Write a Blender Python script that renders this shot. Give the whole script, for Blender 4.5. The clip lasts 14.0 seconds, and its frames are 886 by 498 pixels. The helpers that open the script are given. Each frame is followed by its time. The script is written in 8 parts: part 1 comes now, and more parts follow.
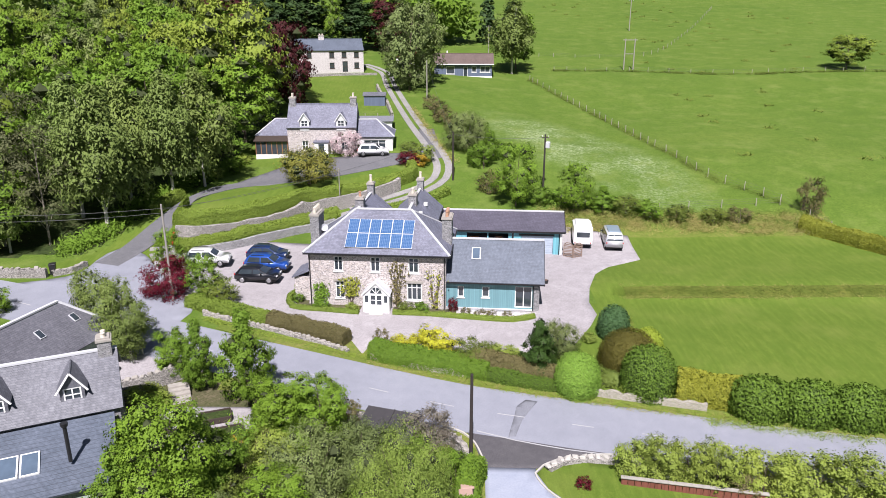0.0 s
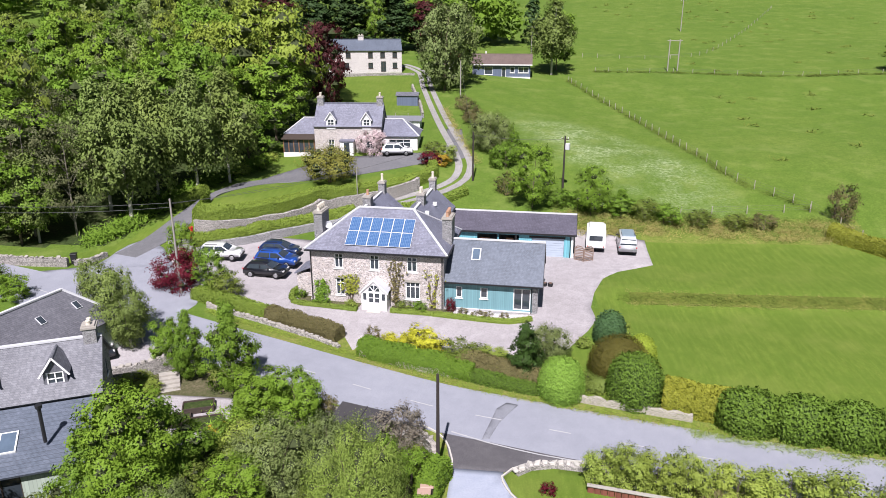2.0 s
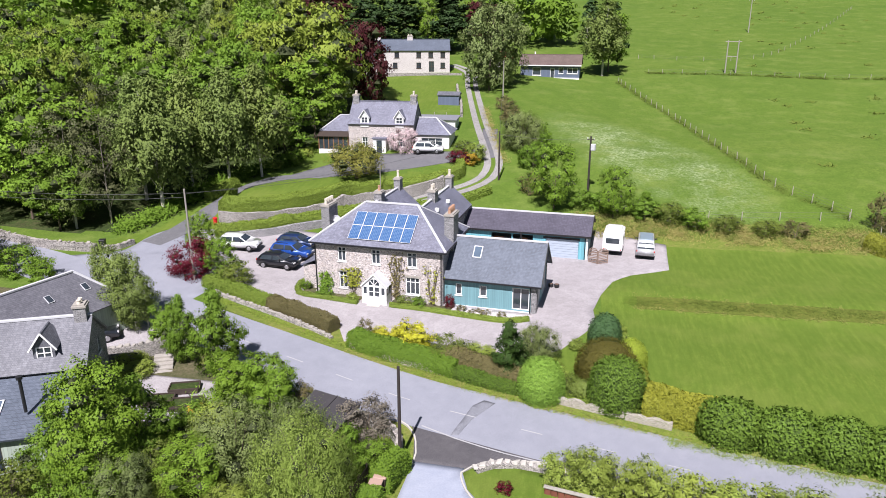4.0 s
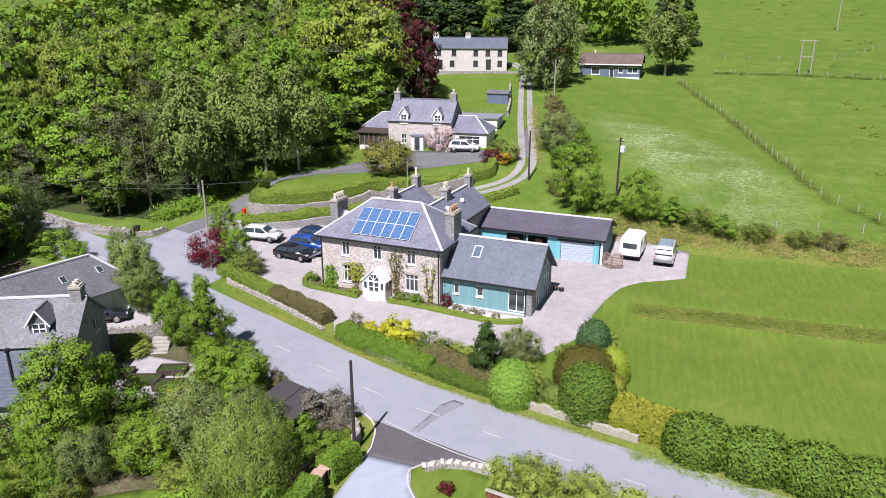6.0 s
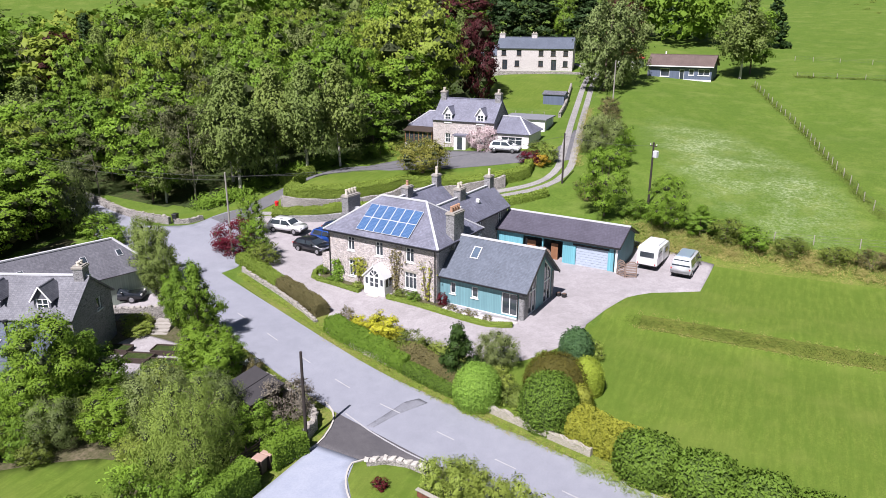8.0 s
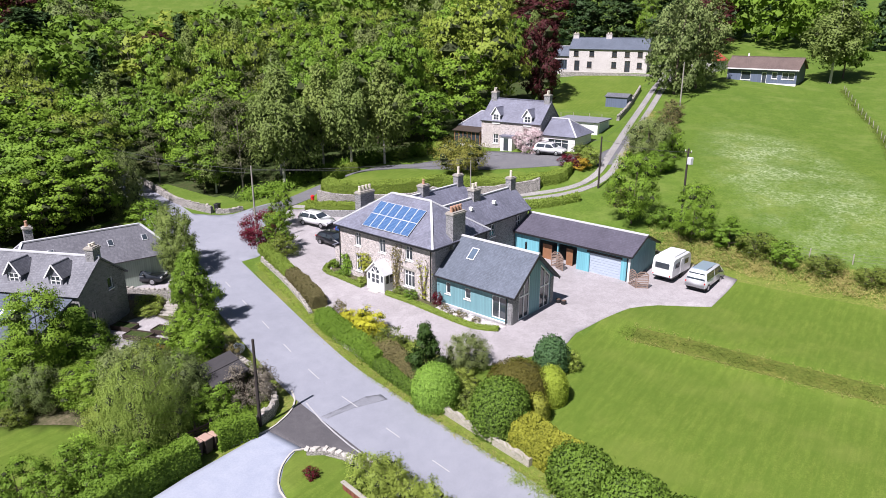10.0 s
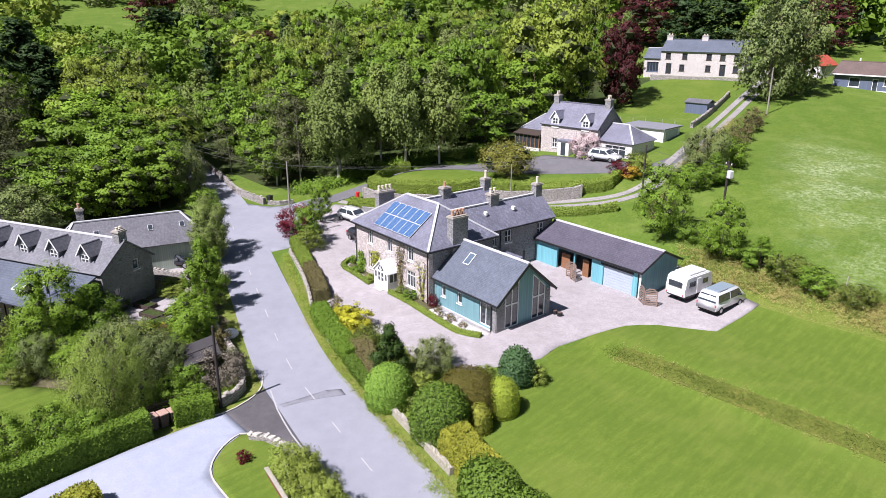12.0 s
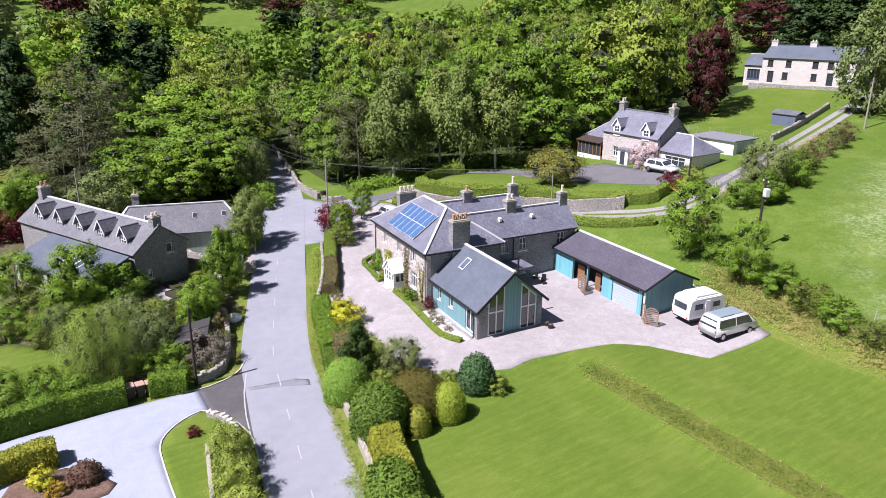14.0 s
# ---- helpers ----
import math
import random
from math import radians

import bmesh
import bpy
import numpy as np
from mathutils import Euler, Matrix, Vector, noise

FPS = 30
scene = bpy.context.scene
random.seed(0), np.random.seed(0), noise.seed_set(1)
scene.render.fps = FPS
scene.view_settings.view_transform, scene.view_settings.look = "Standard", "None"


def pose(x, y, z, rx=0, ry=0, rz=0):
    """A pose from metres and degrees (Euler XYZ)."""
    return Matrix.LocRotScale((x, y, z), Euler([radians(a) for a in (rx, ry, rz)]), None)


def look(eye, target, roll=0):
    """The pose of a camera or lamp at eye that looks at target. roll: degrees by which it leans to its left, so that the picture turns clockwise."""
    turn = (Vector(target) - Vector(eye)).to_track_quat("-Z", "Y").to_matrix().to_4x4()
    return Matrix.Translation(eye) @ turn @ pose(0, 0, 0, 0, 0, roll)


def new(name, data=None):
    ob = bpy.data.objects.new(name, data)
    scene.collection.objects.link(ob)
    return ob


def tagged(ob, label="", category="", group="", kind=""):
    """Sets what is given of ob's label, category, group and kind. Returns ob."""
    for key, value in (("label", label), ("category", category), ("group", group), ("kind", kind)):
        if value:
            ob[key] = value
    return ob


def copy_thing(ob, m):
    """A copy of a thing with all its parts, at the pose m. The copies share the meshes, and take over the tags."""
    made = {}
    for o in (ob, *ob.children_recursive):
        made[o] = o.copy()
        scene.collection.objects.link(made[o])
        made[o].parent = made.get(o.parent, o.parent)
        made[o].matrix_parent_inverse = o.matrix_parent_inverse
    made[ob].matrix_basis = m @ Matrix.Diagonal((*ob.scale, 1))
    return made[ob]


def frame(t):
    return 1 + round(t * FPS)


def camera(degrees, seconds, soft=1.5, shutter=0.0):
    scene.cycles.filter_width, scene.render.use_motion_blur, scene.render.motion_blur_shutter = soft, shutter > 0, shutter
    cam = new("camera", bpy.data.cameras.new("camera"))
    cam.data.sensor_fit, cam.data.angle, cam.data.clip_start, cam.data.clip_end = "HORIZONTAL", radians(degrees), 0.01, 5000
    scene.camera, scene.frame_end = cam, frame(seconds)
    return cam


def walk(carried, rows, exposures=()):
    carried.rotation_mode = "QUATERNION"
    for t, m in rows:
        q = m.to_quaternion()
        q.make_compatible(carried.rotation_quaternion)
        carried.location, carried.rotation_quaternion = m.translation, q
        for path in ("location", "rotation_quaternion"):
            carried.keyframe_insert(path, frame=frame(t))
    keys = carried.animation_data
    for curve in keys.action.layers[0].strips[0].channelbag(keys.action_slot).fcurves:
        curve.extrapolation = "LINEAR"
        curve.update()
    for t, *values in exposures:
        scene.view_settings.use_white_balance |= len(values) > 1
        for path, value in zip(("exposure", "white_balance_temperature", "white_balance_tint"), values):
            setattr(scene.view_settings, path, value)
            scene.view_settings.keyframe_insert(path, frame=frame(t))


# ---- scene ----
cam = camera(64.7, 14.0, soft=0.9)
METRES, EYE, TILT, LEAN, TURN = 60.0, 24.0, -18.0, 0.0, 0.0
ROWS = [
    (0.0, 0.0, 0.0, 0.0, 0.0, 0.0, -0.0),
    (0.5, 0.0179, 0.0001, 0.0001, 1.03, 0.01, -0.32),
    (1.0, 0.0397, 0.0007, -0.0002, 2.15, 0.02, -0.67),
    (1.5, 0.0596, 0.0014, -0.0001, 3.25, 0.01, -1.02),
    (2.0, 0.084, 0.0031, 0.0001, 4.63, -0.01, -1.45),
    (2.5, 0.1056, 0.0053, -0.0009, 5.86, -0.02, -1.87),
    (3.0, 0.1319, 0.0081, -0.0022, 7.36, -0.05, -2.35),
    (5.5, 0.2727, 0.0348, -0.001, 15.35, -0.41, -4.9),
    (6.0, 0.3062, 0.0424, 0.0066, 17.29, -0.79, -5.5),
    (6.5, 0.3362, 0.0503, 0.0123, 19.02, -1.07, -6.04),
    (7.0, 0.3711, 0.0617, 0.0185, 21.07, -1.36, -6.7),
    (7.5, 0.4021, 0.0743, 0.0211, 22.93, -1.56, -7.33),
    (8.0, 0.4384, 0.0912, 0.0235, 25.19, -1.77, -8.01),
    (10.5, 0.6129, 0.1926, 0.0576, 36.63, -3.74, -11.12),
    (11.0, 0.6516, 0.2206, 0.0689, 39.4, -4.34, -11.8),
    (11.5, 0.685, 0.2472, 0.0809, 41.93, -4.86, -12.43),
    (12.0, 0.7221, 0.2789, 0.096, 44.94, -5.61, -13.18),
    (12.5, 0.754, 0.3095, 0.1072, 47.58, -6.21, -13.81),
    (13.0, 0.7892, 0.3466, 0.1201, 50.67, -6.88, -14.46),
    (13.5, 0.8183, 0.3795, 0.1343, 53.36, -7.59, -15.01),
    (14.0, 0.8496, 0.4191, 0.1491, 56.41, -8.37, -15.59),
]
walk(cam, [(t, pose(0, 0, EYE, TILT, LEAN, TURN) @ pose(METRES * x, METRES * y, METRES * z, 90 + pitch, roll, yaw)) for t, x, y, z, yaw, pitch, roll in ROWS], exposures=[(0, 0.32, 6500, 15), (10, 0.37, 6450, 16.5), (14, 0.48, 6420, 19)])

# ---- light ----
world = bpy.data.worlds.new("sky")
scene.world = world
world.use_nodes = True
wn = world.node_tree
sky = wn.nodes.new("ShaderNodeTexSky")
sky.sky_type, sky.sun_disc = "NISHITA", False
SUN_TO = Vector((0.06, 1.0, 0)).normalized()       # the way that shadows fall
SUN_UP = radians(53)
sky.sun_elevation = SUN_UP
sky.sun_rotation = math.atan2(-SUN_TO.x, -SUN_TO.y)
sky.air_density, sky.dust_density = 1.0, 0.8
wn.links.new(sky.outputs[0], wn.nodes["Background"].inputs[0])
wn.nodes["Background"].inputs[1].default_value = 0.043
sun = new("sun", bpy.data.lights.new("sun", "SUN"))
sun.data.energy, sun.data.angle, sun.data.color = 6.4, radians(0.6), (1.0, 0.97, 0.985)
way = Vector((SUN_TO.x * math.cos(SUN_UP), SUN_TO.y * math.cos(SUN_UP), -math.sin(SUN_UP)))
sun.matrix_world = look((0, 0, 80), Vector((0, 0, 80)) + way)


# ---- materials ----
class Nodes:
    """A short way to wire one material."""

    def __init__(self, name):
        self.m = bpy.data.materials.new(name)
        self.m.use_nodes = True
        self.t = self.m.node_tree
        self.b = self.t.nodes["Principled BSDF"]
        self.out = self.t.nodes["Material Output"]

    def node(self, kind, **vals):
        n = self.t.nodes.new(kind)
        for k, v in vals.items():
            n.inputs[k.replace("_", " ")].default_value = v
        return n

    def link(self, a, b):
        self.t.links.new(a, b)

    def coords(self, scale=(1, 1, 1), local=True):
        c = self.t.nodes.new("ShaderNodeTexCoord")
        g = self.t.nodes.new("ShaderNodeNewGeometry")
        mp = self.t.nodes.new("ShaderNodeMapping")
        mp.inputs["Scale"].default_value = scale
        self.link(c.outputs["Object"] if local else g.outputs["Position"], mp.inputs[0])
        return mp.outputs[0]

    def noise(self, vec, scale, detail=5, rough=0.6):
        n = self.node("ShaderNodeTexNoise", Scale=scale, Detail=detail, Roughness=rough)
        self.link(vec, n.inputs["Vector"])
        return n.outputs["Fac"]

    def ramp(self, fac, *stops):
        n = self.t.nodes.new("ShaderNodeValToRGB")
        e = n.color_ramp.elements
        while len(e) < len(stops):
            e.new(0.5)
        for el, (p, c) in zip(e, stops):
            el.position, el.color = p, (*c, 1) if len(c) == 3 else c
        self.link(fac, n.inputs[0])
        return n.outputs[0]

    def mix(self, fac, a, b, mode="MIX"):
        n = self.t.nodes.new("ShaderNodeMix")
        n.data_type, n.blend_type = "RGBA", mode
        for sock, v in ((n.inputs[0], fac), (n.inputs[6], a), (n.inputs[7], b)):
            if isinstance(v, (int, float)):
                sock.default_value = v
            elif isinstance(v, tuple):
                sock.default_value = (*v, 1)
            else:
                self.link(v, sock)
        return n.outputs[2]

    def math(self, op, a, b=0.0):
        n = self.t.nodes.new("ShaderNodeMath")
        n.operation = op
        for sock, v in zip(n.inputs, (a, b)):
            if isinstance(v, (int, float)):
                sock.default_value = v
            else:
                self.link(v, sock)
        return n.outputs[0]

    def bump(self, height, strength, distance):
        n = self.node("ShaderNodeBump", Strength=strength, Distance=distance)
        self.link(height, n.inputs["Height"])
        self.link(n.outputs[0], self.b.inputs["Normal"])

    def done(self, color, rough=0.8, metal=0.0, spec=0.4):
        if isinstance(color, tuple):
            self.b.inputs["Base Color"].default_value = (*color, 1)
        else:
            self.link(color, self.b.inputs["Base Color"])
        self.b.inputs["Roughness"].default_value = rough
        self.b.inputs["Metallic"].default_value = metal
        self.b.inputs["Specular IOR Level"].default_value = spec
        return self.m


def dark(c, k):
    return tuple(v * k for v in c)


def plain(name, color, rough=0.6, metal=0.0, vary=0.18, scale=2.0, bump=0.0, spec=0.4):
    """A painted or natural surface with a broad stain and a fine grain."""
    n = Nodes(name)
    v = n.coords()
    big, fine = n.noise(v, scale), n.noise(v, scale * 14)
    c = n.mix(big, dark(color, 1 - vary), dark(color, 1 + vary))
    c = n.mix(n.math("MULTIPLY", fine, vary), c, dark(color, 0.6))
    if bump:
        n.bump(fine, bump, 0.02)
    return n.done(c, rough, metal, spec)


def wall_vec(n, kx, kz):
    """Coordinates along a wall and up it."""
    c = n.t.nodes.new("ShaderNodeTexCoord")
    s = n.t.nodes.new("ShaderNodeSeparateXYZ")
    n.link(c.outputs["Object"], s.inputs[0])
    k = n.t.nodes.new("ShaderNodeCombineXYZ")
    n.link(n.math("MULTIPLY", n.math("ADD", s.outputs[0], s.outputs[1]), kx), k.inputs[0])
    n.link(n.math("MULTIPLY", s.outputs[2], kz), k.inputs[1])
    return k.outputs[0]


def rubble(name, stones, mortar, w=0.42, h=0.17, spread=1.0):
    """Rough coursed rubble: stones of many tints, with sunk joints."""
    n = Nodes(name)
    v = wall_vec(n, 1 / w, 1 / h)
    wob = n.mix(0.06, v, n.node("ShaderNodeTexNoise", Scale=1.3).outputs["Color"])
    vo = n.node("ShaderNodeTexVoronoi", Randomness=0.8 * spread)
    ed = n.node("ShaderNodeTexVoronoi", Randomness=0.8 * spread)
    ed.feature = "DISTANCE_TO_EDGE"
    for q in (vo, ed):
        q.voronoi_dimensions = "2D"
        n.link(wob, q.inputs["Vector"])
    sep = n.t.nodes.new("ShaderNodeSeparateColor")
    n.link(vo.outputs["Color"], sep.inputs[0])
    k = len(stones) - 1
    c = n.ramp(sep.outputs[0], *[(i / k, s) for i, s in enumerate(stones)])
    grain = n.noise(n.coords(), 9)
    c = n.mix(n.math("MULTIPLY", grain, 0.2), c, dark(stones[0], 0.6))
    c = n.mix(n.math("LESS_THAN", ed.outputs["Distance"], 0.06), c, mortar)
    stain = n.noise(n.coords(), 0.35)
    c = n.mix(n.ramp(stain, (0.45, (0, 0, 0)), (0.75, (0.2, 0.2, 0.2))), c, dark(stones[0], 0.8))
    n.bump(n.math("MINIMUM", ed.outputs["Distance"], 0.2), 0.7, 0.06)
    return n.done(c, 0.9, 0, 0.2)


def slate(name, a, b, lichen=0.2, row=0.16, rough=0.55):
    n = Nodes(name)
    v = wall_vec(n, 1, 1.7)
    br = n.t.nodes.new("ShaderNodeTexBrick")
    br.inputs["Color1"].default_value, br.inputs["Color2"].default_value = (*a, 1), (*b, 1)
    br.inputs["Mortar"].default_value = (*dark(a, 0.45), 1)
    for k, val in (("Scale", 1), ("Mortar Size", 0.012), ("Brick Width", 0.3), ("Row Height", row), ("Bias", 0.0)):
        br.inputs[k].default_value = val
    n.link(v, br.inputs["Vector"])
    big, spots = n.noise(n.coords(), 0.5), n.noise(n.coords(), 5, 7, 0.75)
    c = n.mix(n.ramp(big, (0.35, (0, 0, 0)), (0.7, (0.5, 0.5, 0.5))), br.outputs["Color"], dark(b, 1.35))
    c = n.mix(n.ramp(spots, (0.6, (0, 0, 0)), (0.75, (lichen, lichen, lichen))), c, (0.42, 0.43, 0.4))
    streak = n.noise(n.coords((2.2, 2.2, 0.35)), 2.2, 6, 0.7)
    c = n.mix(n.ramp(streak, (0.42, (0.55, 0.55, 0.55)), (0.6, (0, 0, 0))), c, dark(a, 0.6))
    n.bump(br.outputs["Fac"], -0.35, 0.02)
    return n.done(c, rough, 0, 0.5)


def boards(name, color, pitch=0.16, rough=0.6):
    """Upright painted boards."""
    n = Nodes(name)
    v = wall_vec(n, 1 / pitch, 1)
    sx = n.t.nodes.new("ShaderNodeSeparateXYZ")
    n.link(v, sx.inputs[0])
    fr = n.math("FRACT", sx.outputs[0])
    gap = n.math("LESS_THAN", fr, 0.14)
    each = n.t.nodes.new("ShaderNodeTexWhiteNoise")
    each.noise_dimensions = "1D"
    n.link(n.math("FLOOR", sx.outputs[0]), each.inputs["W"])
    c = n.mix(each.outputs["Value"], dark(color, 0.88), dark(color, 1.1))
    c = n.mix(n.math("MULTIPLY", n.noise(n.coords((1, 1, 0.15)), 3), 0.35), c, dark(color, 0.6))
    c = n.mix(n.math("MULTIPLY", gap, 0.4), c, dark(color, 0.4))
    n.bump(gap, -0.6, 0.02)
    return n.done(c, rough)


def earthy(name, cols, scale, fine, bump=0.3, rough=0.95, extra=None, speck=0.6):
    """Ground of several tints, in world metres."""
    n = Nodes(name)
    v = n.coords(local=False)
    big, mid, sm = n.noise(v, scale, 4), n.noise(v, scale * 7, 5), n.noise(v, fine, 4, 0.7)
    f = n.math("ADD", n.math("MULTIPLY", big, 0.5), n.math("MULTIPLY", mid, 0.5))
    k = len(cols) - 1
    c = n.ramp(f, *[(0.3 + 0.4 * i / k, s) for i, s in enumerate(cols)])
    c = n.mix(n.ramp(sm, (0.35, (speck, speck, speck)), (0.6, (0, 0, 0))), c, dark(cols[0], 0.5))
    if extra:
        c = extra(n, v, c)
    n.bump(sm, bump, 0.05)
    return n.done(c, rough, 0, 0.15)


def stripes(n, v, c):
    s = n.t.nodes.new("ShaderNodeSeparateXYZ")
    n.link(v, s.inputs[0])
    wob = n.math("MULTIPLY", n.noise(v, 0.8), 1.1)
    k = n.math("SINE", n.math("ADD", n.math("ADD", n.math("MULTIPLY", s.outputs[0], 7.4), n.math("MULTIPLY", s.outputs[1], 0.25)), n.math("MULTIPLY", wob, 1.9)))
    c = n.mix(n.math("ADD", n.math("MULTIPLY", k, 0.1), 0.2), c, (0.16, 0.235, 0.035))
    drawn = n.noise(n.coords((1.5, 0.22, 1), local=False), 2.2, 6, 0.75)
    c = n.mix(n.ramp(drawn, (0.4, (0.75, 0.75, 0.75)), (0.6, (0, 0, 0))), c, (0.078, 0.13, 0.016))
    c = n.mix(n.ramp(n.noise(v, 0.45, 5, 0.65), (0.36, (0.5, 0.5, 0.5)), (0.56, (0, 0, 0))), c, (0.085, 0.14, 0.018))
    c = n.mix(n.ramp(n.noise(v, 1.7, 6, 0.75), (0.38, (0.28, 0.28, 0.28)), (0.56, (0, 0, 0))), c, (0.075, 0.12, 0.014))
    return n.mix(n.ramp(n.noise(v, 0.16, 3), (0.5, (0, 0, 0)), (0.72, (0.4, 0.4, 0.4))), c, (0.175, 0.205, 0.045))


def daisies(n, v, c):
    """Pale drifts of flowers in the meadow, as seen over the paddock."""
    s = n.t.nodes.new("ShaderNodeSeparateXYZ")
    n.link(v, s.inputs[0])
    dx = n.math("DIVIDE", n.math("SUBTRACT", n.math("ADD", s.outputs[0], n.math("MULTIPLY", s.outputs[1], 0.45)), 66.5), 11.0)
    dy = n.math("DIVIDE", n.math("SUBTRACT", s.outputs[1], 104.0), 25.0)
    d = n.math("ADD", n.math("MULTIPLY", dx, dx), n.math("MULTIPLY", dy, dy))
    near = n.math("SUBTRACT", 1.0, n.math("MINIMUM", d, 1.0))
    sp = n.math("MULTIPLY", n.ramp(n.noise(v, 2.6, 6, 0.8), (0.42, (0, 0, 0)), (0.66, (1, 1, 1))), n.ramp(n.noise(v, 0.16, 4, 0.65), (0.4, (0.15, 0.15, 0.15)), (0.62, (1, 1, 1))))
    c = n.mix(n.math("MULTIPLY", n.math("MULTIPLY", near, sp), 0.95), c, (0.5, 0.56, 0.36))
    c = n.mix(n.ramp(n.noise(v, 1.1, 6, 0.72), (0.38, (0.55, 0.55, 0.55)), (0.58, (0, 0, 0))), c, (0.068, 0.12, 0.016))
    c = n.mix(n.ramp(n.noise(v, 0.22, 5, 0.7), (0.5, (0, 0, 0)), (0.7, (0.4, 0.4, 0.4))), c, (0.19, 0.23, 0.06))
    tuft = n.ramp(n.noise(v, 0.32, 6, 0.7), (0.66, (0, 0, 0)), (0.74, (0.6, 0.6, 0.6)))
    return n.mix(tuft, c, (0.1, 0.17, 0.02))


LEAF_COLOR = {}


def leaf(name, color, vary=0.35, glow=0.24, rough=0.55):
    """Leaves: each cluster and each plant a little different; some light comes through."""
    LEAF_COLOR[name] = color
    n = Nodes(name)
    g = n.t.nodes.new("ShaderNodeNewGeometry")
    o = n.t.nodes.new("ShaderNodeObjectInfo")
    c = n.mix(g.outputs["Random Per Island"], dark(color, 1 - vary), tuple(v * (1 + vary) for v in color))
    c = n.mix(n.math("MULTIPLY", o.outputs["Random"], 0.5), c, (color[0] * 1.2, color[1] * 1.06, color[2] * 0.9))
    other = n.math("FRACT", n.math("MULTIPLY", o.outputs["Random"], 7.31))
    c = n.mix(n.math("MULTIPLY", other, 0.45), c, dark(color, 0.5))
    big = n.noise(n.coords(), 0.5, 3)
    c = n.mix(n.ramp(big, (0.4, (0, 0, 0)), (0.65, (0.3, 0.3, 0.3))), c, dark(color, 0.7))
    n.done(c, rough, 0, 0.1)
    tr = n.t.nodes.new("ShaderNodeBsdfTranslucent")
    n.link(c, tr.inputs["Color"])
    ms = n.t.nodes.new("ShaderNodeMixShader")
    ms.inputs[0].default_value = glow
    n.link(n.b.outputs[0], ms.inputs[1])
    n.link(tr.outputs[0], ms.inputs[2])
    n.link(ms.outputs[0], n.out.inputs[0])
    return n.m


def glassy(name, tint, rough=0.06):
    n = Nodes(name)
    v = n.coords()
    c = n.mix(n.noise(v, 1.2), dark(tint, 0.6), dark(tint, 1.5))
    n.done(c, rough, 0, 0.8)
    n.b.inputs["Coat Weight"].default_value = 0.5
    n.b.inputs["Coat Roughness"].default_value = 0.03
    return n.m


def solar(name):
    """Blue cells behind glass, with the fine pale grid between them."""
    n = Nodes(name)
    br = n.t.nodes.new("ShaderNodeTexBrick")
    br.offset = 0.0
    br.inputs["Color1"].default_value, br.inputs["Color2"].default_value = (0.03, 0.085, 0.215, 1), (0.045, 0.11, 0.25, 1)
    br.inputs["Mortar"].default_value = (0.2, 0.3, 0.44, 1)
    for k, val in (("Scale", 1), ("Mortar Size", 0.009), ("Brick Width", 0.155), ("Row Height", 0.155)):
        br.inputs[k].default_value = val
    n.link(n.coords(), br.inputs["Vector"])
    n.done(n.mix(n.math("MULTIPLY", n.noise(n.coords(), 2.0), 0.4), br.outputs["Color"], (0.06, 0.14, 0.28)), 0.25, 0, 0.8)
    n.b.inputs["Coat Weight"].default_value = 0.5
    n.b.inputs["Coat Roughness"].default_value = 0.05
    return n.m


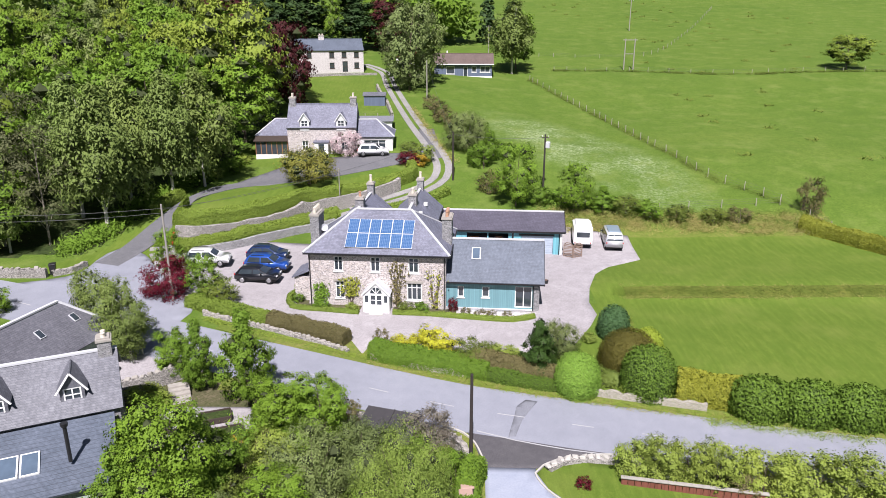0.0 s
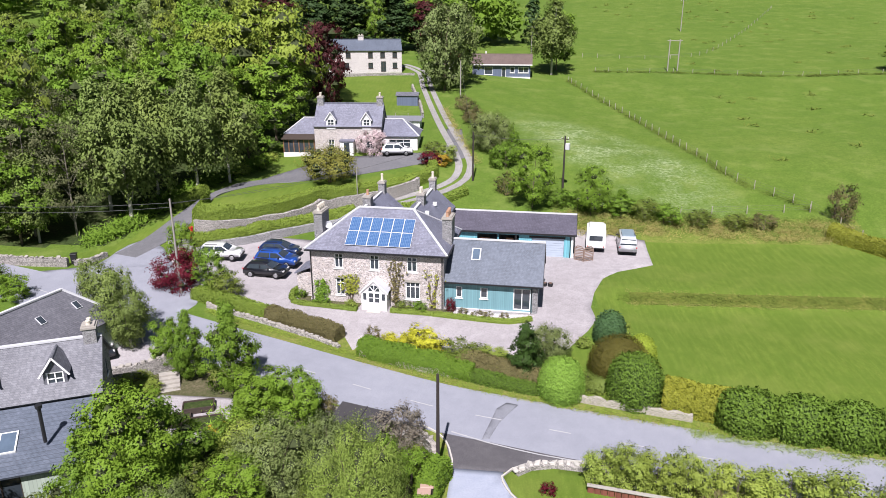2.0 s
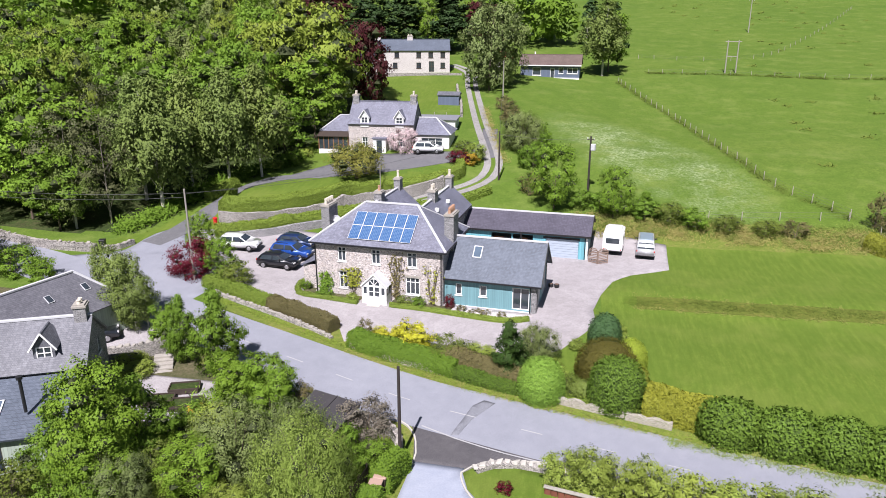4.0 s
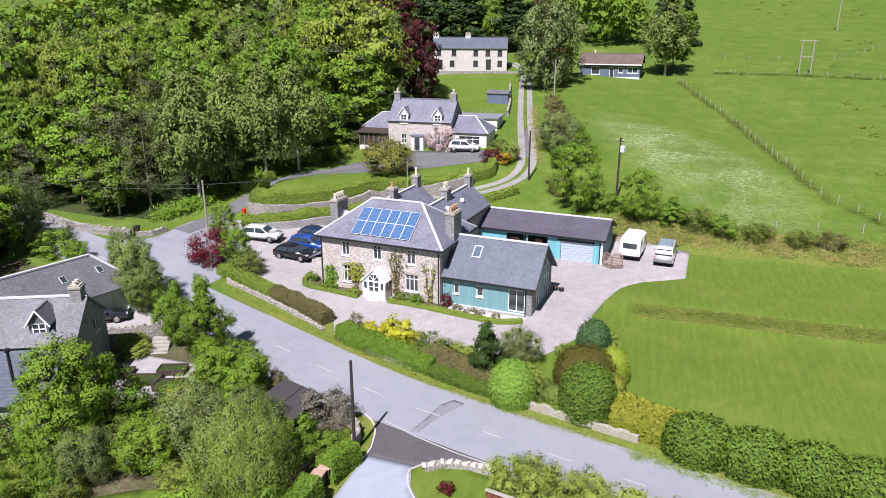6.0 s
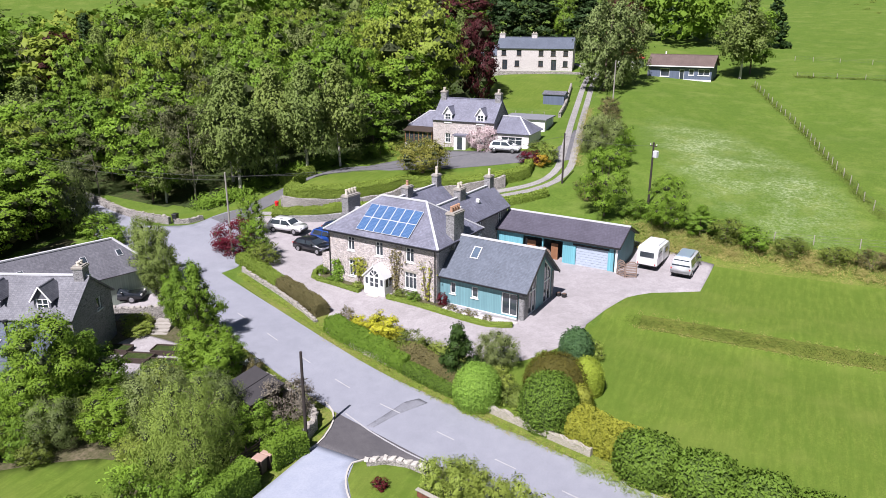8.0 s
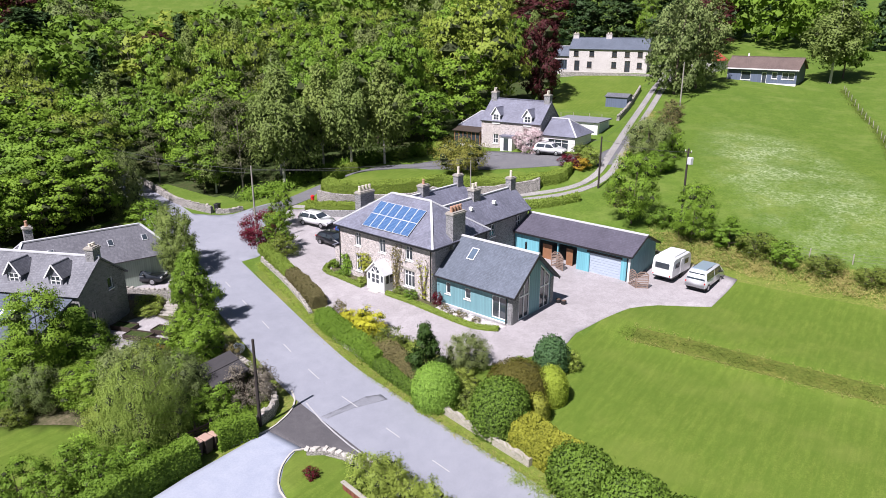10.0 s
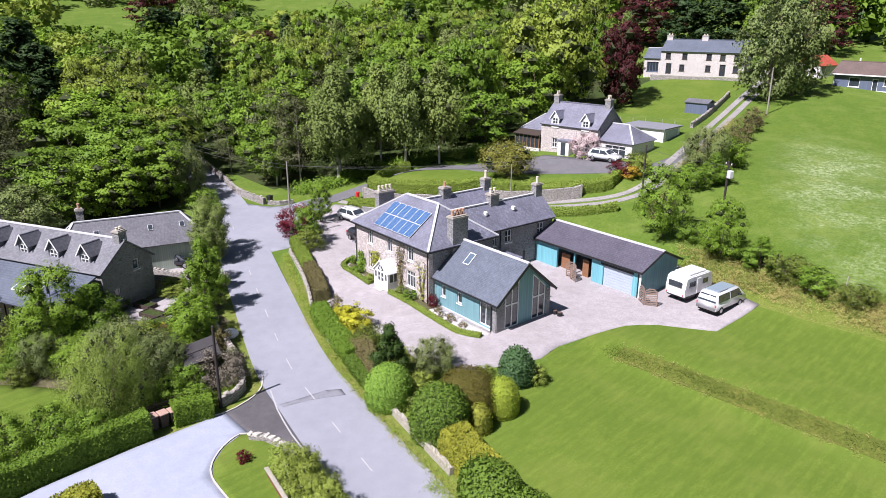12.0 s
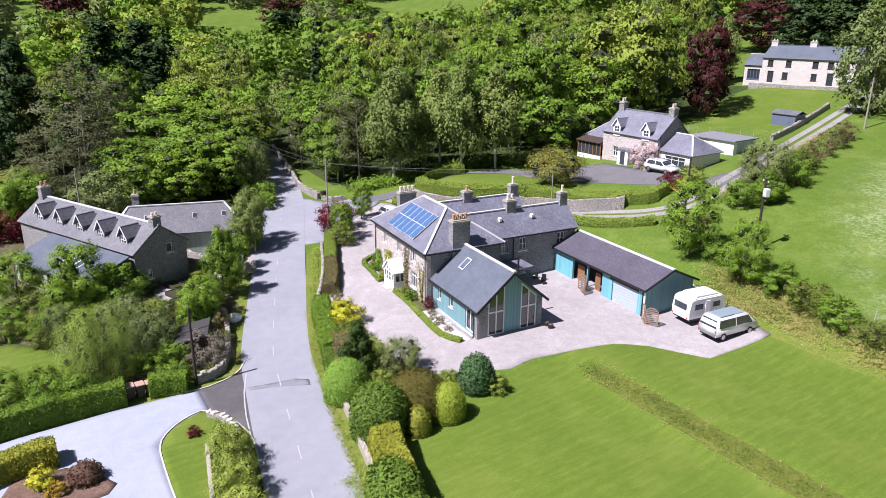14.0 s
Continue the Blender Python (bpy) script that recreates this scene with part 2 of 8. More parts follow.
M = {
    "lawn": earthy("mown_lawn", ((0.092, 0.147, 0.02), (0.122, 0.177, 0.025), (0.15, 0.198, 0.033)), 0.09, 9, 0.25, extra=stripes),
    "field": earthy("pasture", ((0.079, 0.143, 0.019), (0.109, 0.176, 0.025), (0.146, 0.204, 0.035)), 0.03, 5, 0.3, extra=daisies),
    "verge": earthy("rough_grass", ((0.1, 0.15, 0.022), (0.15, 0.19, 0.036), (0.25, 0.23, 0.075)), 0.35, 7, 0.5),
    "floor": earthy("woodland_floor", ((0.025, 0.04, 0.012), (0.05, 0.075, 0.02), (0.09, 0.08, 0.04)), 0.2, 4, 0.6),
    "garden": earthy("garden_soil", ((0.055, 0.075, 0.022), (0.11, 0.1, 0.055), (0.2, 0.16, 0.11)), 0.4, 6, 0.5),
    "asphalt": earthy("worn_asphalt", ((0.235, 0.245, 0.283), (0.266, 0.276, 0.318), (0.298, 0.308, 0.35)), 0.15, 18, 0.15, 0.85, speck=0.3),
    "tar": earthy("fresh_tarmac", ((0.085, 0.083, 0.09), (0.105, 0.1, 0.107), (0.13, 0.125, 0.13)), 0.3, 20, 0.15, 0.85),
    "gravel": earthy("pinkish_gravel", ((0.28, 0.262, 0.264), (0.352, 0.329, 0.337), (0.43, 0.405, 0.415)), 0.18, 8, 0.25, speck=0.4),
    "chips": earthy("pale_stone_chips", ((0.285, 0.315, 0.39), (0.325, 0.353, 0.425), (0.355, 0.38, 0.45)), 0.2, 9, 0.1, speck=0.15),
    "track": earthy("dusty_track", ((0.22, 0.21, 0.2), (0.31, 0.3, 0.29), (0.38, 0.37, 0.355)), 0.3, 8, 0.4),
    "bark_mulch": earthy("bark_mulch", ((0.1, 0.06, 0.045), (0.17, 0.11, 0.085), (0.23, 0.16, 0.13)), 0.5, 10, 0.6),
    "stone": rubble("buff_rubble", ((0.15, 0.135, 0.13), (0.56, 0.5, 0.45), (0.3, 0.265, 0.25), (0.76, 0.7, 0.68), (0.17, 0.16, 0.165), (0.68, 0.62, 0.6), (0.42, 0.34, 0.29)), (0.7, 0.645, 0.63), 0.66, 0.24),
    "pale_stone": rubble("pale_rubble", ((0.36, 0.33, 0.32), (0.6, 0.56, 0.545), (0.66, 0.62, 0.61), (0.48, 0.45, 0.44)), (0.62, 0.585, 0.57), 0.5, 0.22),
    "grey_stone": rubble("grey_rubble", ((0.085, 0.086, 0.092), (0.22, 0.22, 0.225), (0.36, 0.355, 0.36), (0.135, 0.137, 0.145), (0.27, 0.262, 0.252)), (0.4, 0.395, 0.395), 0.6, 0.25),
    "dry_stone": rubble("dry_stone", ((0.15, 0.14, 0.13), (0.36, 0.34, 0.32), (0.5, 0.47, 0.44), (0.26, 0.245, 0.23)), (0.1, 0.095, 0.085), 0.6, 0.32),
    "road_wall": rubble("roadside_rubble", ((0.24, 0.22, 0.19), (0.42, 0.385, 0.34), (0.34, 0.32, 0.25), (0.5, 0.46, 0.42), (0.2, 0.22, 0.12)), (0.33, 0.31, 0.26), 0.45, 0.2),
    "cope": plain("cope_stone", (0.36, 0.335, 0.3), 0.9, 0, 0.4, 3, 0.6),
    "pebbles": earthy("white_pebbles", ((0.42, 0.38, 0.37), (0.6, 0.56, 0.55), (0.72, 0.68, 0.67)), 3.0, 12, 0.4),
    "slate": slate("blue_grey_slate", (0.135, 0.139, 0.182), (0.21, 0.216, 0.276), 0.38),
    "slate_new": slate("smooth_slate", (0.095, 0.115, 0.15), (0.12, 0.14, 0.18), 0.08),
    "slate_dark": slate("dark_slate", (0.08, 0.075, 0.1), (0.106, 0.098, 0.13), 0.05),
    "slate_pale": slate("weathered_slate", (0.115, 0.118, 0.14), (0.175, 0.178, 0.2), 0.4),
    "lead": plain("pale_ridge", (0.55, 0.56, 0.58), 0.6, 0, 0.12, 3),
    "white": plain("white_paint", (0.8, 0.8, 0.79), 0.5, 0, 0.05, 1.5),
    "harl": plain("white_harling", (0.7, 0.665, 0.66), 0.95, 0, 0.09, 1.2, 0.4),
    "teal": boards("teal_boards", (0.17, 0.33, 0.365)),
    "aqua": boards("aqua_boards", (0.16, 0.43, 0.5), 0.2),
    "blue_boards": boards("slate_blue_boards", (0.12, 0.15, 0.22), 0.15),
    "sage": boards("pale_green_sheet", (0.4, 0.47, 0.4), 0.2),
    "glass": glassy("window_glass", (0.035, 0.045, 0.055)),
    "sky_glass": glassy("rooflight_glass", (0.09, 0.125, 0.17)),
    "pv": solar("solar_cells"),
    "black": plain("black_iron", (0.02, 0.02, 0.022), 0.45, 0, 0.2),
    "dark_wood": plain("dark_wood", (0.055, 0.04, 0.032), 0.75, 0, 0.35, 3, 0.4),
    "wood": plain("brown_wood", (0.25, 0.12, 0.06), 0.7, 0, 0.3, 3, 0.3),
    "grey_wood": plain("weathered_wood", (0.33, 0.29, 0.25), 0.85, 0, 0.3, 3, 0.4),
    "trellis": plain("stained_trellis", (0.24, 0.17, 0.135), 0.85, 0, 0.3, 3, 0.4),
    "pole": plain("tarred_pole", (0.04, 0.032, 0.03), 0.85, 0, 0.35, 2, 0.4),
    "pot": plain("clay_pot", (0.45, 0.26, 0.17), 0.85, 0, 0.2, 4),
    "buff_pot": plain("buff_pot", (0.62, 0.56, 0.47), 0.85, 0, 0.15, 4),
    "tyre": plain("tyre_rubber", (0.015, 0.015, 0.016), 0.8, 0, 0.2),
    "alloy": plain("alloy", (0.5, 0.5, 0.52), 0.3, 0.9, 0.1),
    "roller": plain("roller_door", (0.38, 0.44, 0.52), 0.5, 0, 0.08),
    "red": plain("pillar_red", (0.55, 0.02, 0.02), 0.4, 0, 0.1),
    "bark": plain("bark", (0.13, 0.1, 0.075), 0.95, 0, 0.4, 3, 0.8),
    "birch_bark": plain("birch_bark", (0.5, 0.47, 0.42), 0.9, 0, 0.35, 3, 0.5),
    "grey_bark": plain("grey_bark", (0.22, 0.2, 0.16), 0.95, 0, 0.4, 3, 0.6),
    # core: dark colour that stands for shade between a crown's leaf sprays
    "core": plain("crown_gap_shade", (0.045, 0.058, 0.02), 0.95, 0, 0.4, 3),
    "lane": earthy("old_tarmac", ((0.13, 0.13, 0.14), (0.16, 0.16, 0.17), (0.2, 0.195, 0.2)), 0.3, 14, 0.2, 0.9),
    "patch": earthy("mended_asphalt", ((0.21, 0.217, 0.245), (0.228, 0.235, 0.265), (0.25, 0.257, 0.288)), 0.3, 20, 0.15, 0.85),
    "line": plain("road_paint", (0.38, 0.38, 0.39), 0.7, 0, 0.25, 3),
    "kerb": plain("kerb_stone", (0.46, 0.44, 0.4), 0.9, 0, 0.15, 3),
    "bank": earthy("bank_grass", ((0.075, 0.105, 0.017), (0.105, 0.13, 0.023), (0.15, 0.15, 0.034)), 0.4, 4, 0.4),
    "grey_pole": plain("grey_pole", (0.3, 0.28, 0.25), 0.9, 0, 0.25, 2, 0.3),
    "lamp_glass": glassy("lamp_glass", (0.5, 0.5, 0.5)),
    "felt": plain("roofing_felt", (0.045, 0.042, 0.045), 0.85, 0, 0.25, 3, 0.3),
    "red_wood": boards("red_stained_boards", (0.2, 0.07, 0.05), 0.4),
    "lid_pink": plain("faded_lid", (0.4, 0.27, 0.22), 0.6, 0, 0.1, 3),
    "wire": plain("wire", (0.12, 0.12, 0.12), 0.5, 0.5, 0.1),
    "post": plain("fence_post", (0.36, 0.33, 0.28), 0.9, 0, 0.25, 4),
}
LEAF = {
    "ash": leaf("leaf_ash", (0.165, 0.285, 0.036), 0.16), "oak": leaf("leaf_lime", (0.235, 0.315, 0.052), 0.15),
    "birch": leaf("leaf_birch", (0.2, 0.275, 0.075), 0.14), "fir": leaf("needles", (0.045, 0.085, 0.028), 0.4, 0.1),
    "copper": leaf("leaf_copper", (0.078, 0.022, 0.025), 0.4, 0.2), "maroon": leaf("leaf_maroon", (0.14, 0.016, 0.03), 0.4, 0.25),
    "grey": leaf("leaf_greygreen", (0.2, 0.26, 0.09), 0.16), "bare": leaf("bare_twig_buds", (0.115, 0.13, 0.06), 0.2, 0.15),
    "fresh": leaf("leaf_fresh", (0.205, 0.345, 0.04), 0.16), "gold": leaf("leaf_gold", (0.55, 0.55, 0.05), 0.22),
    "goldhedge": leaf("leaf_gold_privet", (0.29, 0.32, 0.045), 0.3), "beech": leaf("leaf_brown_beech", (0.2, 0.18, 0.078), 0.35),
    "box": leaf("leaf_box", (0.22, 0.31, 0.052), 0.25), "yew": leaf("leaf_yew", (0.05, 0.1, 0.022), 0.4, 0.1),
    "yewbrown": leaf("leaf_old_yew", (0.125, 0.115, 0.022), 0.2, 0.1), "blue": leaf("leaf_blue_cypress", (0.075, 0.155, 0.06), 0.3, 0.15),
    "laurel": leaf("leaf_laurel", (0.125, 0.215, 0.032), 0.25, 0.2), "lime": leaf("leaf_lime_cypress", (0.225, 0.38, 0.06), 0.14, 0.2),
    "orange": leaf("leaf_orange", (0.5, 0.36, 0.05), 0.3), "bankgrass": leaf("leaf_bank_grass", (0.12, 0.165, 0.031), 0.2), "straw": leaf("dry_grass", (0.33, 0.31, 0.11), 0.3), "pink": leaf("blossom", (0.62, 0.5, 0.52), 0.3),
    "willow": leaf("leaf_willow", (0.235, 0.325, 0.066), 0.18), "spring": leaf("leaf_spring", (0.29, 0.38, 0.075), 0.18), "heath": leaf("leaf_heath", (0.24, 0.215, 0.17), 0.3), "limegold": leaf("leaf_limegold", (0.33, 0.42, 0.05), 0.14, 0.2), "acer": leaf("leaf_acer", (0.23, 0.24, 0.055), 0.3), "nut": leaf("leaf_nut_brown", (0.13, 0.075, 0.05), 0.3), "tweed": leaf("leaf_dull", (0.165, 0.225, 0.045), 0.3),
}



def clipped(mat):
    """The dense inside of a clipped bush, in a darkened tone of its leaf colour."""
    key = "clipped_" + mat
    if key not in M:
        # laurel goes down to half: the shade in its leaf gaps is painted in
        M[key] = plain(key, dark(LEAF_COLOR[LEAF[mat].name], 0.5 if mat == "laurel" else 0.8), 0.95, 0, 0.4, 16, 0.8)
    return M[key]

XS = (-500, -200, -45, -29, -15, 8, 25, 120)
YS = (-60, 38, 50, 58, 70, 77, 80.5, 86, 100, 130, 160, 230, 400, 900)
HEIGHTS = np.array((
    (50, 6, -2.5, -2.5, -2.5, -3, -3, -3), (52, 8, -0.8, -1, -1.1, -1.7, -2, -2.5), (53, 8, 0, -0.2, -0.5, -0.9, -1.2, -1.2),
    (54, 8, 0.8, 0.4, -0.1, -0.2, -0.7, -0.7), (54, 8, 1.4, 1.4, 0.1, -0.1, 0, 0.3), (54, 8, 2.8, 2.9, 0.8, 0.2, 0.2, 1.5),
    (54, 8, 3.4, 3.5, 1.8, 2.8, 1.6, 2.4), (54, 8, 4.0, 4.1, 2.7, 3.6, 3, 4), (55, 9, 5, 5.0, 5.8, 6.4, 5.4, 6),
    (58, 12, 8.5, 9.5, 10, 9, 7.5, 9), (62, 16, 13.6, 15.1, 14.4, 12.7, 12, 14),
    (70, 28, 22, 22, 22, 20, 20, 20), (90, 50, 42, 42, 42, 40, 42, 45), (140, 115, 110, 108, 105, 100, 110, 120)))
UPWALL = [(-28.6, 71.9), (-25.2, 72.7), (-20.8, 75.8), (-17.7, 78.8), (-15.6, 81.0), (-9.2, 84.6), (-5.6, 87.9), (-3.6, 90.4)]


def terrace(x, y):
    """The lift of the upper lawn behind its retaining wall."""
    if not (-30 < x < -2.5 and 70 < y < 100):
        return 0.0
    best, side = 1e9, 0.0
    for (ax, ay), (bx, by) in zip(UPWALL, UPWALL[1:]):
        dx, dy = bx - ax, by - ay
        k = min(max(((x - ax) * dx + (y - ay) * dy) / (dx * dx + dy * dy), 0), 1)
        d = math.hypot(x - ax - k * dx, y - ay - k * dy)
        if d < best:
            best, side = d, (dx * (y - ay) - dy * (x - ax))
    if side < 0:
        return 0.0
    tall = 1.45 - 1.1 * soft(-18, -4, x)
    return tall * soft(-0.1, 0.6, best) * (1 - soft(4, 14, best)) * soft(-30, -28.6, x)


def lerp_height(x, y):
    i = int(np.clip(np.searchsorted(XS, x) - 1, 0, len(XS) - 2))
    j = int(np.clip(np.searchsorted(YS, y) - 1, 0, len(YS) - 2))
    a = min(max((x - XS[i]) / (XS[i + 1] - XS[i]), 0), 1)
    b = min(max((y - YS[j]) / (YS[j + 1] - YS[j]), 0), 1)
    h = HEIGHTS
    return (h[j][i] * (1 - a) + h[j][i + 1] * a) * (1 - b) + (h[j + 1][i] * (1 - a) + h[j + 1][i + 1] * a) * b


def soft(a, b, v):
    k = min(max((v - a) / (b - a), 0), 1)
    return k * k * (3 - 2 * k)


def ground_z(x, y):
    """The height of the ground: a soft blend of the heights above, with the lawn's terrace bank."""
    r = 2.5 if y < 110 else 9
    z = (2 * lerp_height(x, y) + lerp_height(x - r, y) + lerp_height(x + r, y) + lerp_height(x, y - r) + lerp_height(x, y + r)) / 6
    bank = soft(13.5, 16, x)
    return z + terrace(x, y) + bank * 0.4 * (soft(60.3, 63.0, y) * (1 - soft(63, 71, y)) - soft(50, 59, y) * (1 - soft(60.3, 63.0, y)))

# ---- building helpers ----
from mathutils.geometry import delaunay_2d_cdt


def part(name, bm, material, parent=None, label="", matrix=None):
    """Links a bmesh as one mesh object, under a thing or on its own."""
    me = bpy.data.meshes.new(name)
    bmesh.ops.recalc_face_normals(bm, faces=bm.faces)
    bm.to_mesh(me)
    bm.free()
    return held(name, me, material, parent, label, matrix)


def held(name, me, material, parent=None, label="", matrix=None):
    if material and not me.materials:
        me.materials.append(material)
    ob = new(name, me)
    if parent:
        ob.parent = parent
    if matrix:
        ob.matrix_basis = matrix
    if label:
        tagged(ob, label)
    return ob


def thing(name, m, label, category, group="", kind=""):
    ob = new(name)
    ob.matrix_basis = m
    ob.empty_display_size = 0.2
    return tagged(ob, label, category, group, kind)


def quickmesh(name, verts, quads, smooth=False):
    me = bpy.data.meshes.new(name)
    me.from_pydata([tuple(map(float, v)) for v in verts], [], [tuple(map(int, q)) for q in quads])
    if smooth:
        me.shade_smooth()
    return me


def box(bm, x0, x1, y0, y1, z0, z1, m=None):
    vs = [bm.verts.new((x, y, z)) for z in (z0, z1) for x, y in ((x0, y0), (x1, y0), (x1, y1), (x0, y1))]
    for f in ((3, 2, 1, 0), (4, 5, 6, 7), (0, 1, 5, 4), (1, 2, 6, 5), (2, 3, 7, 6), (3, 0, 4, 7)):
        bm.faces.new([vs[i] for i in f])
    if m:
        for v in vs:
            v.co = m @ v.co
    return vs


def boxed(*args, bevel=0.0, m=None):
    bm = bmesh.new()
    box(bm, *args, m=m)
    if bevel:
        bmesh.ops.bevel(bm, geom=bm.edges[:], offset=bevel, segments=1, affect="EDGES")
    return bm


def tube(bm, pts, radii, sides=7, cap=True):
    """A tapered tube through pts."""
    rings = []
    for i, p in enumerate(pts):
        p = Vector(p)
        a = Vector(pts[max(i - 1, 0)])
        b = Vector(pts[min(i + 1, len(pts) - 1)])
        d = (b - a).normalized()
        q = d.to_track_quat("Z", "Y")
        rings.append([bm.verts.new(p + q @ Vector((radii[i] * math.cos(2 * math.pi * k / sides), radii[i] * math.sin(2 * math.pi * k / sides), 0))) for k in range(sides)])
    for r, s in zip(rings, rings[1:]):
        for k in range(sides):
            bm.faces.new((r[k], r[(k + 1) % sides], s[(k + 1) % sides], s[k]))
    if cap:
        bm.faces.new(rings[0][::-1])
        bm.faces.new(rings[-1])
    return bm


def slab(bm, pts, t):
    """A flat polygon given as 3D points, made t thick along its normal (below it)."""
    pts = [Vector(p) for p in pts]
    n = (pts[1] - pts[0]).cross(pts[2] - pts[0]).normalized()
    if n.z < 0:
        n = -n
    a = [bm.verts.new(p) for p in pts]
    b = [bm.verts.new(p - n * t) for p in pts]
    bm.faces.new(a)
    bm.faces.new(b[::-1])
    for i in range(len(pts)):
        j = (i + 1) % len(pts)
        bm.faces.new((a[i], b[i], b[j], a[j]))


def slabbed(pts, t):
    bm = bmesh.new()
    slab(bm, pts, t)
    return bm


def beam(bm, a, b, w, h):
    """A bar of width w and height h from a to b."""
    a, b = Vector(a), Vector(b)
    d = b - a
    m = Matrix.Translation(a) @ d.to_track_quat("X", "Z").to_matrix().to_4x4()
    box(bm, 0, d.length, -w / 2, w / 2, -h / 2, h / 2, m)


def beamed(a, b, w, h):
    bm = bmesh.new()
    beam(bm, a, b, w, h)
    return bm


def wall_panel(outline, holes, thick):
    """A wall in the plane y = 0, facing -y, with openings through it; outline and holes in (x, z)."""
    loops = [list(outline)] + [[(a, c), (b, c), (b, d), (a, d)] for a, b, c, d in holes if True]
    return wall_loops(loops, thick)


def wall_loops(loops, thick):
    pts, edges = [], []
    for lp in loops:
        k = len(pts)
        pts += [Vector(p) for p in lp]
        edges += [(k + i, k + (i + 1) % len(lp)) for i in range(len(lp))]
    vs, es, fs, *_ = delaunay_2d_cdt(pts, edges, [], 0, 1e-5)

    def solid(f):
        c = (vs[f[0]] + vs[f[1]] + vs[f[2]]) / 3
        return sum(inside(lp, c.x, c.y) for lp in loops) == 1

    fs = [f for f in fs if solid(f)]
    bm = bmesh.new()
    a = [bm.verts.new((v.x, 0, v.y)) for v in vs]
    b = [bm.verts.new((v.x, thick, v.y)) for v in vs]
    count = {}
    for f in fs:
        bm.faces.new([a[i] for i in f])
        bm.faces.new([b[i] for i in reversed(f)])
        for i in range(len(f)):
            e = tuple(sorted((f[i], f[(i + 1) % len(f)])))
            count[e] = count.get(e, 0) + 1
    for (i, j), c in count.items():
        if c == 1:
            bm.faces.new((a[i], a[j], b[j], b[i]))
    return bm


def facing(x, y, z, deg):
    """A wall's frame: x along the wall, y into it, turned by deg about the upright."""
    return pose(x, y, z, 0, 0, deg)


def window(parent, m, x0, x1, z0, z1, cols=2, rows=2, frame_mat="white", depth=0.14, sill=True, bar=0.05, glass="glass", top=None, name="window"):
    """A window in an opening: frame with bars, panes, sill. m: the wall's frame."""
    fm = M[frame_mat]
    bm = bmesh.new()
    e = 0.08
    for a in ((x0, x0 + e, z0, z1), (x1 - e, x1, z0, z1), (x0 + e, x1 - e, z0, z0 + e), (x0 + e, x1 - e, z1 - e, z1)):
        box(bm, a[0], a[1], depth - 0.05, depth + 0.05, a[2], a[3])
    for i in range(1, cols):
        x = x0 + (x1 - x0) * i / cols
        box(bm, x - bar / 2 - 0.01, x + bar / 2 + 0.01, depth - 0.045, depth + 0.045, z0 + e, z1 - e)
    for j in range(1, rows):
        z = z0 + (z1 - z0) * (j / rows if top is None else top)
        for i in range(cols):
            xa, xb = x0 + (x1 - x0) * i / cols, x0 + (x1 - x0) * (i + 1) / cols
            box(bm, xa + 0.04, xb - 0.04, depth - 0.04, depth + 0.04, z - bar / 2, z + bar / 2)
    w = part(name, bm, fm, parent, matrix=m)
    bm = boxed(x0 + 0.03, x1 - 0.03, depth + 0.005, depth + 0.02, z0 + 0.03, z1 - 0.03)
    part("pane", bm, M[glass], w)
    if sill:
        part("sill", boxed(x0 - 0.08, x1 + 0.08, -0.07, depth - 0.04, z0 - 0.1, z0, bevel=0.01), fm, w)
    return w


def chimney(parent, x, y, z0, z1, w, d, pots, pot_mat="buff_pot", along="y", stone="grey_stone", pot_h=0.55):
    ch = part("chimney", boxed(x - w / 2, x + w / 2, y - d / 2, y + d / 2, z0, z1), M[stone], parent)
    bm = bmesh.new()
    box(bm, x - w / 2 - 0.07, x + w / 2 + 0.07, y - d / 2 - 0.07, y + d / 2 + 0.07, z1, z1 + 0.14)
    box(bm, x - w / 2 + 0.02, x + w / 2 - 0.02, y - d / 2 + 0.02, y + d / 2 - 0.02, z1 + 0.14, z1 + 0.24)
    part("cope", bm, M["cope"], ch)
    for i in range(pots):
        k = (i + 0.5) / pots - 0.5
        px, py = (x, y + k * (d - 0.1)) if along == "y" else (x + k * (w - 0.1), y)
        bm = tube(bmesh.new(), [(px, py, z1 + 0.2), (px, py, z1 + 0.2 + pot_h * 0.8), (px, py, z1 + 0.2 + pot_h * 0.84), (px, py, z1 + 0.2 + pot_h)], [0.15, 0.12, 0.15, 0.14], 10)
        part("pot", bm, M[pot_mat], ch)
    return ch


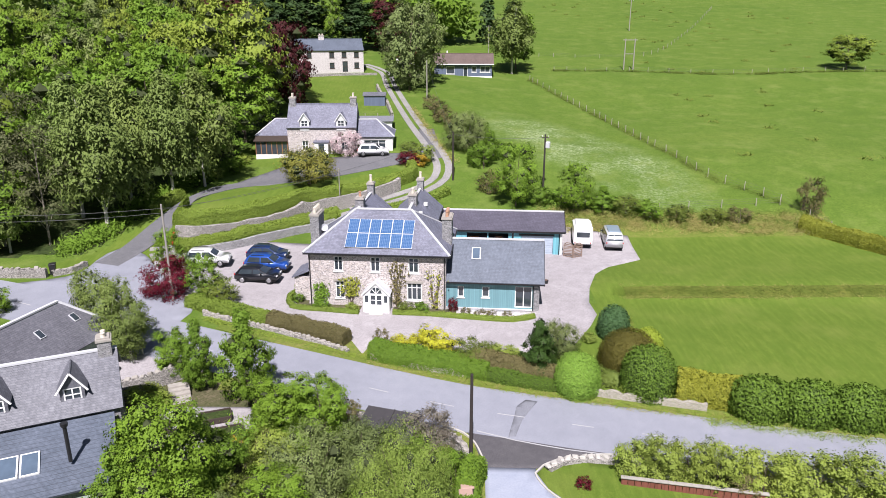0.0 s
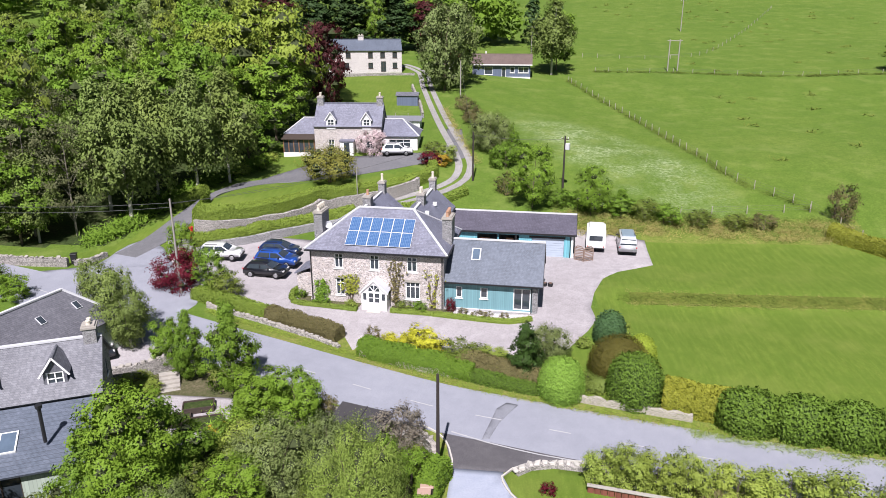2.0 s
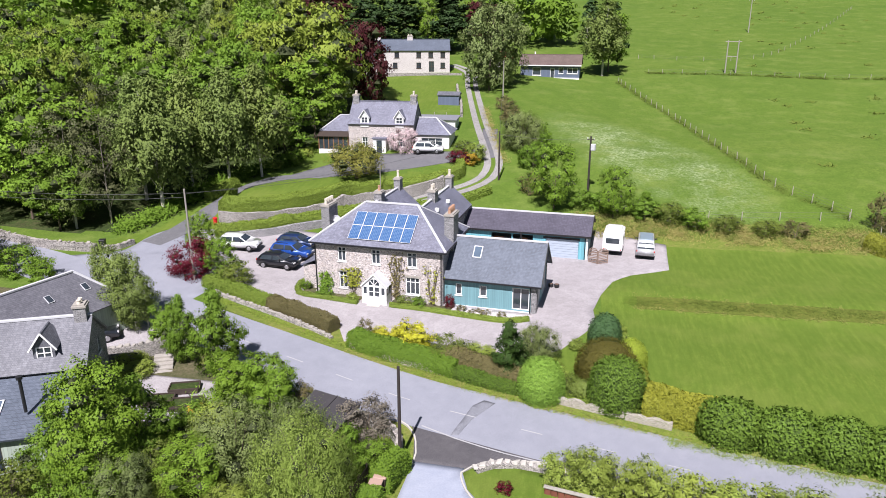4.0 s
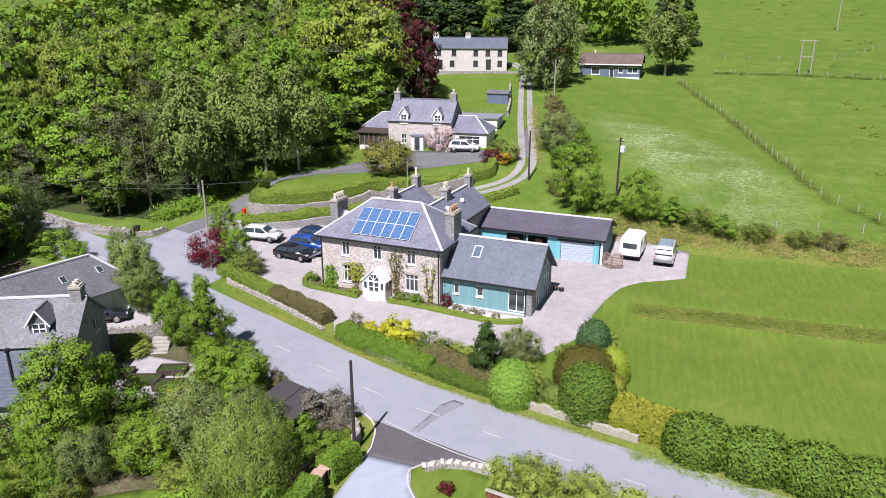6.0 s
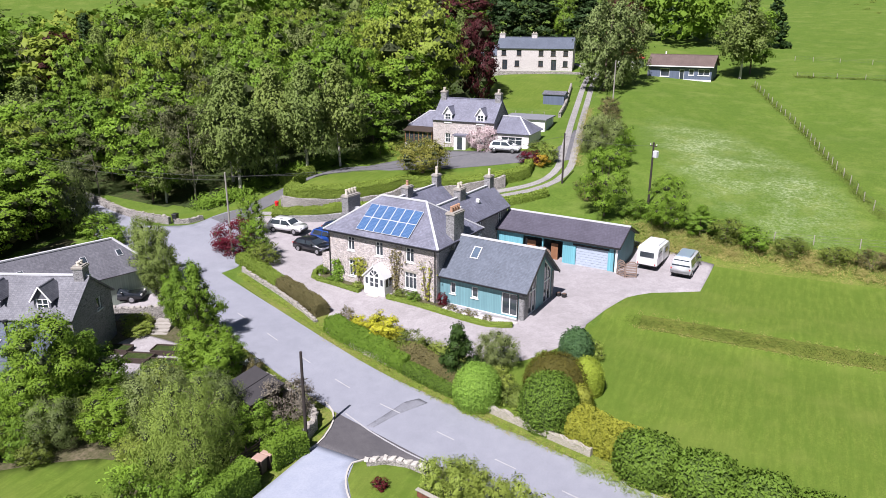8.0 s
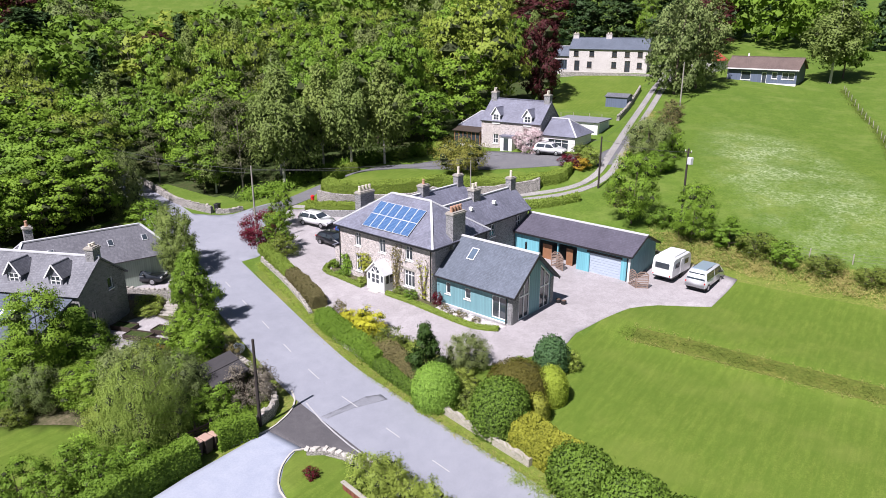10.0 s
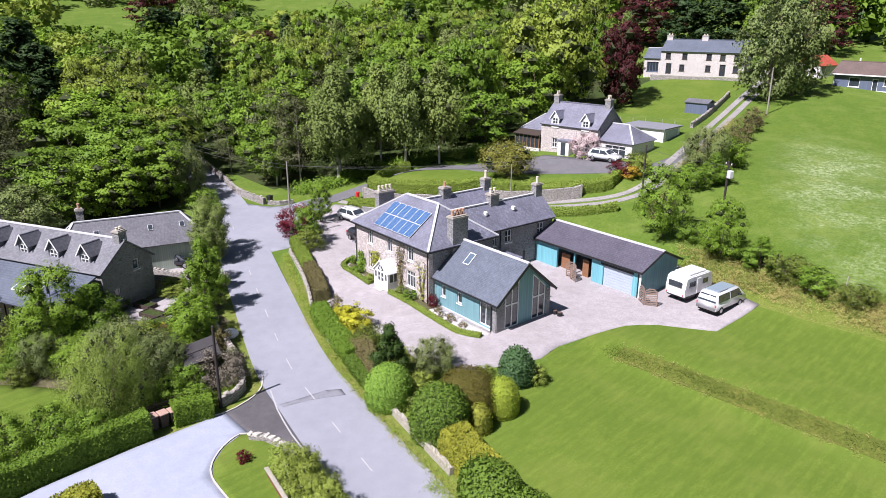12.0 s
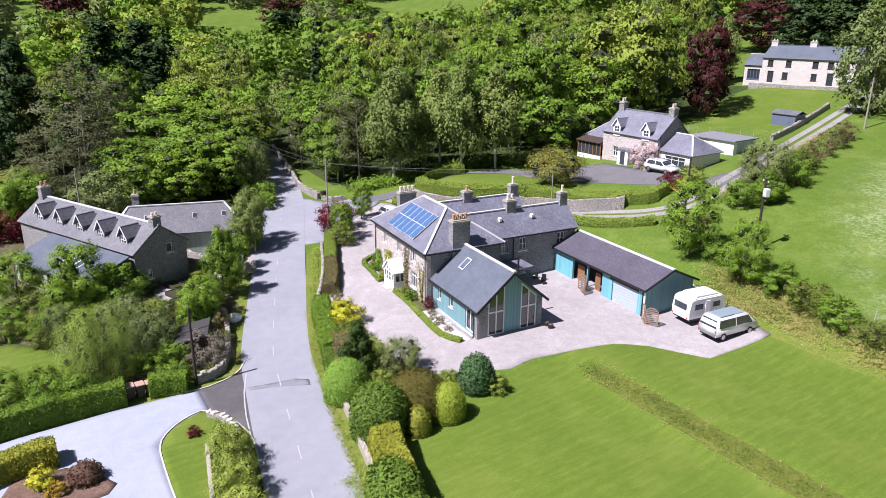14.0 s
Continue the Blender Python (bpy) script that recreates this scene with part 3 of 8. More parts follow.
def gable_roof(parent, x0, x1, y0, y1, ze, zr, mat, hip0=0.0, hip1=0.0, t=0.14, ridge_mat="lead", yr=None, ridge=True):
    """A roof over the plan x0..x1, y0..y1 with its ridge along x; hip0 and hip1: how far the ridge stops short of the ends."""
    yr = (y0 + y1) / 2 if yr is None else yr
    a, b = (x0 + hip0, yr, zr), (x1 - hip1, yr, zr)
    sw, se, ne, nw = (x0, y0, ze), (x1, y0, ze), (x1, y1, ze), (x0, y1, ze)
    part("roof_slope", slabbed([sw, se, b, a], t), M[mat], parent)
    part("roof_slope", slabbed([ne, nw, a, b], t), M[mat], parent)
    if hip0:
        part("roof_hip", slabbed([nw, sw, a], t), M[mat], parent)
    if hip1:
        part("roof_hip", slabbed([se, ne, b], t), M[mat], parent)
    if ridge:
        up = Vector((0, 0, 0.03))
        part("ridge", beamed(Vector(a) + up, Vector(b) + up, 0.26, 0.12), M[ridge_mat], parent)
        for h, p, cs in ((hip0, a, (sw, nw)), (hip1, b, (se, ne))):
            if h:
                for c in cs:
                    part("hip_ridge", beamed(Vector(p) + up, Vector(c) + up, 0.2, 0.1), M[ridge_mat], parent)


def gutter(parent, a, b, mat="black"):
    part("gutter", beamed(a, b, 0.12, 0.1), M[mat], parent)


def pipe(parent, x, y, z0, z1, mat="black", r=0.05):
    part("drainpipe", tube(bmesh.new(), [(x, y, z0), (x, y, z1)], [r, r], 8), M[mat], parent)


# ---- ground ----
def smooth_path(pts, step=1.0, closed=False):
    """Points along a soft curve through pts."""
    pts = [Vector(p) for p in pts]
    n = len(pts)
    out = []
    for i in range(n if closed else n - 1):
        p0, p1, p2, p3 = (pts[(i + k - 1) % n] if closed else pts[min(max(i + k - 1, 0), n - 1)] for k in range(4))
        m = max(1, int((p2 - p1).length / step))
        for s in range(m):
            t = s / m
            out.append(0.5 * (2 * p1 + (p2 - p0) * t + (2 * p0 - 5 * p1 + 4 * p2 - p3) * t * t + (3 * p1 - p0 - 3 * p2 + p3) * t ** 3))
    if not closed:
        out.append(pts[-1])
    return out


def inside(poly, x, y):
    hit = False
    j = len(poly) - 1
    for i in range(len(poly)):
        (xi, yi), (xj, yj) = poly[i][:2], poly[j][:2]
        if (yi > y) != (yj > y) and x < (xj - xi) * (y - yi) / (yj - yi) + xi:
            hit = not hit
        j = i
    return hit


def sheet(name, outline, lift, mat, label, category, step=1.2, curved=True, edge=0.12, height=None):
    """A patch of made ground laid over the earth, with a small edge."""
    height = height or ground_z
    rim = smooth_path(outline, step, True) if curved else [Vector(p) for p in outline]
    if not curved:
        dense = []
        for i, p in enumerate(rim):
            q = rim[(i + 1) % len(rim)]
            k = max(1, int((q - p).length / step))
            dense += [p.lerp(q, s / k) for s in range(k)]
        rim = dense
    pts = [Vector((p.x, p.y)) for p in rim]
    n = len(pts)
    x0, x1 = min(p.x for p in pts), max(p.x for p in pts)
    y0, y1 = min(p.y for p in pts), max(p.y for p in pts)
    for x in np.arange(x0 + step / 2, x1, step):
        for y in np.arange(y0 + step / 2, y1, step):
            if inside(rim, x, y):
                pts.append(Vector((x, y)))
    vs, es, fs, *_ = delaunay_2d_cdt(pts, [(i, (i + 1) % n) for i in range(n)], [], 1, 1e-4)
    bm = bmesh.new()
    a = [bm.verts.new((v.x, v.y, height(v.x, v.y) + lift)) for v in vs]
    count = {}
    for f in fs:
        bm.faces.new([a[i] for i in f])
        for i in range(len(f)):
            e = tuple(sorted((f[i], f[(i + 1) % len(f)])))
            count[e] = count.get(e, 0) + 1
    low = {}
    for (i, j), c in count.items():
        if c == 1:
            for k in (i, j):
                if k not in low:
                    low[k] = bm.verts.new(a[k].co - Vector((0, 0, edge)))
            bm.faces.new((a[i], a[j], low[j], low[i]))
    ob = part(name, bm, mat)
    for p in ob.data.polygons:
        p.use_smooth = True
    return tagged(ob, label, category, kind="structure")


def ribbon(name, line, w0, w1, lift, mat, label, category, step=1.5, edge=0.12, kind="structure"):
    """A strip along a line, w0 to its left and w1 to its right."""
    pts = smooth_path(line, step)
    bm = bmesh.new()
    rows = []
    for i, p in enumerate(pts):
        d = (pts[min(i + 1, len(pts) - 1)] - pts[max(i - 1, 0)]).normalized()
        nrm = Vector((-d.y, d.x))
        row = []
        for k in range(5):
            q = Vector((p.x, p.y)) + nrm * (w0 - (w0 + w1) * k / 4)
            row.append(bm.verts.new((q.x, q.y, ground_z(q.x, q.y) + lift)))
        row.insert(0, bm.verts.new(row[0].co - Vector((0, 0, edge))))
        row.append(bm.verts.new(row[-1].co - Vector((0, 0, edge))))
        rows.append(row)
    for r, s in zip(rows, rows[1:]):
        for k in range(6):
            bm.faces.new((r[k], r[k + 1], s[k + 1], s[k]))
    ob = part(name, bm, mat)
    return tagged(ob, label, category, kind=kind)


LAWN = [(13.8, 54), (13.4, 58), (14.6, 64), (16.3, 67.3), (20.8, 70.2), (21.4, 77.4), (43, 76.8), (52, 66), (56, 42), (20, 42.6), (9, 44.5), (8, 50)]
COTLAWN = [(-29, 95.5), (-22, 97), (-22, 100), (-28, 101)]
UPLAWN = [(-28.4, 73), (-29, 78), (-28, 82.5), (-25.5, 85), (-20, 86.2), (-14, 88.6), (-6, 93), (-3.4, 91), (-5, 88.6), (-9, 85.4), (-15.5, 81.8), (-20.5, 76.6), (-25, 73.4)]
FARLAWN = [(-30, 152), (-15, 150), (-11.5, 136), (-12, 126), (-24, 124), (-29, 135)]
BYROAD = [(-48, 60), (-37, 67), (-33, 76), (-30, 80), (-26, 76), (-20, 77), (-15, 80), (-20, 70), (-28, 66), (-40, 62)]
WOOD = [(-37, 68), (-34, 77), (-32.5, 84), (-30, 89.5), (-28, 95), (-30, 105), (-26, 112), (-34, 150), (-80, 178), (-150, 170), (-170, 60), (-60, 66)]
WOOD2 = [(-46, 56), (-60, 58), (-170, 56), (-170, -30), (-44, 5)]
GARDEN = [(-2, 34), (2, 37.5), (-4, 40.5), (-16, 44.5), (-29, 50), (-45, 54), (-45, 5), (-4, 5), (0, 24)]


def ground_kind(x, y):
    if inside(LAWN, x, y) or inside(UPLAWN, x, y) or inside(COTLAWN, x, y) or inside(FARLAWN, x, y):
        return 1
    if inside(WOOD, x, y) or inside(WOOD2, x, y):
        return 3
    if inside(GARDEN, x, y):
        return 4 if x < -3 else 1
    if inside(BYROAD, x, y):
        return 1
    if y < 52 and -45 < x < 70 and y > 30:
        return 2
    if 77.2 < y < 82.5 and 13 < x < 46:
        return 2
    return 0


def spaced(lo, near0, near1, hi, fine, ratio=1.16):
    mid = list(np.arange(near0, near1 + 0.01, fine))
    up, s = [], fine
    v = near1
    while v < hi:
        s *= ratio
        v += s
        up.append(v)
    dn, s, v = [], fine, near0
    while v > lo:
        s *= ratio
        v -= s
        dn.append(v)
    return dn[::-1] + mid + up


def build_ground():
    gx = spaced(-1500, -46, 52, 1500, 1.0)
    gy = spaced(-300, 22, 108, 1600, 1.0)
    verts = [(x, y, ground_z(x, y)) for y in gy for x in gx]
    nx = len(gx)
    quads, kinds = [], []
    for j in range(len(gy) - 1):
        for i in range(nx - 1):
            quads.append((j * nx + i, j * nx + i + 1, (j + 1) * nx + i + 1, (j + 1) * nx + i))
            kinds.append(ground_kind((gx[i] + gx[i + 1]) / 2, (gy[j] + gy[j + 1]) / 2))
    me = quickmesh("ground", verts, quads, True)
    for k in ("field", "lawn", "verge", "floor", "garden"):
        me.materials.append(M[k])
    me.polygons.foreach_set("material_index", kinds)
    return tagged(held("ground", me, None), "green hillside of lawns, pasture and woodland floor", "ground", kind="structure")


build_ground()
ROAD = [(-140, 62), (-98, 65.4), (-72, 64), (-52.4, 61.0), (-40, 57.9), (-26, 52.5), (-12, 47.1), (-0.5, 42.8), (6, 41.2), (13, 39.7), (27, 36.9), (60, 30.5), (120, 18)]
ribbon("road", ROAD, 2.95, 2.55, 0.07, M["asphalt"], "worn pale grey asphalt country road", "road")
ribbon("verge", [(-20, 50.4), (-12, 47.1), (-0.5, 42.8), (6, 41.2), (13, 39.7), (27, 36.9), (46, 33.3)], 4.2, -2.93, 0.09, M["verge"], "rough grass verge beside the asphalt", "verge", step=0.8)
sheet("road_mouth", [(-43, 59.6), (-37.6, 61.6), (-35, 63.4), (-34.8, 66.5), (-33.8, 69.5), (-30.5, 68), (-28, 64.5), (-25.5, 61.5), (-22, 57.6), (-24, 53.5), (-38, 58.5)], 0.055, M["asphalt"], "pale asphalt junction where lanes meet", "road")
sheet("tarmac_apron", [(0.9, 41), (1.9, 38.9), (2.2, 37.4), (2.5, 36.0), (5.6, 36.0), (7.4, 37.2), (10.5, 37.6), (9, 39)], 0.05, M["tar"], "dark tarmac mouth of a private drive", "road", step=0.8, curved=False)
sheet("drive", [(2.5, 36.0), (2.3, 30), (2.5, 24.5), (3.4, 18), (5, 10), (18, 8), (17, 31.9), (13.4, 31.9), (10.2, 32.0), (8.4, 32.2), (7.2, 32.8), (6.1, 34.1), (5.6, 35.5), (5.6, 36.0)], 0.06, M["chips"], "drive of pale bluish stone chips", "drive", step=1.0, curved=False)
sheet("forecourt", [(-22.5, 57.6), (-18, 56.2), (-12.6, 53.9), (-7.6, 51.9), (-6.3, 49.4), (-5.7, 51.2), (1.3, 50.2), (5.5, 50.2), (8.6, 49.6), (10.8, 51.6), (12.6, 54.6), (13.5, 56.6), (13.3, 59), (14.0, 62.4), (15.2, 65.6), (17, 67.8), (20.9, 70.2), (21.3, 77.2), (17, 78), (13, 78.8), (5, 80), (-3, 76), (-14, 74), (-20.5, 73.2), (-27, 70.2), (-30.2, 68.2), (-28, 64.5), (-25, 60.5)], 0.06, M["gravel"], "pinkish grey gravel forecourt round the house", "forecourt", curved=False)
ribbon("farm_lane", [(-33.4, 65.5), (-32.3, 69.5), (-31.4, 74), (-30.5, 78.2), (-29.4, 82.6), (-26.8, 86.8), (-22.5, 88.6), (-17, 90.6), (-10, 94.2), (-6, 97)], 1.4, 1.4, 0.06, M["lane"], "grey tarmac lane curving up to the cottage", "lane")
sheet("cottage_yard", [(-27.5, 87), (-25.5, 91), (-22.5, 95.4), (-20, 98.8), (-12, 99.4), (-4, 99.6), (-3, 106), (-4, 113), (-1.5, 113), (0.0, 98), (-6, 95), (-13, 91.4), (-17, 88.8), (-22, 86.6)], 0.05, M["lane"], "grey tarmac yard before the cottage", "yard", curved=False)
TRACK = [(-11, 82.0), (-6.2, 85.2), (-2.4, 88.0), (-0.4, 91.0), (0.0, 95), (-1.6, 103), (-4.6, 116), (-7.6, 130), (-10.5, 144), (-12.8, 156), (-18, 163)]
for off in (-0.8, 0.8):
    line = smooth_path(TRACK, 3)
    moved = []
    for i, p in enumerate(line):
        d = (line[min(i + 1, len(line) - 1)] - line[max(i - 1, 0)]).normalized()
        moved.append((p.x - d.y * off, p.y + d.x * off))
    ribbon("wheel_track", moved, 0.5, 0.5, 0.06, M["track"], "pale worn wheel track of the farm lane", "track")
ribbon("side_path", [(-30.6, 69.4), (-27, 70.6), (-23.2, 72.4), (-19.4, 75.6), (-14, 79.8), (-8, 83.6)], 0.45, 0.45, 0.06, M["track"], "pale narrow path beside the clipped bank", "path")
# road paint
road_line = smooth_path(ROAD, 0.5)
for a in range(0, 30):
    x = -47 + a * 4.6
    near = [p for p in road_line if x <= p.x < x + 1.9]
    if len(near) > 2:
        ribbon("lane_mark", near, 0.04, 0.04, 0.085, M["line"], "worn white dash on the asphalt", "road marking", step=1.0, edge=0.01)
ribbon("give_way_line", [(2.2, 39.7), (4.6, 38.8), (7.8, 37.95), (10.5, 37.45)], 0.05, 0.05, 0.082, M["line"], "white edge line across the drive mouth", "road marking", edge=0.01)
sheet("road_patch", [(4.2, 39.1), (4.7, 39.2), (5.3, 41.0), (6.0, 42.2), (6.6, 43.2), (5.8, 43.4), (5.1, 42.6), (4.75, 41.2)], 0.078, M["patch"], "darker patch of mended asphalt", "road marking", step=0.6, curved=False, edge=0.001)
ribbon("kerb", [(0.2, 40.2), (1.3, 39.5), (2.0, 38.5), (2.35, 37.3), (2.5, 36.1), (2.0, 33.5)], 0.05, 0.05, 0.12, M["kerb"], "pale stone kerb along the verge", "kerb", step=0.5)
ribbon("kerb", [(17, 31.85), (13.4, 31.85), (10.2, 31.95), (8.3, 32.15), (7.1, 32.75), (6.0, 34.05), (5.5, 35.5), (6.1, 36.3), (7.6, 37.0), (10.5, 37.5), (14, 36.9)], 0.05, 0.05, 0.13, M["kerb"], "pale stone kerb round the grass island", "kerb", step=0.5)

# ---- the stone house ----
SITE = pose(0.15, 57.45, -0.35, 0, 0, -5)


def stone_house():
    h = thing("house", SITE, "two-storey buff rubble house with a hipped slate roof and solar panels", "house")
    W, D0, D1, E0 = -12.0, -0.35, 7.3, 0.1
    ze, st = 5.25, M["stone"]
    # front wall: frame x runs east from the west corner
    f = facing(W, D0, 0, 0)
    front = [(2.25, 3.05, 3.5, 4.85), (5.5, 6.35, 3.5, 4.85), (8.85, 9.75, 3.5, 4.85), (2.3, 3.1, 0.95, 2.55), (8.7, 10.0, 0.95, 2.55), (5.2, 6.3, 0.15, 2.2)]
    L = E0 - W
    part("wall", wall_panel([(0, -0.4), (L, -0.4), (L, ze), (0, ze)], front, 0.45), st, h, matrix=f)
    for i, o in enumerate(front):
        if i == 5:
            part("front_door", boxed(o[0], o[1], 0.2, 0.26, o[2], o[3], bevel=0.01), M["white"], h, "white panelled front door", f)
        else:
            window(h, f, *o, cols=3 if i == 4 else 2, rows=2, top=0.72)
            part("lintel", boxed(o[0] - 0.15, o[1] + 0.15, -0.03, 0.1, o[3], o[3] + 0.22), M["cope"], h, matrix=f)
    e = facing(E0, D0, 0, 90)
    part("wall", wall_panel([(0.45, -0.4), (D1 - D0 - 0.45, -0.4), (D1 - D0 - 0.45, ze), (0.45, ze)], [(5.2, 6.0, 3.4, 4.7)], 0.45), M["grey_stone"], h, matrix=e)
    window(h, e, 5.2, 6.0, 3.4, 4.7)
    w = facing(W, D1, 0, -90)
    part("wall", wall_panel([(0.45, -0.4), (D1 - D0 - 0.45, -0.4), (D1 - D0 - 0.45, ze), (0.45, ze)], [(3.0, 3.9, 0.9, 2.4)], 0.45), st, h, matrix=w)
    window(h, w, 3.0, 3.9, 0.9, 2.4)
    part("wall", boxed(W, E0, D1 - 0.45, D1, -0.4, ze), M["grey_stone"], h)
    gable_roof(h, W - 0.35, E0 + 0.4, D0 - 0.4, D1 + 0.35, ze, 8.2, "slate", 4.0, 3.8, yr=3.4)
    for a, b in (((W - 0.35, D0 - 0.42, ze - 0.1), (E0 + 0.4, D0 - 0.42, ze - 0.1)), ((E0 + 0.42, D0 - 0.4, ze - 0.1), (E0 + 0.42, D1 + 0.3, ze - 0.1))):
        gutter(h, a, b)
    pipe(h, W + 0.1, D0 - 0.1, -0.2, ze - 0.1)
    pipe(h, E0 - 0.1, D0 - 0.1, -0.2, ze - 0.1)
    # solar panels lie on the front slope
    run, rise = 3.4 - (D0 - 0.4), 8.2 - ze
    k = math.atan2(rise, run)
    slope = Matrix.Translation((-8.72, D0 - 0.4, ze)) @ Matrix.Rotation(k, 4, "X")
    for i in range(6):
        for j in range(2):
            x, y = i * 0.985, 0.62 + j * 1.6
            m = slope @ Matrix.Translation((x, y, 0.1))
            pan = part("solar_panel", boxed(0.0, 0.965, 0, 1.57, 0, 0.05), M["white"], h, "pale-framed blue solar panel", m)
            part("cell_sheet", boxed(0.022, 0.943, 0.022, 1.548, 0.05, 0.056), M["pv"], pan)
    # rear wings
    for x0, x1, n, za, zr, name in ((-6.3, -2.0, 17.7, 4.85, 7.0, "e"), (-11.4, -6.75, 14.9, 4.85, 7.1, "w")):
        xm = (x0 + x1) / 2
        rm = pose(xm, 0, 0, 0, 0, 90)
        ez = thing("rear_wing", rm, "", "")
        ez.parent = h
        for key in list(ez.keys()):
            del ez[key]
        half = (x1 - x0) / 2
        gable_roof(ez, 4.0, n + 0.25, -half - 0.3, half + 0.3, za, zr, "slate", 0, 0)
        ops = [(1.5, 2.3, 3.2, 4.5), (3.6, 4.5, 3.2, 4.5), (3.6, 4.5, 0.8, 2.1), (8.2, 9.1, 3.2, 4.5)] if name == "e" else []
        em = facing(half, 7.3, 0, 0)
        wall = wall_panel([(0, -0.3), (n - 7.3, -0.3), (n - 7.3, za + 0.05), (0, za + 0.05)], ops, 0.4)
        part("wall", wall, M["grey_stone"], h, matrix=facing(x1, 7.3, 0, 90))
        for o in ops:
            window(h, facing(x1, 7.3, 0, 90), *o)
        part("wall", boxed(x0, x0 + 0.4, 7.3, n, -0.3, za + 0.05), M["grey_stone"], h)
        part("gable", wall_panel([(0, -0.3), (x1 - x0, -0.3), (x1 - x0, za), ((x1 - x0) / 2, zr - 0.14), (0, za)], [], 0.4), M["grey_stone"], h, matrix=facing(x1, n, 0, 180))
        gutter(h, (x1 + 0.32, 7.3, za - 0.08), (x1 + 0.32, n, za - 0.08))
    pipe(h, -1.92, 10.2, 0, 4.8)
    part("canopy_roof", boxed(-2.0, 0.6, 8.3, 11.0, 2.2, 2.4), M["slate"], h, "small flat porch roof at the back")
    chimney(h, 0.0, 3.0, 4.0, 7.7, 0.85, 1.75, 4, "pot")
    chimney(h, -12.0, 3.2, 4.0, 7.7, 0.8, 1.9, 4, "buff_pot")
    chimney(h, -4.15, 11.0, 6.0, 7.75, 0.8, 1.1, 2, "buff_pot")
    chimney(h, -4.15, 17.4, 6.0, 7.9, 0.7, 0.9, 1, "buff_pot", pot_h=0.7)
    chimney(h, -9.1, 8.8, 6.0, 7.8, 0.8, 1.0, 1, "pot")
    chimney(h, -9.1, 14.5, 6.0, 8.0, 0.7, 0.9, 1, "buff_pot", pot_h=0.8)
    bm = bmesh.new()
    bmesh.ops.create_uvsphere(bm, u_segments=14, v_segments=8, radius=0.5)
    bmesh.ops.delete(bm, geom=[v for v in bm.verts if v.co.z > -0.3], context="VERTS")
    bmesh.ops.solidify(bm, geom=bm.faces[:], thickness=0.03)
    part("satellite_dish", bm, M["lead"], h, matrix=pose(-11.2, 3.0, 6.5, 70, 0, 30))
    for x, y in ((-3.2, 9.3), (-3.1, 13.0)):
        part("roof_vent", boxed(x - 0.2, x + 0.2, y - 0.15, y + 0.15, 6.1, 6.5, bevel=0.05), M["white"], h)
    # the little side lean-to
    part("side_store", boxed(W - 1.6, W - 0.02, 0.4, 3.2, -0.3, 2.6), st, h)
    part("store_roof", slabbed([(W - 1.8, 0.2, 2.6), (W, 0.2, 3.4), (W, 3.4, 3.4), (W - 1.8, 3.4, 2.6)], 0.12), M["slate"], h)
    return h


def porch():
    p = thing("porch", SITE @ pose(-5.85, -1.55, 0.15), "white glazed timber entrance porch with a steep gable", "porch")
    w, d = 1.15, 1.2
    f = facing(-w, 0, 0, 0)
    arch = [(w + 0.52 * math.cos(k * math.pi / 8), 1.78 + 0.6 * math.sin(k * math.pi / 8)) for k in range(9)]
    lights = [[(0.16, 0.95), (0.46, 0.95), (0.46, 1.6), (0.16, 1.6)], [(0.68, 0.75), (1.08, 0.75), (1.08, 1.62), (0.68, 1.62)], [(1.22, 0.75), (1.62, 0.75), (1.62, 1.62), (1.22, 1.62)], [(1.84, 0.95), (2.14, 0.95), (2.14, 1.6), (1.84, 1.6)]]
    part("front", wall_loops([[(0, 0), (2 * w, 0), (2 * w, 1.75), (w, 2.8), (0, 1.75)], *lights, arch], 0.1), M["white"], p, matrix=f)
    part("pane", wall_loops([[(0.12, 0.7), (2.18, 0.7), (2.18, 1.65), (w, 2.6), (0.12, 1.65)]], 0.02), M["glass"], p, matrix=facing(-w, 0.05, 0, 0))
    for k in (2, 4, 6):
        q = arch[k]
        part("glazing_bar", beamed((0, 0.02, 1.78), (q[0] - w, 0.02, q[1]), 0.05, 0.05), M["white"], p)
    for x in (-0.27, 0.27):
        part("glazing_bar", boxed(x - 0.2, x + 0.2, 0.0, 0.04, 1.16, 1.2), M["white"], p)
    for s in (-1, 1):
        part("side", wall_panel([(0, 0), (d, 0), (d, 1.75), (0, 1.75)], [(0.15, 0.55, 0.8, 1.6), (0.65, 1.05, 0.8, 1.6)], 0.08), M["white"], p, matrix=facing(s * w, 0.1 if s > 0 else d + 0.1, 0, 90 * s))
        part("pane", boxed(s * (w - 0.05) - 0.01, s * (w - 0.05) + 0.01, 0.2, d, 0.75, 1.65), M["glass"], p)
        part("roof_slope", slabbed([(s * (w + 0.1), -0.1, 1.7), (0, -0.1, 2.88), (0, d, 2.88), (s * (w + 0.1), d, 1.7)], 0.05), M["lead"], p)
        part("bargeboard", beamed((s * (w + 0.12), -0.13, 1.64), (0, -0.13, 2.84), 0.04, 0.1), M["white"], p)
    part("door", boxed(-0.5, 0.5, -0.03, 0, 0.05, 0.7), M["white"], p)
    part("finial", tube(bmesh.new(), [(0, -0.1, 2.85), (0, -0.1, 3.15)], [0.04, 0.02], 6), M["white"], p)
    part("step", boxed(-0.6, 0.6, -0.5, -0.02, -0.12, 0.05, bevel=0.02), M["kerb"], p)


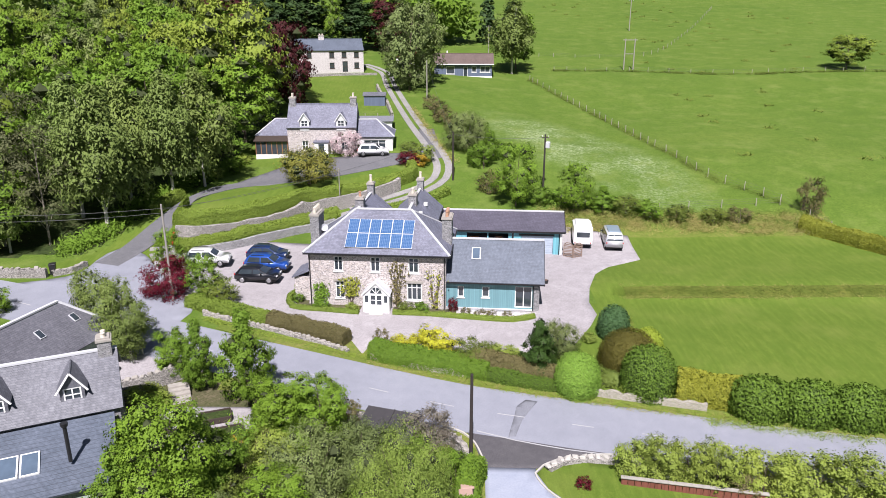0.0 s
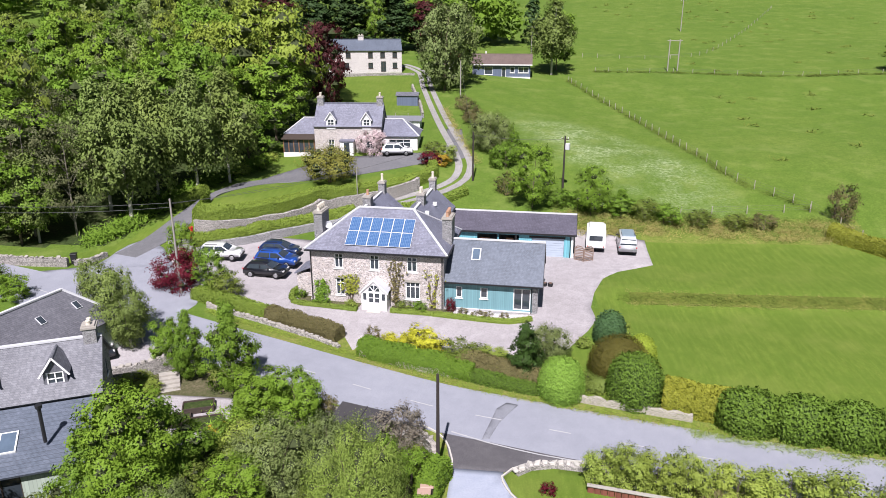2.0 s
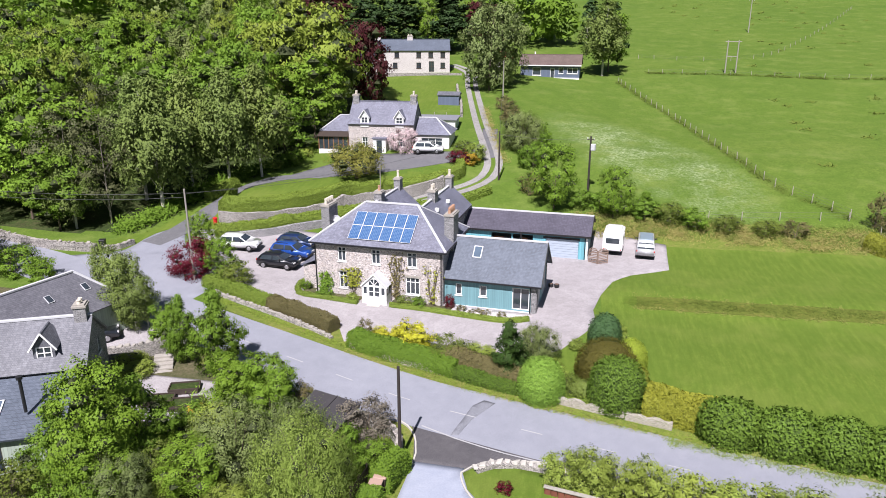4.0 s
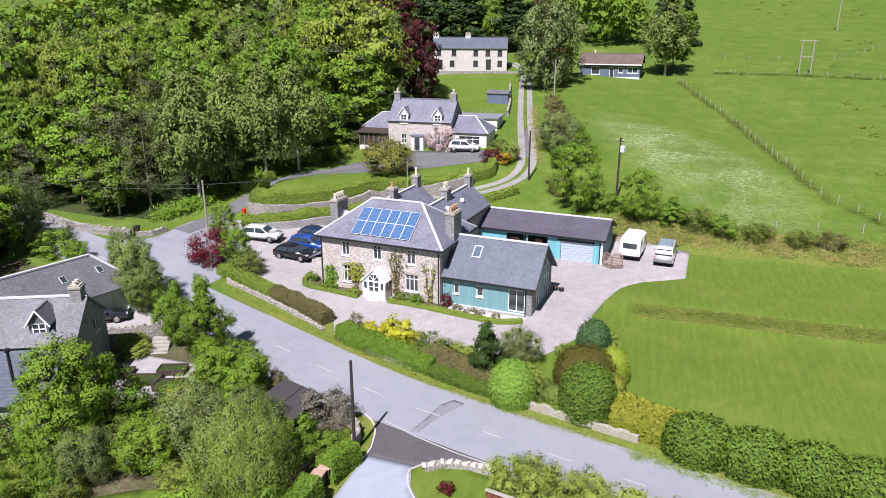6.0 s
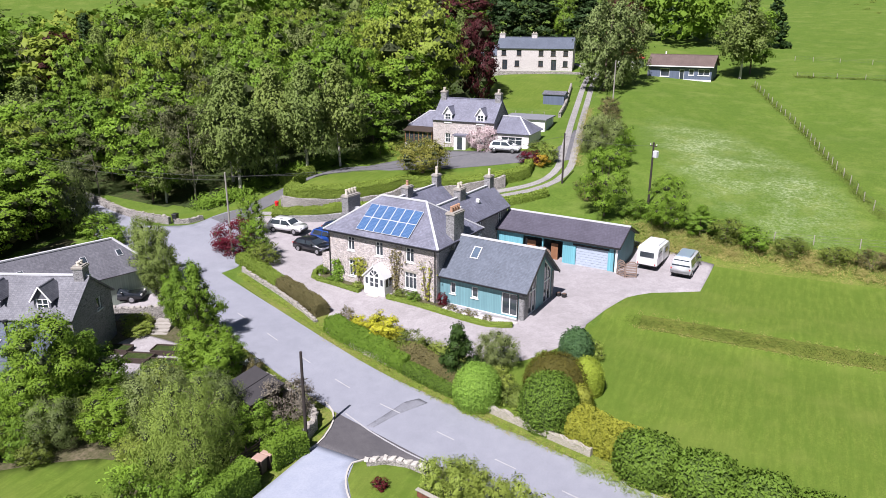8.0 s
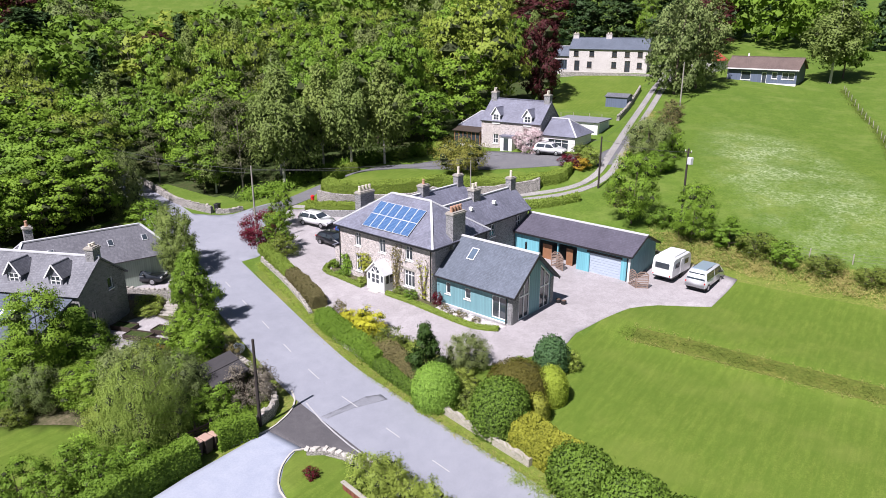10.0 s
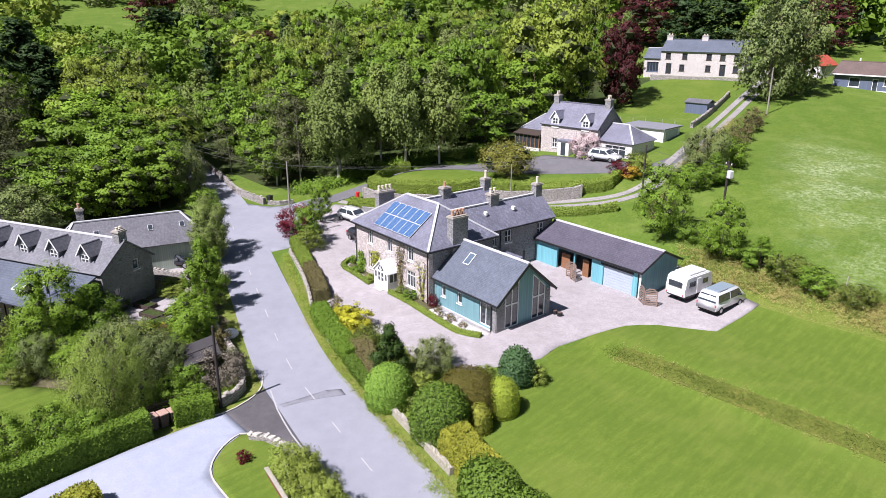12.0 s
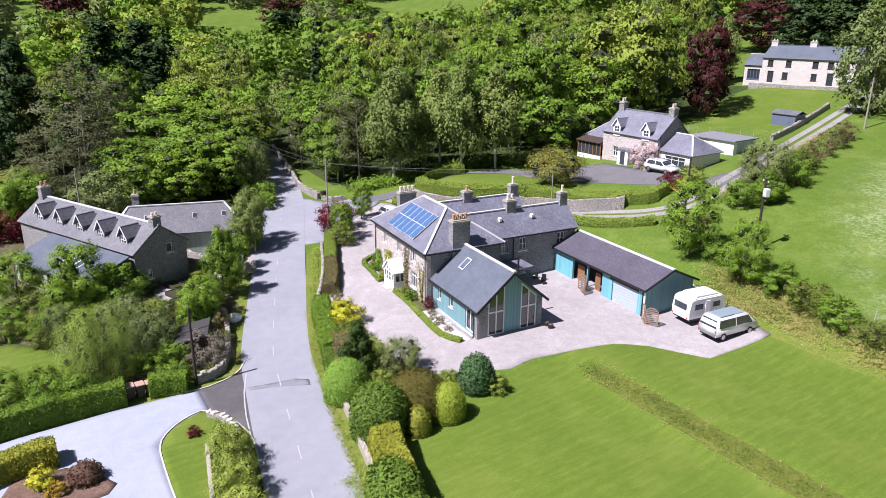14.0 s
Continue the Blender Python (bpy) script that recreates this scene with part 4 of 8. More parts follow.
def annexe():
    a = thing("annexe", SITE, "single-storey teal boarded annexe with a slate roof and tall gable windows", "annexe")
    x0, x1, y0, y1, ze, zr = 0.12, 8.25, 0.3, 6.6, 2.85, 5.62
    f = facing(x0, y0, 0, 0)
    ops = [(1.0, 1.55, 1.15, 2.2), (3.15, 3.8, 1.2, 2.2), (6.05, 7.55, 0.3, 2.3)]
    part("wall", wall_panel([(0, -0.35), (7.7, -0.35), (7.7, ze), (0, ze)], ops, 0.3), M["teal"], a, matrix=f)
    window(a, f, *ops[0], cols=1, rows=1)
    window(a, f, *ops[1], cols=1, rows=1)
    window(a, f, *ops[2], cols=2, rows=1, name="patio_door", sill=False)
    part("corner_pier", boxed(7.82, x1, y0 - 0.02, y0 + 0.5, -0.35, ze), M["grey_stone"], a)
    yr = (y0 + y1) / 2
    g = facing(x1, y0 + 0.5, 0, 90)
    wdt = y1 - y0 - 0.5
    k = (zr - ze) / (yr - y0)

    def roof_at(s):
        y = s + 0.5
        return ze + k * (y if y < yr - y0 else (y1 - y0 - y)) - 0.12

    holes = []
    for s0, s1 in ((0.5, 2.1), (3.65, 5.25)):
        holes.append([(s0, 0.15), (s1, 0.15), (s1, roof_at(s1) - 0.22), (s0, roof_at(s0) - 0.22)])
    part("gable", wall_loops([[(0, -0.35), (wdt, -0.35), (wdt, roof_at(wdt)), (yr - y0 - 0.5, zr - 0.14), (0, roof_at(0))], *holes], 0.3), M["teal"], a, matrix=g)
    for hl in holes:
        (s0, zb), (s1, _), (_, zt1), (_, zt0) = hl
        bm = bmesh.new()
        sm = (s0 + s1) / 2
        for s, zt in ((s0 + 0.06, zt0), (s1 - 0.06, zt1), (sm, (zt0 + zt1) / 2)):
            box(bm, s - 0.05, s + 0.05, 0.04, 0.14, zb, zt)
        for z in (zb + 0.05, 2.2):
            box(bm, s0 + 0.11, s1 - 0.11, 0.05, 0.13, z - 0.06, z + 0.06)
        beam(bm, (s0, 0.09, zt0 - 0.05), (s1, 0.09, zt1 - 0.05), 0.1, 0.1)
        win = part("gable_window", bm, M["white"], a, matrix=g)
        part("pane", wall_loops([[(p[0], p[1]) for p in hl]], 0.02), M["glass"], win, matrix=pose(0, 0.1, 0))
    part("stone_panel", boxed(x1 + 0.005, x1 + 0.05, y0 + 0.05, y0 + 0.92, -0.35, ze - 0.1), M["grey_stone"], a)
    part("stone_panel", boxed(x1 + 0.005, x1 + 0.05, y1 - 0.5, y1 - 0.02, -0.35, ze - 0.1), M["grey_stone"], a)
    part("wall", boxed(x0, x1, y1 - 0.3, y1, -0.35, ze), M["teal"], a)
    gable_roof(a, x0, x1 + 0.45, y0 - 0.35, y1 + 0.35, ze - 0.15, zr, "slate_new", 0, 0)
    for s in (0, 1):
        yy = y0 - 0.35 if s == 0 else y1 + 0.35
        part("bargeboard", beamed((x1 + 0.46, yy, ze - 0.28), (x1 + 0.46, yr, zr - 0.12), 0.05, 0.22), M["black"], a)
    gutter(a, (x0, y0 - 0.4, ze - 0.22), (x1 + 0.45, y0 - 0.4, ze - 0.22))
    pipe(a, x1 - 0.5, y0 - 0.1, -0.2, ze - 0.3)
    kk = math.atan2(zr - ze + 0.15, yr - y0 + 0.35)
    m = Matrix.Translation((2.25, y0 - 0.35, ze - 0.15)) @ Matrix.Rotation(kk, 4, "X") @ Matrix.Translation((0, 2.35, 0.0))
    rl = part("rooflight", boxed(0, 0.8, 0, 1.25, 0, 0.08), M["lead"], a, matrix=m)
    part("pane", boxed(0.09, 0.71, 0.09, 1.16, 0.08, 0.09), M["sky_glass"], rl)
    part("flue", tube(bmesh.new(), [(5.9, 5.6, 3.2), (5.9, 5.6, 5.6)], [0.09, 0.09], 10), M["black"], a)
    part("plinth", boxed(x0, 7.8, y0 - 0.04, y0 - 0.003, -0.35, 0.2), M["white"], a)


def garage():
    g = thing("garage", SITE @ pose(0, 0, 0.3), "long aqua boarded garage and cart shed under a dark slate roof", "garage")
    x0, x1, y0, y1, ze, zr = -1.9, 11.3, 15.3, 20.9, 2.75, 4.1
    f = facing(x0, y0, 0, 0)
    ops = [(3.0, 7.5, 0, 2.35), (8.9, 12.3, 0, 2.15)]
    part("wall", wall_loops([[(0, -0.3), (3.0, -0.3), (3.0, 2.35), (7.5, 2.35), (7.5, -0.3), (8.9, -0.3), (8.9, 2.15), (12.3, 2.15), (12.3, -0.3), (13.2, -0.3), (13.2, ze), (0, ze)]], 0.2), M["aqua"], g, matrix=f)
    door = part("garage_door", boxed(8.92, 12.28, 0.12, 0.15, -0.28, 2.14), M["roller"], g, "pale grey sectional garage door", f)
    for i in range(9):
        part("door_panel", boxed(8.93, 12.27, 0.085, 0.119, -0.25 + i * 0.265, -0.25 + i * 0.265 + 0.24, bevel=0.012), M["roller"], door)
    part("door_lintel", boxed(8.6, 12.4, -0.06, 0.0, 2.16, 2.36), M["black"], g, matrix=f)
    part("corner_trim", boxed(13.05, 13.25, -0.03, 0.0, -0.3, ze), M["white"], g, matrix=f)
    part("post", boxed(5.2, 5.35, 0.0, 0.18, -0.3, 2.35), M["aqua"], g, matrix=f)
    part("wall", wall_panel([(0.2, -0.3), (5.6, -0.3), (5.6, ze), (2.8, zr - 0.1), (0.2, ze + 0.02)], [], 0.2), M["teal"], g, matrix=facing(x1, y0, 0, 90))
    part("wall", boxed(x0, x1 - 0.2, y1 - 0.2, y1, -0.3, ze), M["teal"], g)
    part("partition", boxed(6.7, 6.85, y0 + 0.3, y1 - 0.3, -0.3, 2.6), M["dark_wood"], g)
    part("timber_door", boxed(4.2, 4.95, y0 + 0.35, y0 + 0.42, -0.25, 1.9, bevel=0.01), M["wood"], g, "brown plank door")
    part("timber_door", boxed(1.3, 2.4, y0 + 0.5, y0 + 0.57, -0.25, 1.8, bevel=0.01), M["wood"], g, "brown plank door")
    part("floor", boxed(x0, x1, y0 + 0.2, y1 - 0.2, -0.3, -0.22), M["kerb"], g)
    gable_roof(g, x0 - 0.1, x1 + 0.35, y0 - 0.35, y1 + 0.35, ze, zr + 0.05, "slate_dark", 0, 0)
    part("fascia", beamed((x0, y0 - 0.37, ze - 0.1), (x1 + 0.35, y0 - 0.37, ze - 0.1), 0.06, 0.2), M["black"], g)
    for s in (0, 1):
        part("bargeboard", beamed((x1 + 0.36, y0 - 0.35 if s == 0 else y1 + 0.35, ze - 0.05), (x1 + 0.36, (y0 + y1) / 2, zr), 0.05, 0.2), M["black"], g)
    pipe(g, x1 - 0.25, y0 - 0.05, -0.3, ze - 0.1)
    # trellis screens
    for x, y, rz in ((11.5, 14.9, -30), (12.5, 14.4, 25), (3.2, 14.4, 12), (3.9, 14.2, -20)):
        t = thing("trellis_screen", SITE @ pose(x, y, 0.25, 0, 0, rz), "weathered arched timber trellis screen leaning by the garage", "trellis")
        part("frame", wall_loops([[(0, 0), (1.1, 0), (1.1, 1.5), (0.8, 1.75), (0.3, 1.75), (0, 1.5)], [(0.08, 0.08), (1.02, 0.08), (1.02, 1.45), (0.78, 1.66), (0.32, 1.66), (0.08, 1.45)]], 0.05), M["trellis"], t)
        for i in range(9):
            part("slat", beamed((0.06, 0.02, 0.15 + i * 0.17), (1.04, 0.02, 0.15 + i * 0.17 + (0.12 if i < 7 else 0.02)), 0.02, 0.09), M["trellis"], t)


# ---- the other houses ----
def dormer(parent, x, y, z, w, roof_y, mat="slate", wall="white"):
    """A small gabled dormer whose face stands at y, looking along -y; its roof runs back to roof_y."""
    hz = w * 0.75
    d = part("dormer", wall_loops([[(-w / 2, -0.9), (w / 2, -0.9), (w / 2, 0.5), (0, 0.5 + hz), (-w / 2, 0.5)], [(-w / 2 + 0.16, -0.35), (w / 2 - 0.16, -0.35), (w / 2 - 0.16, 0.55), (-w / 2 + 0.16, 0.55)]], 0.12), M[wall], parent, matrix=pose(x, y, z))
    window(d, pose(0, 0, 0), -w / 2 + 0.16, w / 2 - 0.16, -0.35, 0.55, 2, 2, sill=False, depth=0.07)
    for s in (-1, 1):
        part("cheek", boxed(s * w / 2 - 0.04 * s - 0.04, s * w / 2 - 0.04 * s + 0.04, 0.12, (roof_y - y) * 0.7, -0.9, 0.48), M[mat], d)
        part("dormer_roof", slabbed([(s * (w / 2 + 0.18), -0.2, 0.4), (0, -0.2, 0.62 + hz), (0, roof_y - y, 0.62 + hz), (s * (w / 2 + 0.18), roof_y - y, 0.4)], 0.08), M[mat], d)
        part("bargeboard", beamed((s * (w / 2 + 0.2), -0.22, 0.36), (0, -0.22, 0.6 + hz), 0.05, 0.1), M["white"], d)


def cottage():
    z = 5.6
    c = thing("cottage", pose(-17.4, 100.6, z, 0, 0, 2), "storey-and-a-half stone cottage with dormers and slate roof", "house")
    hw, d, ze, zr = 4.9, 6.4, 4.0, 7.0
    f = facing(-hw, 0, 0, 0)
    ops = [(2.0, 2.9, 0.7, 2.1), (7.6, 8.6, 0.7, 1.9), (4.6, 5.6, 0, 2.1)]
    part("wall", wall_panel([(0, -0.8), (2 * hw, -0.8), (2 * hw, ze), (0, ze)], ops, 0.4), M["stone"], c, matrix=f)
    window(c, f, *ops[0]); window(c, f, *ops[1])
    part("door", boxed(4.6, 5.6, 0.2, 0.26, 0, 2.1), M["white"], c, matrix=f)
    for s, x in ((1, hw), (-1, -hw)):
        part("gable", wall_panel([(0.41, -0.8), (d, -0.8), (d, ze), (d / 2, zr - 0.14), (0.41, ze + 0.2)] if s > 0 else [(0, -0.8), (d - 0.41, -0.8), (d - 0.41, ze + 0.2), (d / 2, zr - 0.14), (0, ze)], [], 0.4), M["grey_stone"], c, matrix=facing(x, 0 if s > 0 else d, 0, 90 * s))
    part("wall", boxed(-hw + 0.4, hw - 0.4, d - 0.4, d, -0.8, ze), M["grey_stone"], c)
    gable_roof(c, -hw - 0.1, hw + 0.1, -0.3, d + 0.3, ze, zr, "slate", 0, 0, ridge_mat="slate")
    for x in (-2.4, 2.8):
        dormer(c, x, -0.1, ze + 0.5, 1.3, 2.0)
    chimney(c, -hw + 0.5, d / 2, 6.0, 7.8, 0.9, 0.9, 2)
    chimney(c, hw - 0.5, d / 2, 6.0, 7.8, 0.9, 0.9, 2)
    pr = part("porch", boxed(-0.95, 0.95, -1.2, -0.02, -0.2, 2.0, bevel=0.02), M["white"], c)
    part("porch_roof", boxed(-1.1, 1.1, -1.35, -0.01, 2.0, 2.18), M["slate"], pr)
    part("porch_door", boxed(-0.4, 0.4, -1.23, -1.2, 0, 1.8), M["glass"], pr)
    # west wing with conservatory
    part("west_wing", boxed(-hw - 4.6, -hw - 0.02, 1.6, 6.2, -0.8, 2.7), M["grey_stone"], c)
    gable_roof(c, -hw - 4.9, -hw - 0.11, 1.2, 6.5, 2.7, 4.8, "slate", 2.6, 0)
    cs = part("conservatory", boxed(-hw - 4.6, -hw - 0.02, -0.4, 1.58, -0.8, 0.25), M["harl"], c, "dark-framed conservatory on a white base")
    for i in range(7):
        x = -hw - 4.55 + i * 0.75
        part("mullion", boxed(x - 0.06, x + 0.06, -0.4, -0.28, 0.25, 2.2), M["wood"], cs)
    part("glazing", boxed(-hw - 4.5, -hw - 0.1, -0.33, -0.31, 0.25, 2.15), M["glass"], cs)
    part("conservatory_roof", slabbed([(-hw - 4.8, -0.7, 2.2), (-hw - 0.02, -0.7, 2.2), (-hw - 0.02, 1.5, 2.75), (-hw - 4.8, 1.5, 2.75)], 0.1), M["dark_wood"], cs)
    # east wing, white
    e = facing(hw + 0.02, 0.4, 0, 0)
    part("east_wing", wall_panel([(0, -0.8), (5.2, -0.8), (5.2, 2.6), (0, 2.6)], [(1.0, 4.2, 0.5, 2.1)], 0.3), M["harl"], c, matrix=e)
    window(c, e, 1.0, 4.2, 0.5, 2.1, 3, 2, top=0.72)
    part("east_wing", boxed(hw + 4.92, hw + 5.22, 0.71, 6.4, -0.8, 2.6), M["harl"], c)
    part("east_wing", boxed(hw + 0.02, hw + 4.91, 6.1, 6.4, -0.8, 2.6), M["harl"], c)
    gable_roof(c, hw + 0.11, hw + 5.5, 0.1, 6.7, 2.6, 4.7, "slate", 0, 2.7)
    g = thing("flat_garage", pose(-11.6, 113.2, 7.0, 0, 0, 3), "low white flat-roofed garage with a brown door", "garage")
    part("wall_block", boxed(-3.4, 3.4, -2.6, 2.6, -0.8, 2.1), M["white"], g)
    part("roof", boxed(-3.7, 3.7, -2.9, 2.9, 2.1, 2.3, bevel=0.03), M["patch"], g)
    part("door", boxed(-2.9, -1.9, -2.64, -2.6, -0.2, 1.9), M["dark_wood"], g)
    part("roller_door", boxed(3.4, 3.44, -1.8, 1.8, -0.3, 1.9), M["roller"], g)
    s = thing("garden_shed", pose(-12.4, 129.4, 9.3, 0, 0, 2), "slate-blue boarded garden shed with a felt roof", "shed")
    part("wall_block", boxed(-1.9, 1.9, -1.3, 1.3, -0.4, 2.1), M["blue_boards"], s)
    gable_roof(s, -2.1, 2.1, -1.5, 1.5, 2.05, 2.6, "slate_pale", 0, 0, t=0.08, ridge=False)


def far_house():
    z = 13.9
    c = thing("farmhouse", pose(-24.9, 153.0, z - 0.1, 0, 0, 12), "long two-storey pale stone farmhouse with a dark slate roof", "house")
    hw, d, ze, zr = 8.1, 6.6, 4.45, 6.7
    f = facing(-hw, 0, 0, 0)
    ops = [(1.0, 2.0, 2.95, 4.1), (4.3, 5.3, 2.95, 4.1), (9.0, 10.0, 2.95, 4.1), (11.6, 12.6, 2.95, 4.1), (14.2, 15.2, 2.95, 4.1),
           (3.9, 4.9, 0.7, 1.95), (9.0, 10.0, 0.75, 1.95), (14.2, 15.2, 0.75, 1.95), (1.2, 2.3, 0.0, 2.1), (11.7, 12.8, 0.0, 2.2)]
    part("wall", wall_panel([(0, -1), (2 * hw, -1), (2 * hw, ze), (0, ze)], ops, 0.4), M["pale_stone"], c, matrix=f)
    for i, o in enumerate(ops):
        window(c, f, *o, cols=2, rows=2, frame_mat="dark_wood", sill=i < 8, name="window" if i < 8 else "glazed_door")
    for s, x in ((1, hw), (-1, -hw)):
        part("gable", wall_panel([(0.41, -1), (d, -1), (d, ze), (d / 2, zr - 0.14), (0.41, ze + 0.2)] if s > 0 else [(0, -1), (d - 0.41, -1), (d - 0.41, ze + 0.2), (d / 2, zr - 0.14), (0, ze)], [], 0.4), M["pale_stone"], c, matrix=facing(x, 0 if s > 0 else d, 0, 90 * s))
    part("wall", boxed(-hw + 0.4, hw - 0.4, d - 0.4, d, -1, ze), M["pale_stone"], c)
    gable_roof(c, -hw - 0.1, hw + 0.1, -0.3, d + 0.3, ze, zr, "slate_new", 0, 0, ridge_mat="slate_new")
    chimney(c, -hw + 0.6, d / 2, 5.9, 7.3, 1.2, 0.7, 2, along="x", stone="pale_stone", pot_h=0.3)
    chimney(c, -0.5, d / 2, 5.9, 7.3, 1.2, 0.7, 2, along="x", stone="pale_stone", pot_h=0.3)
    w = facing(-hw - 3.6, 0.8, 0, 0)
    part("side_wing", wall_panel([(0, -1), (3.58, -1), (3.58, 2.9), (0, 2.9)], [(0.6, 3.0, 0.3, 2.2)], 0.3), M["pale_stone"], c, matrix=w)
    window(c, w, 0.6, 3.0, 0.3, 2.2, 4, 1, frame_mat="blue_boards")
    part("side_wing", boxed(-hw - 3.6, -hw - 3.3, 1.11, 5.8, -1, 2.9), M["pale_stone"], c)
    gable_roof(c, -hw - 3.8, -hw - 0.11, 0.5, 6.2, 2.9, 4.9, "slate_new", 0, 0)
    part("terrace_wall", boxed(-hw - 1, hw + 2.5, -2.6, -2.3, -2, -0.1), M["dry_stone"], c)


def bungalow():
    c = thing("bungalow", pose(4.4, 157.8, 12.4, 0, 0, -2), "slate-blue boarded bungalow with white windows and brown roof", "house")
    hw, d, ze, zr = 6.3, 7.0, 2.9, 4.9
    f = facing(-hw, 0, 0, 0)
    ops = [(2.6, 4.4, 0.7, 2.3), (6.4, 7.3, 0.1, 2.2), (8.2, 9.2, 1.1, 2.3), (10.0, 12.2, 1.1, 2.3)]
    part("wall", wall_panel([(0, -0.8), (2 * hw, -0.8), (2 * hw, ze), (0, ze)], ops, 0.25), M["blue_boards"], c, matrix=f)
    for i, o in enumerate(ops):
        window(c, f, *o, cols=(1, 1, 1, 2)[i], rows=1)
    part("base_course", boxed(-hw + 7.2, hw, -0.06, -0.003, -0.8, 0.25), M["white"], c)
    for s, x in ((1, hw), (-1, -hw)):
        part("gable", wall_panel([(0.26, -0.8), (d - 0.26, -0.8), (d - 0.26, ze), (d / 2, zr - 0.14), (0.26, ze)], [], 0.25), M["blue_boards"], c, matrix=facing(x, 0 if s > 0 else d, 0, 90 * s))
    part("wall", boxed(-hw, hw, d - 0.25, d, -0.8, ze), M["blue_boards"], c)
    gable_roof(c, -hw - 0.4, hw + 0.4, -0.6, d + 0.5, ze - 0.05, zr, "roof_brown", 0, 0, ridge_mat="roof_brown")
    part("fascia", beamed((-hw - 0.4, -0.62, ze - 0.12), (hw + 0.4, -0.62, ze - 0.12), 0.05, 0.2), M["white"], c)
    part("corner_board", boxed(-hw - 0.03, -hw + 0.15, -0.04, -0.003, -0.3, ze), M["white"], c)
    part("flue", tube(bmesh.new(), [(-3.6, 3.6, 4.8), (-3.6, 3.6, 5.5)], [0.15, 0.15], 8), M["white"], c)
    s = thing("outbuilding", pose(-7.5, 165, 13, 0, 0, 75), "small stone outbuilding with a rusty red gable", "shed")
    part("wall_block", boxed(-2.5, 2.5, -2.5, 2.5, -1, 3.2), M["harl"], s)
    gable_roof(s, -2.7, 2.7, -2.8, 2.8, 3.2, 5.0, "roof_red", 0, 0, ridge=False)


def roadside_house():
    """The long house below the road, its ridge running south-west."""
    base = pose(-19.9, 38.3, -1.15, 0, 0, 24.5)
    c = thing("roadside_house", base, "long grey stone house with a weathered slate roof and dormers", "house")
    L, hw, ze, zr = -21.0, 2.95, 4.2, 6.45
    part("gable", wall_panel([(0, -0.5), (2 * hw, -0.5), (2 * hw, ze), (hw, zr - 0.14), (0, ze)], [(1.2, 1.8, 1.2, 2.2), (3.6, 4.3, 3.3, 4.3)], 0.4), M["grey_stone"], c, matrix=facing(0, -hw, 0, 90))
    window(c, facing(0, -hw, 0, 90), 1.2, 1.8, 1.2, 2.2, 1, 1)
    window(c, facing(0, -hw, 0, 90), 3.6, 4.3, 3.3, 4.3, 1, 1)
    part("gable", wall_panel([(0, -0.5), (2 * hw, -0.5), (2 * hw, ze), (hw, zr - 0.14), (0, ze)], [], 0.4), M["grey_stone"], c, matrix=facing(L, hw, 0, -90))
    part("wall", boxed(L + 0.4, -0.4, -hw, -hw + 0.4, -0.5, ze), M["grey_stone"], c)
    part("wall", boxed(L + 0.4, -0.4, hw - 0.4, hw, -0.5, ze), M["grey_stone"], c)
    gable_roof(c, L - 0.15, 0.2, -hw - 0.3, hw + 0.3, ze - 0.1, zr, "slate_pale", 0, 0)
    for i in range(5):
        dormer(c, -2.3 - i * 3.8, -hw + 0.55, ze + 0.72, 1.25, -0.6, "slate_pale", "slate_pale")
    chimney(c, -0.45, 0, 5.5, 7.1, 0.75, 0.9, 2, "buff_pot", pot_h=0.3)
    chimney(c, L + 0.5, 0, 5.5, 7.4, 0.8, 1.1, 2, "pot")
    # slated lean-to on the garden side
    part("leanto_wall", wall_panel([(0, -0.5), (13.0, -0.5), (13.0, 2.45), (0, 2.45)], [(0.5, 5.2, 0.0, 2.2), (5.9, 9.9, 0.0, 2.2)], 0.25), M["sage"], c, matrix=facing(-13.6, -hw - 4.6, 0, 0))
    for o in ((0.5, 5.2, 0.0, 2.2), (5.9, 9.9, 0.0, 2.2)):
        window(c, facing(-13.6, -hw - 4.6, 0, 0), *o, cols=4, rows=1, frame_mat="dark_wood", sill=False, name="glazed_door")
    part("leanto_side", boxed(-0.85, -0.6, -hw - 4.34, -hw - 0.01, -0.5, 2.45), M["grey_stone"], c)
    part("leanto_roof", slabbed([(-13.9, -hw - 5.0, 2.4), (-0.3, -hw - 5.0, 2.4), (-0.3, -hw - 0.32, 3.95), (-13.9, -hw - 0.32, 3.95)], 0.14), M["slate_new"], c)
    k = math.atan2(1.55, 4.68)
    for i in range(3):
        m = Matrix.Translation((-6.9 + i * 1.0, -hw - 5.0, 2.4)) @ Matrix.Rotation(k, 4, "X") @ Matrix.Translation((0, 1.6, 0))
        rl = part("rooflight", boxed(0, 0.92, 0, 1.5, 0, 0.09), M["white"], c, matrix=m)
        part("pane", boxed(0.08, 0.84, 0.08, 1.42, 0.09, 0.1), M["sky_glass"], rl)
    part("flue", tube(bmesh.new(), [(-2.5, -hw - 3.4, 3.2), (-2.5, -hw - 3.4, 5.3)], [0.1, 0.1], 8), M["black"], c)
    part("flue_cap", tube(bmesh.new(), [(-2.5, -hw - 3.4, 5.3), (-2.5, -hw - 3.4, 5.5)], [0.17, 0.2], 8), M["black"], c)
    # the second range along the road
    b = thing("roadside_barn", pose(-29.0, 43.2, -0.9, 0, 0, 74), "low converted barn in pale green sheet with slate roof", "barn")
    part("wall_block", boxed(-8, 6.0, -2.9, 2.9, -0.5, 3.2), M["sage"], b)
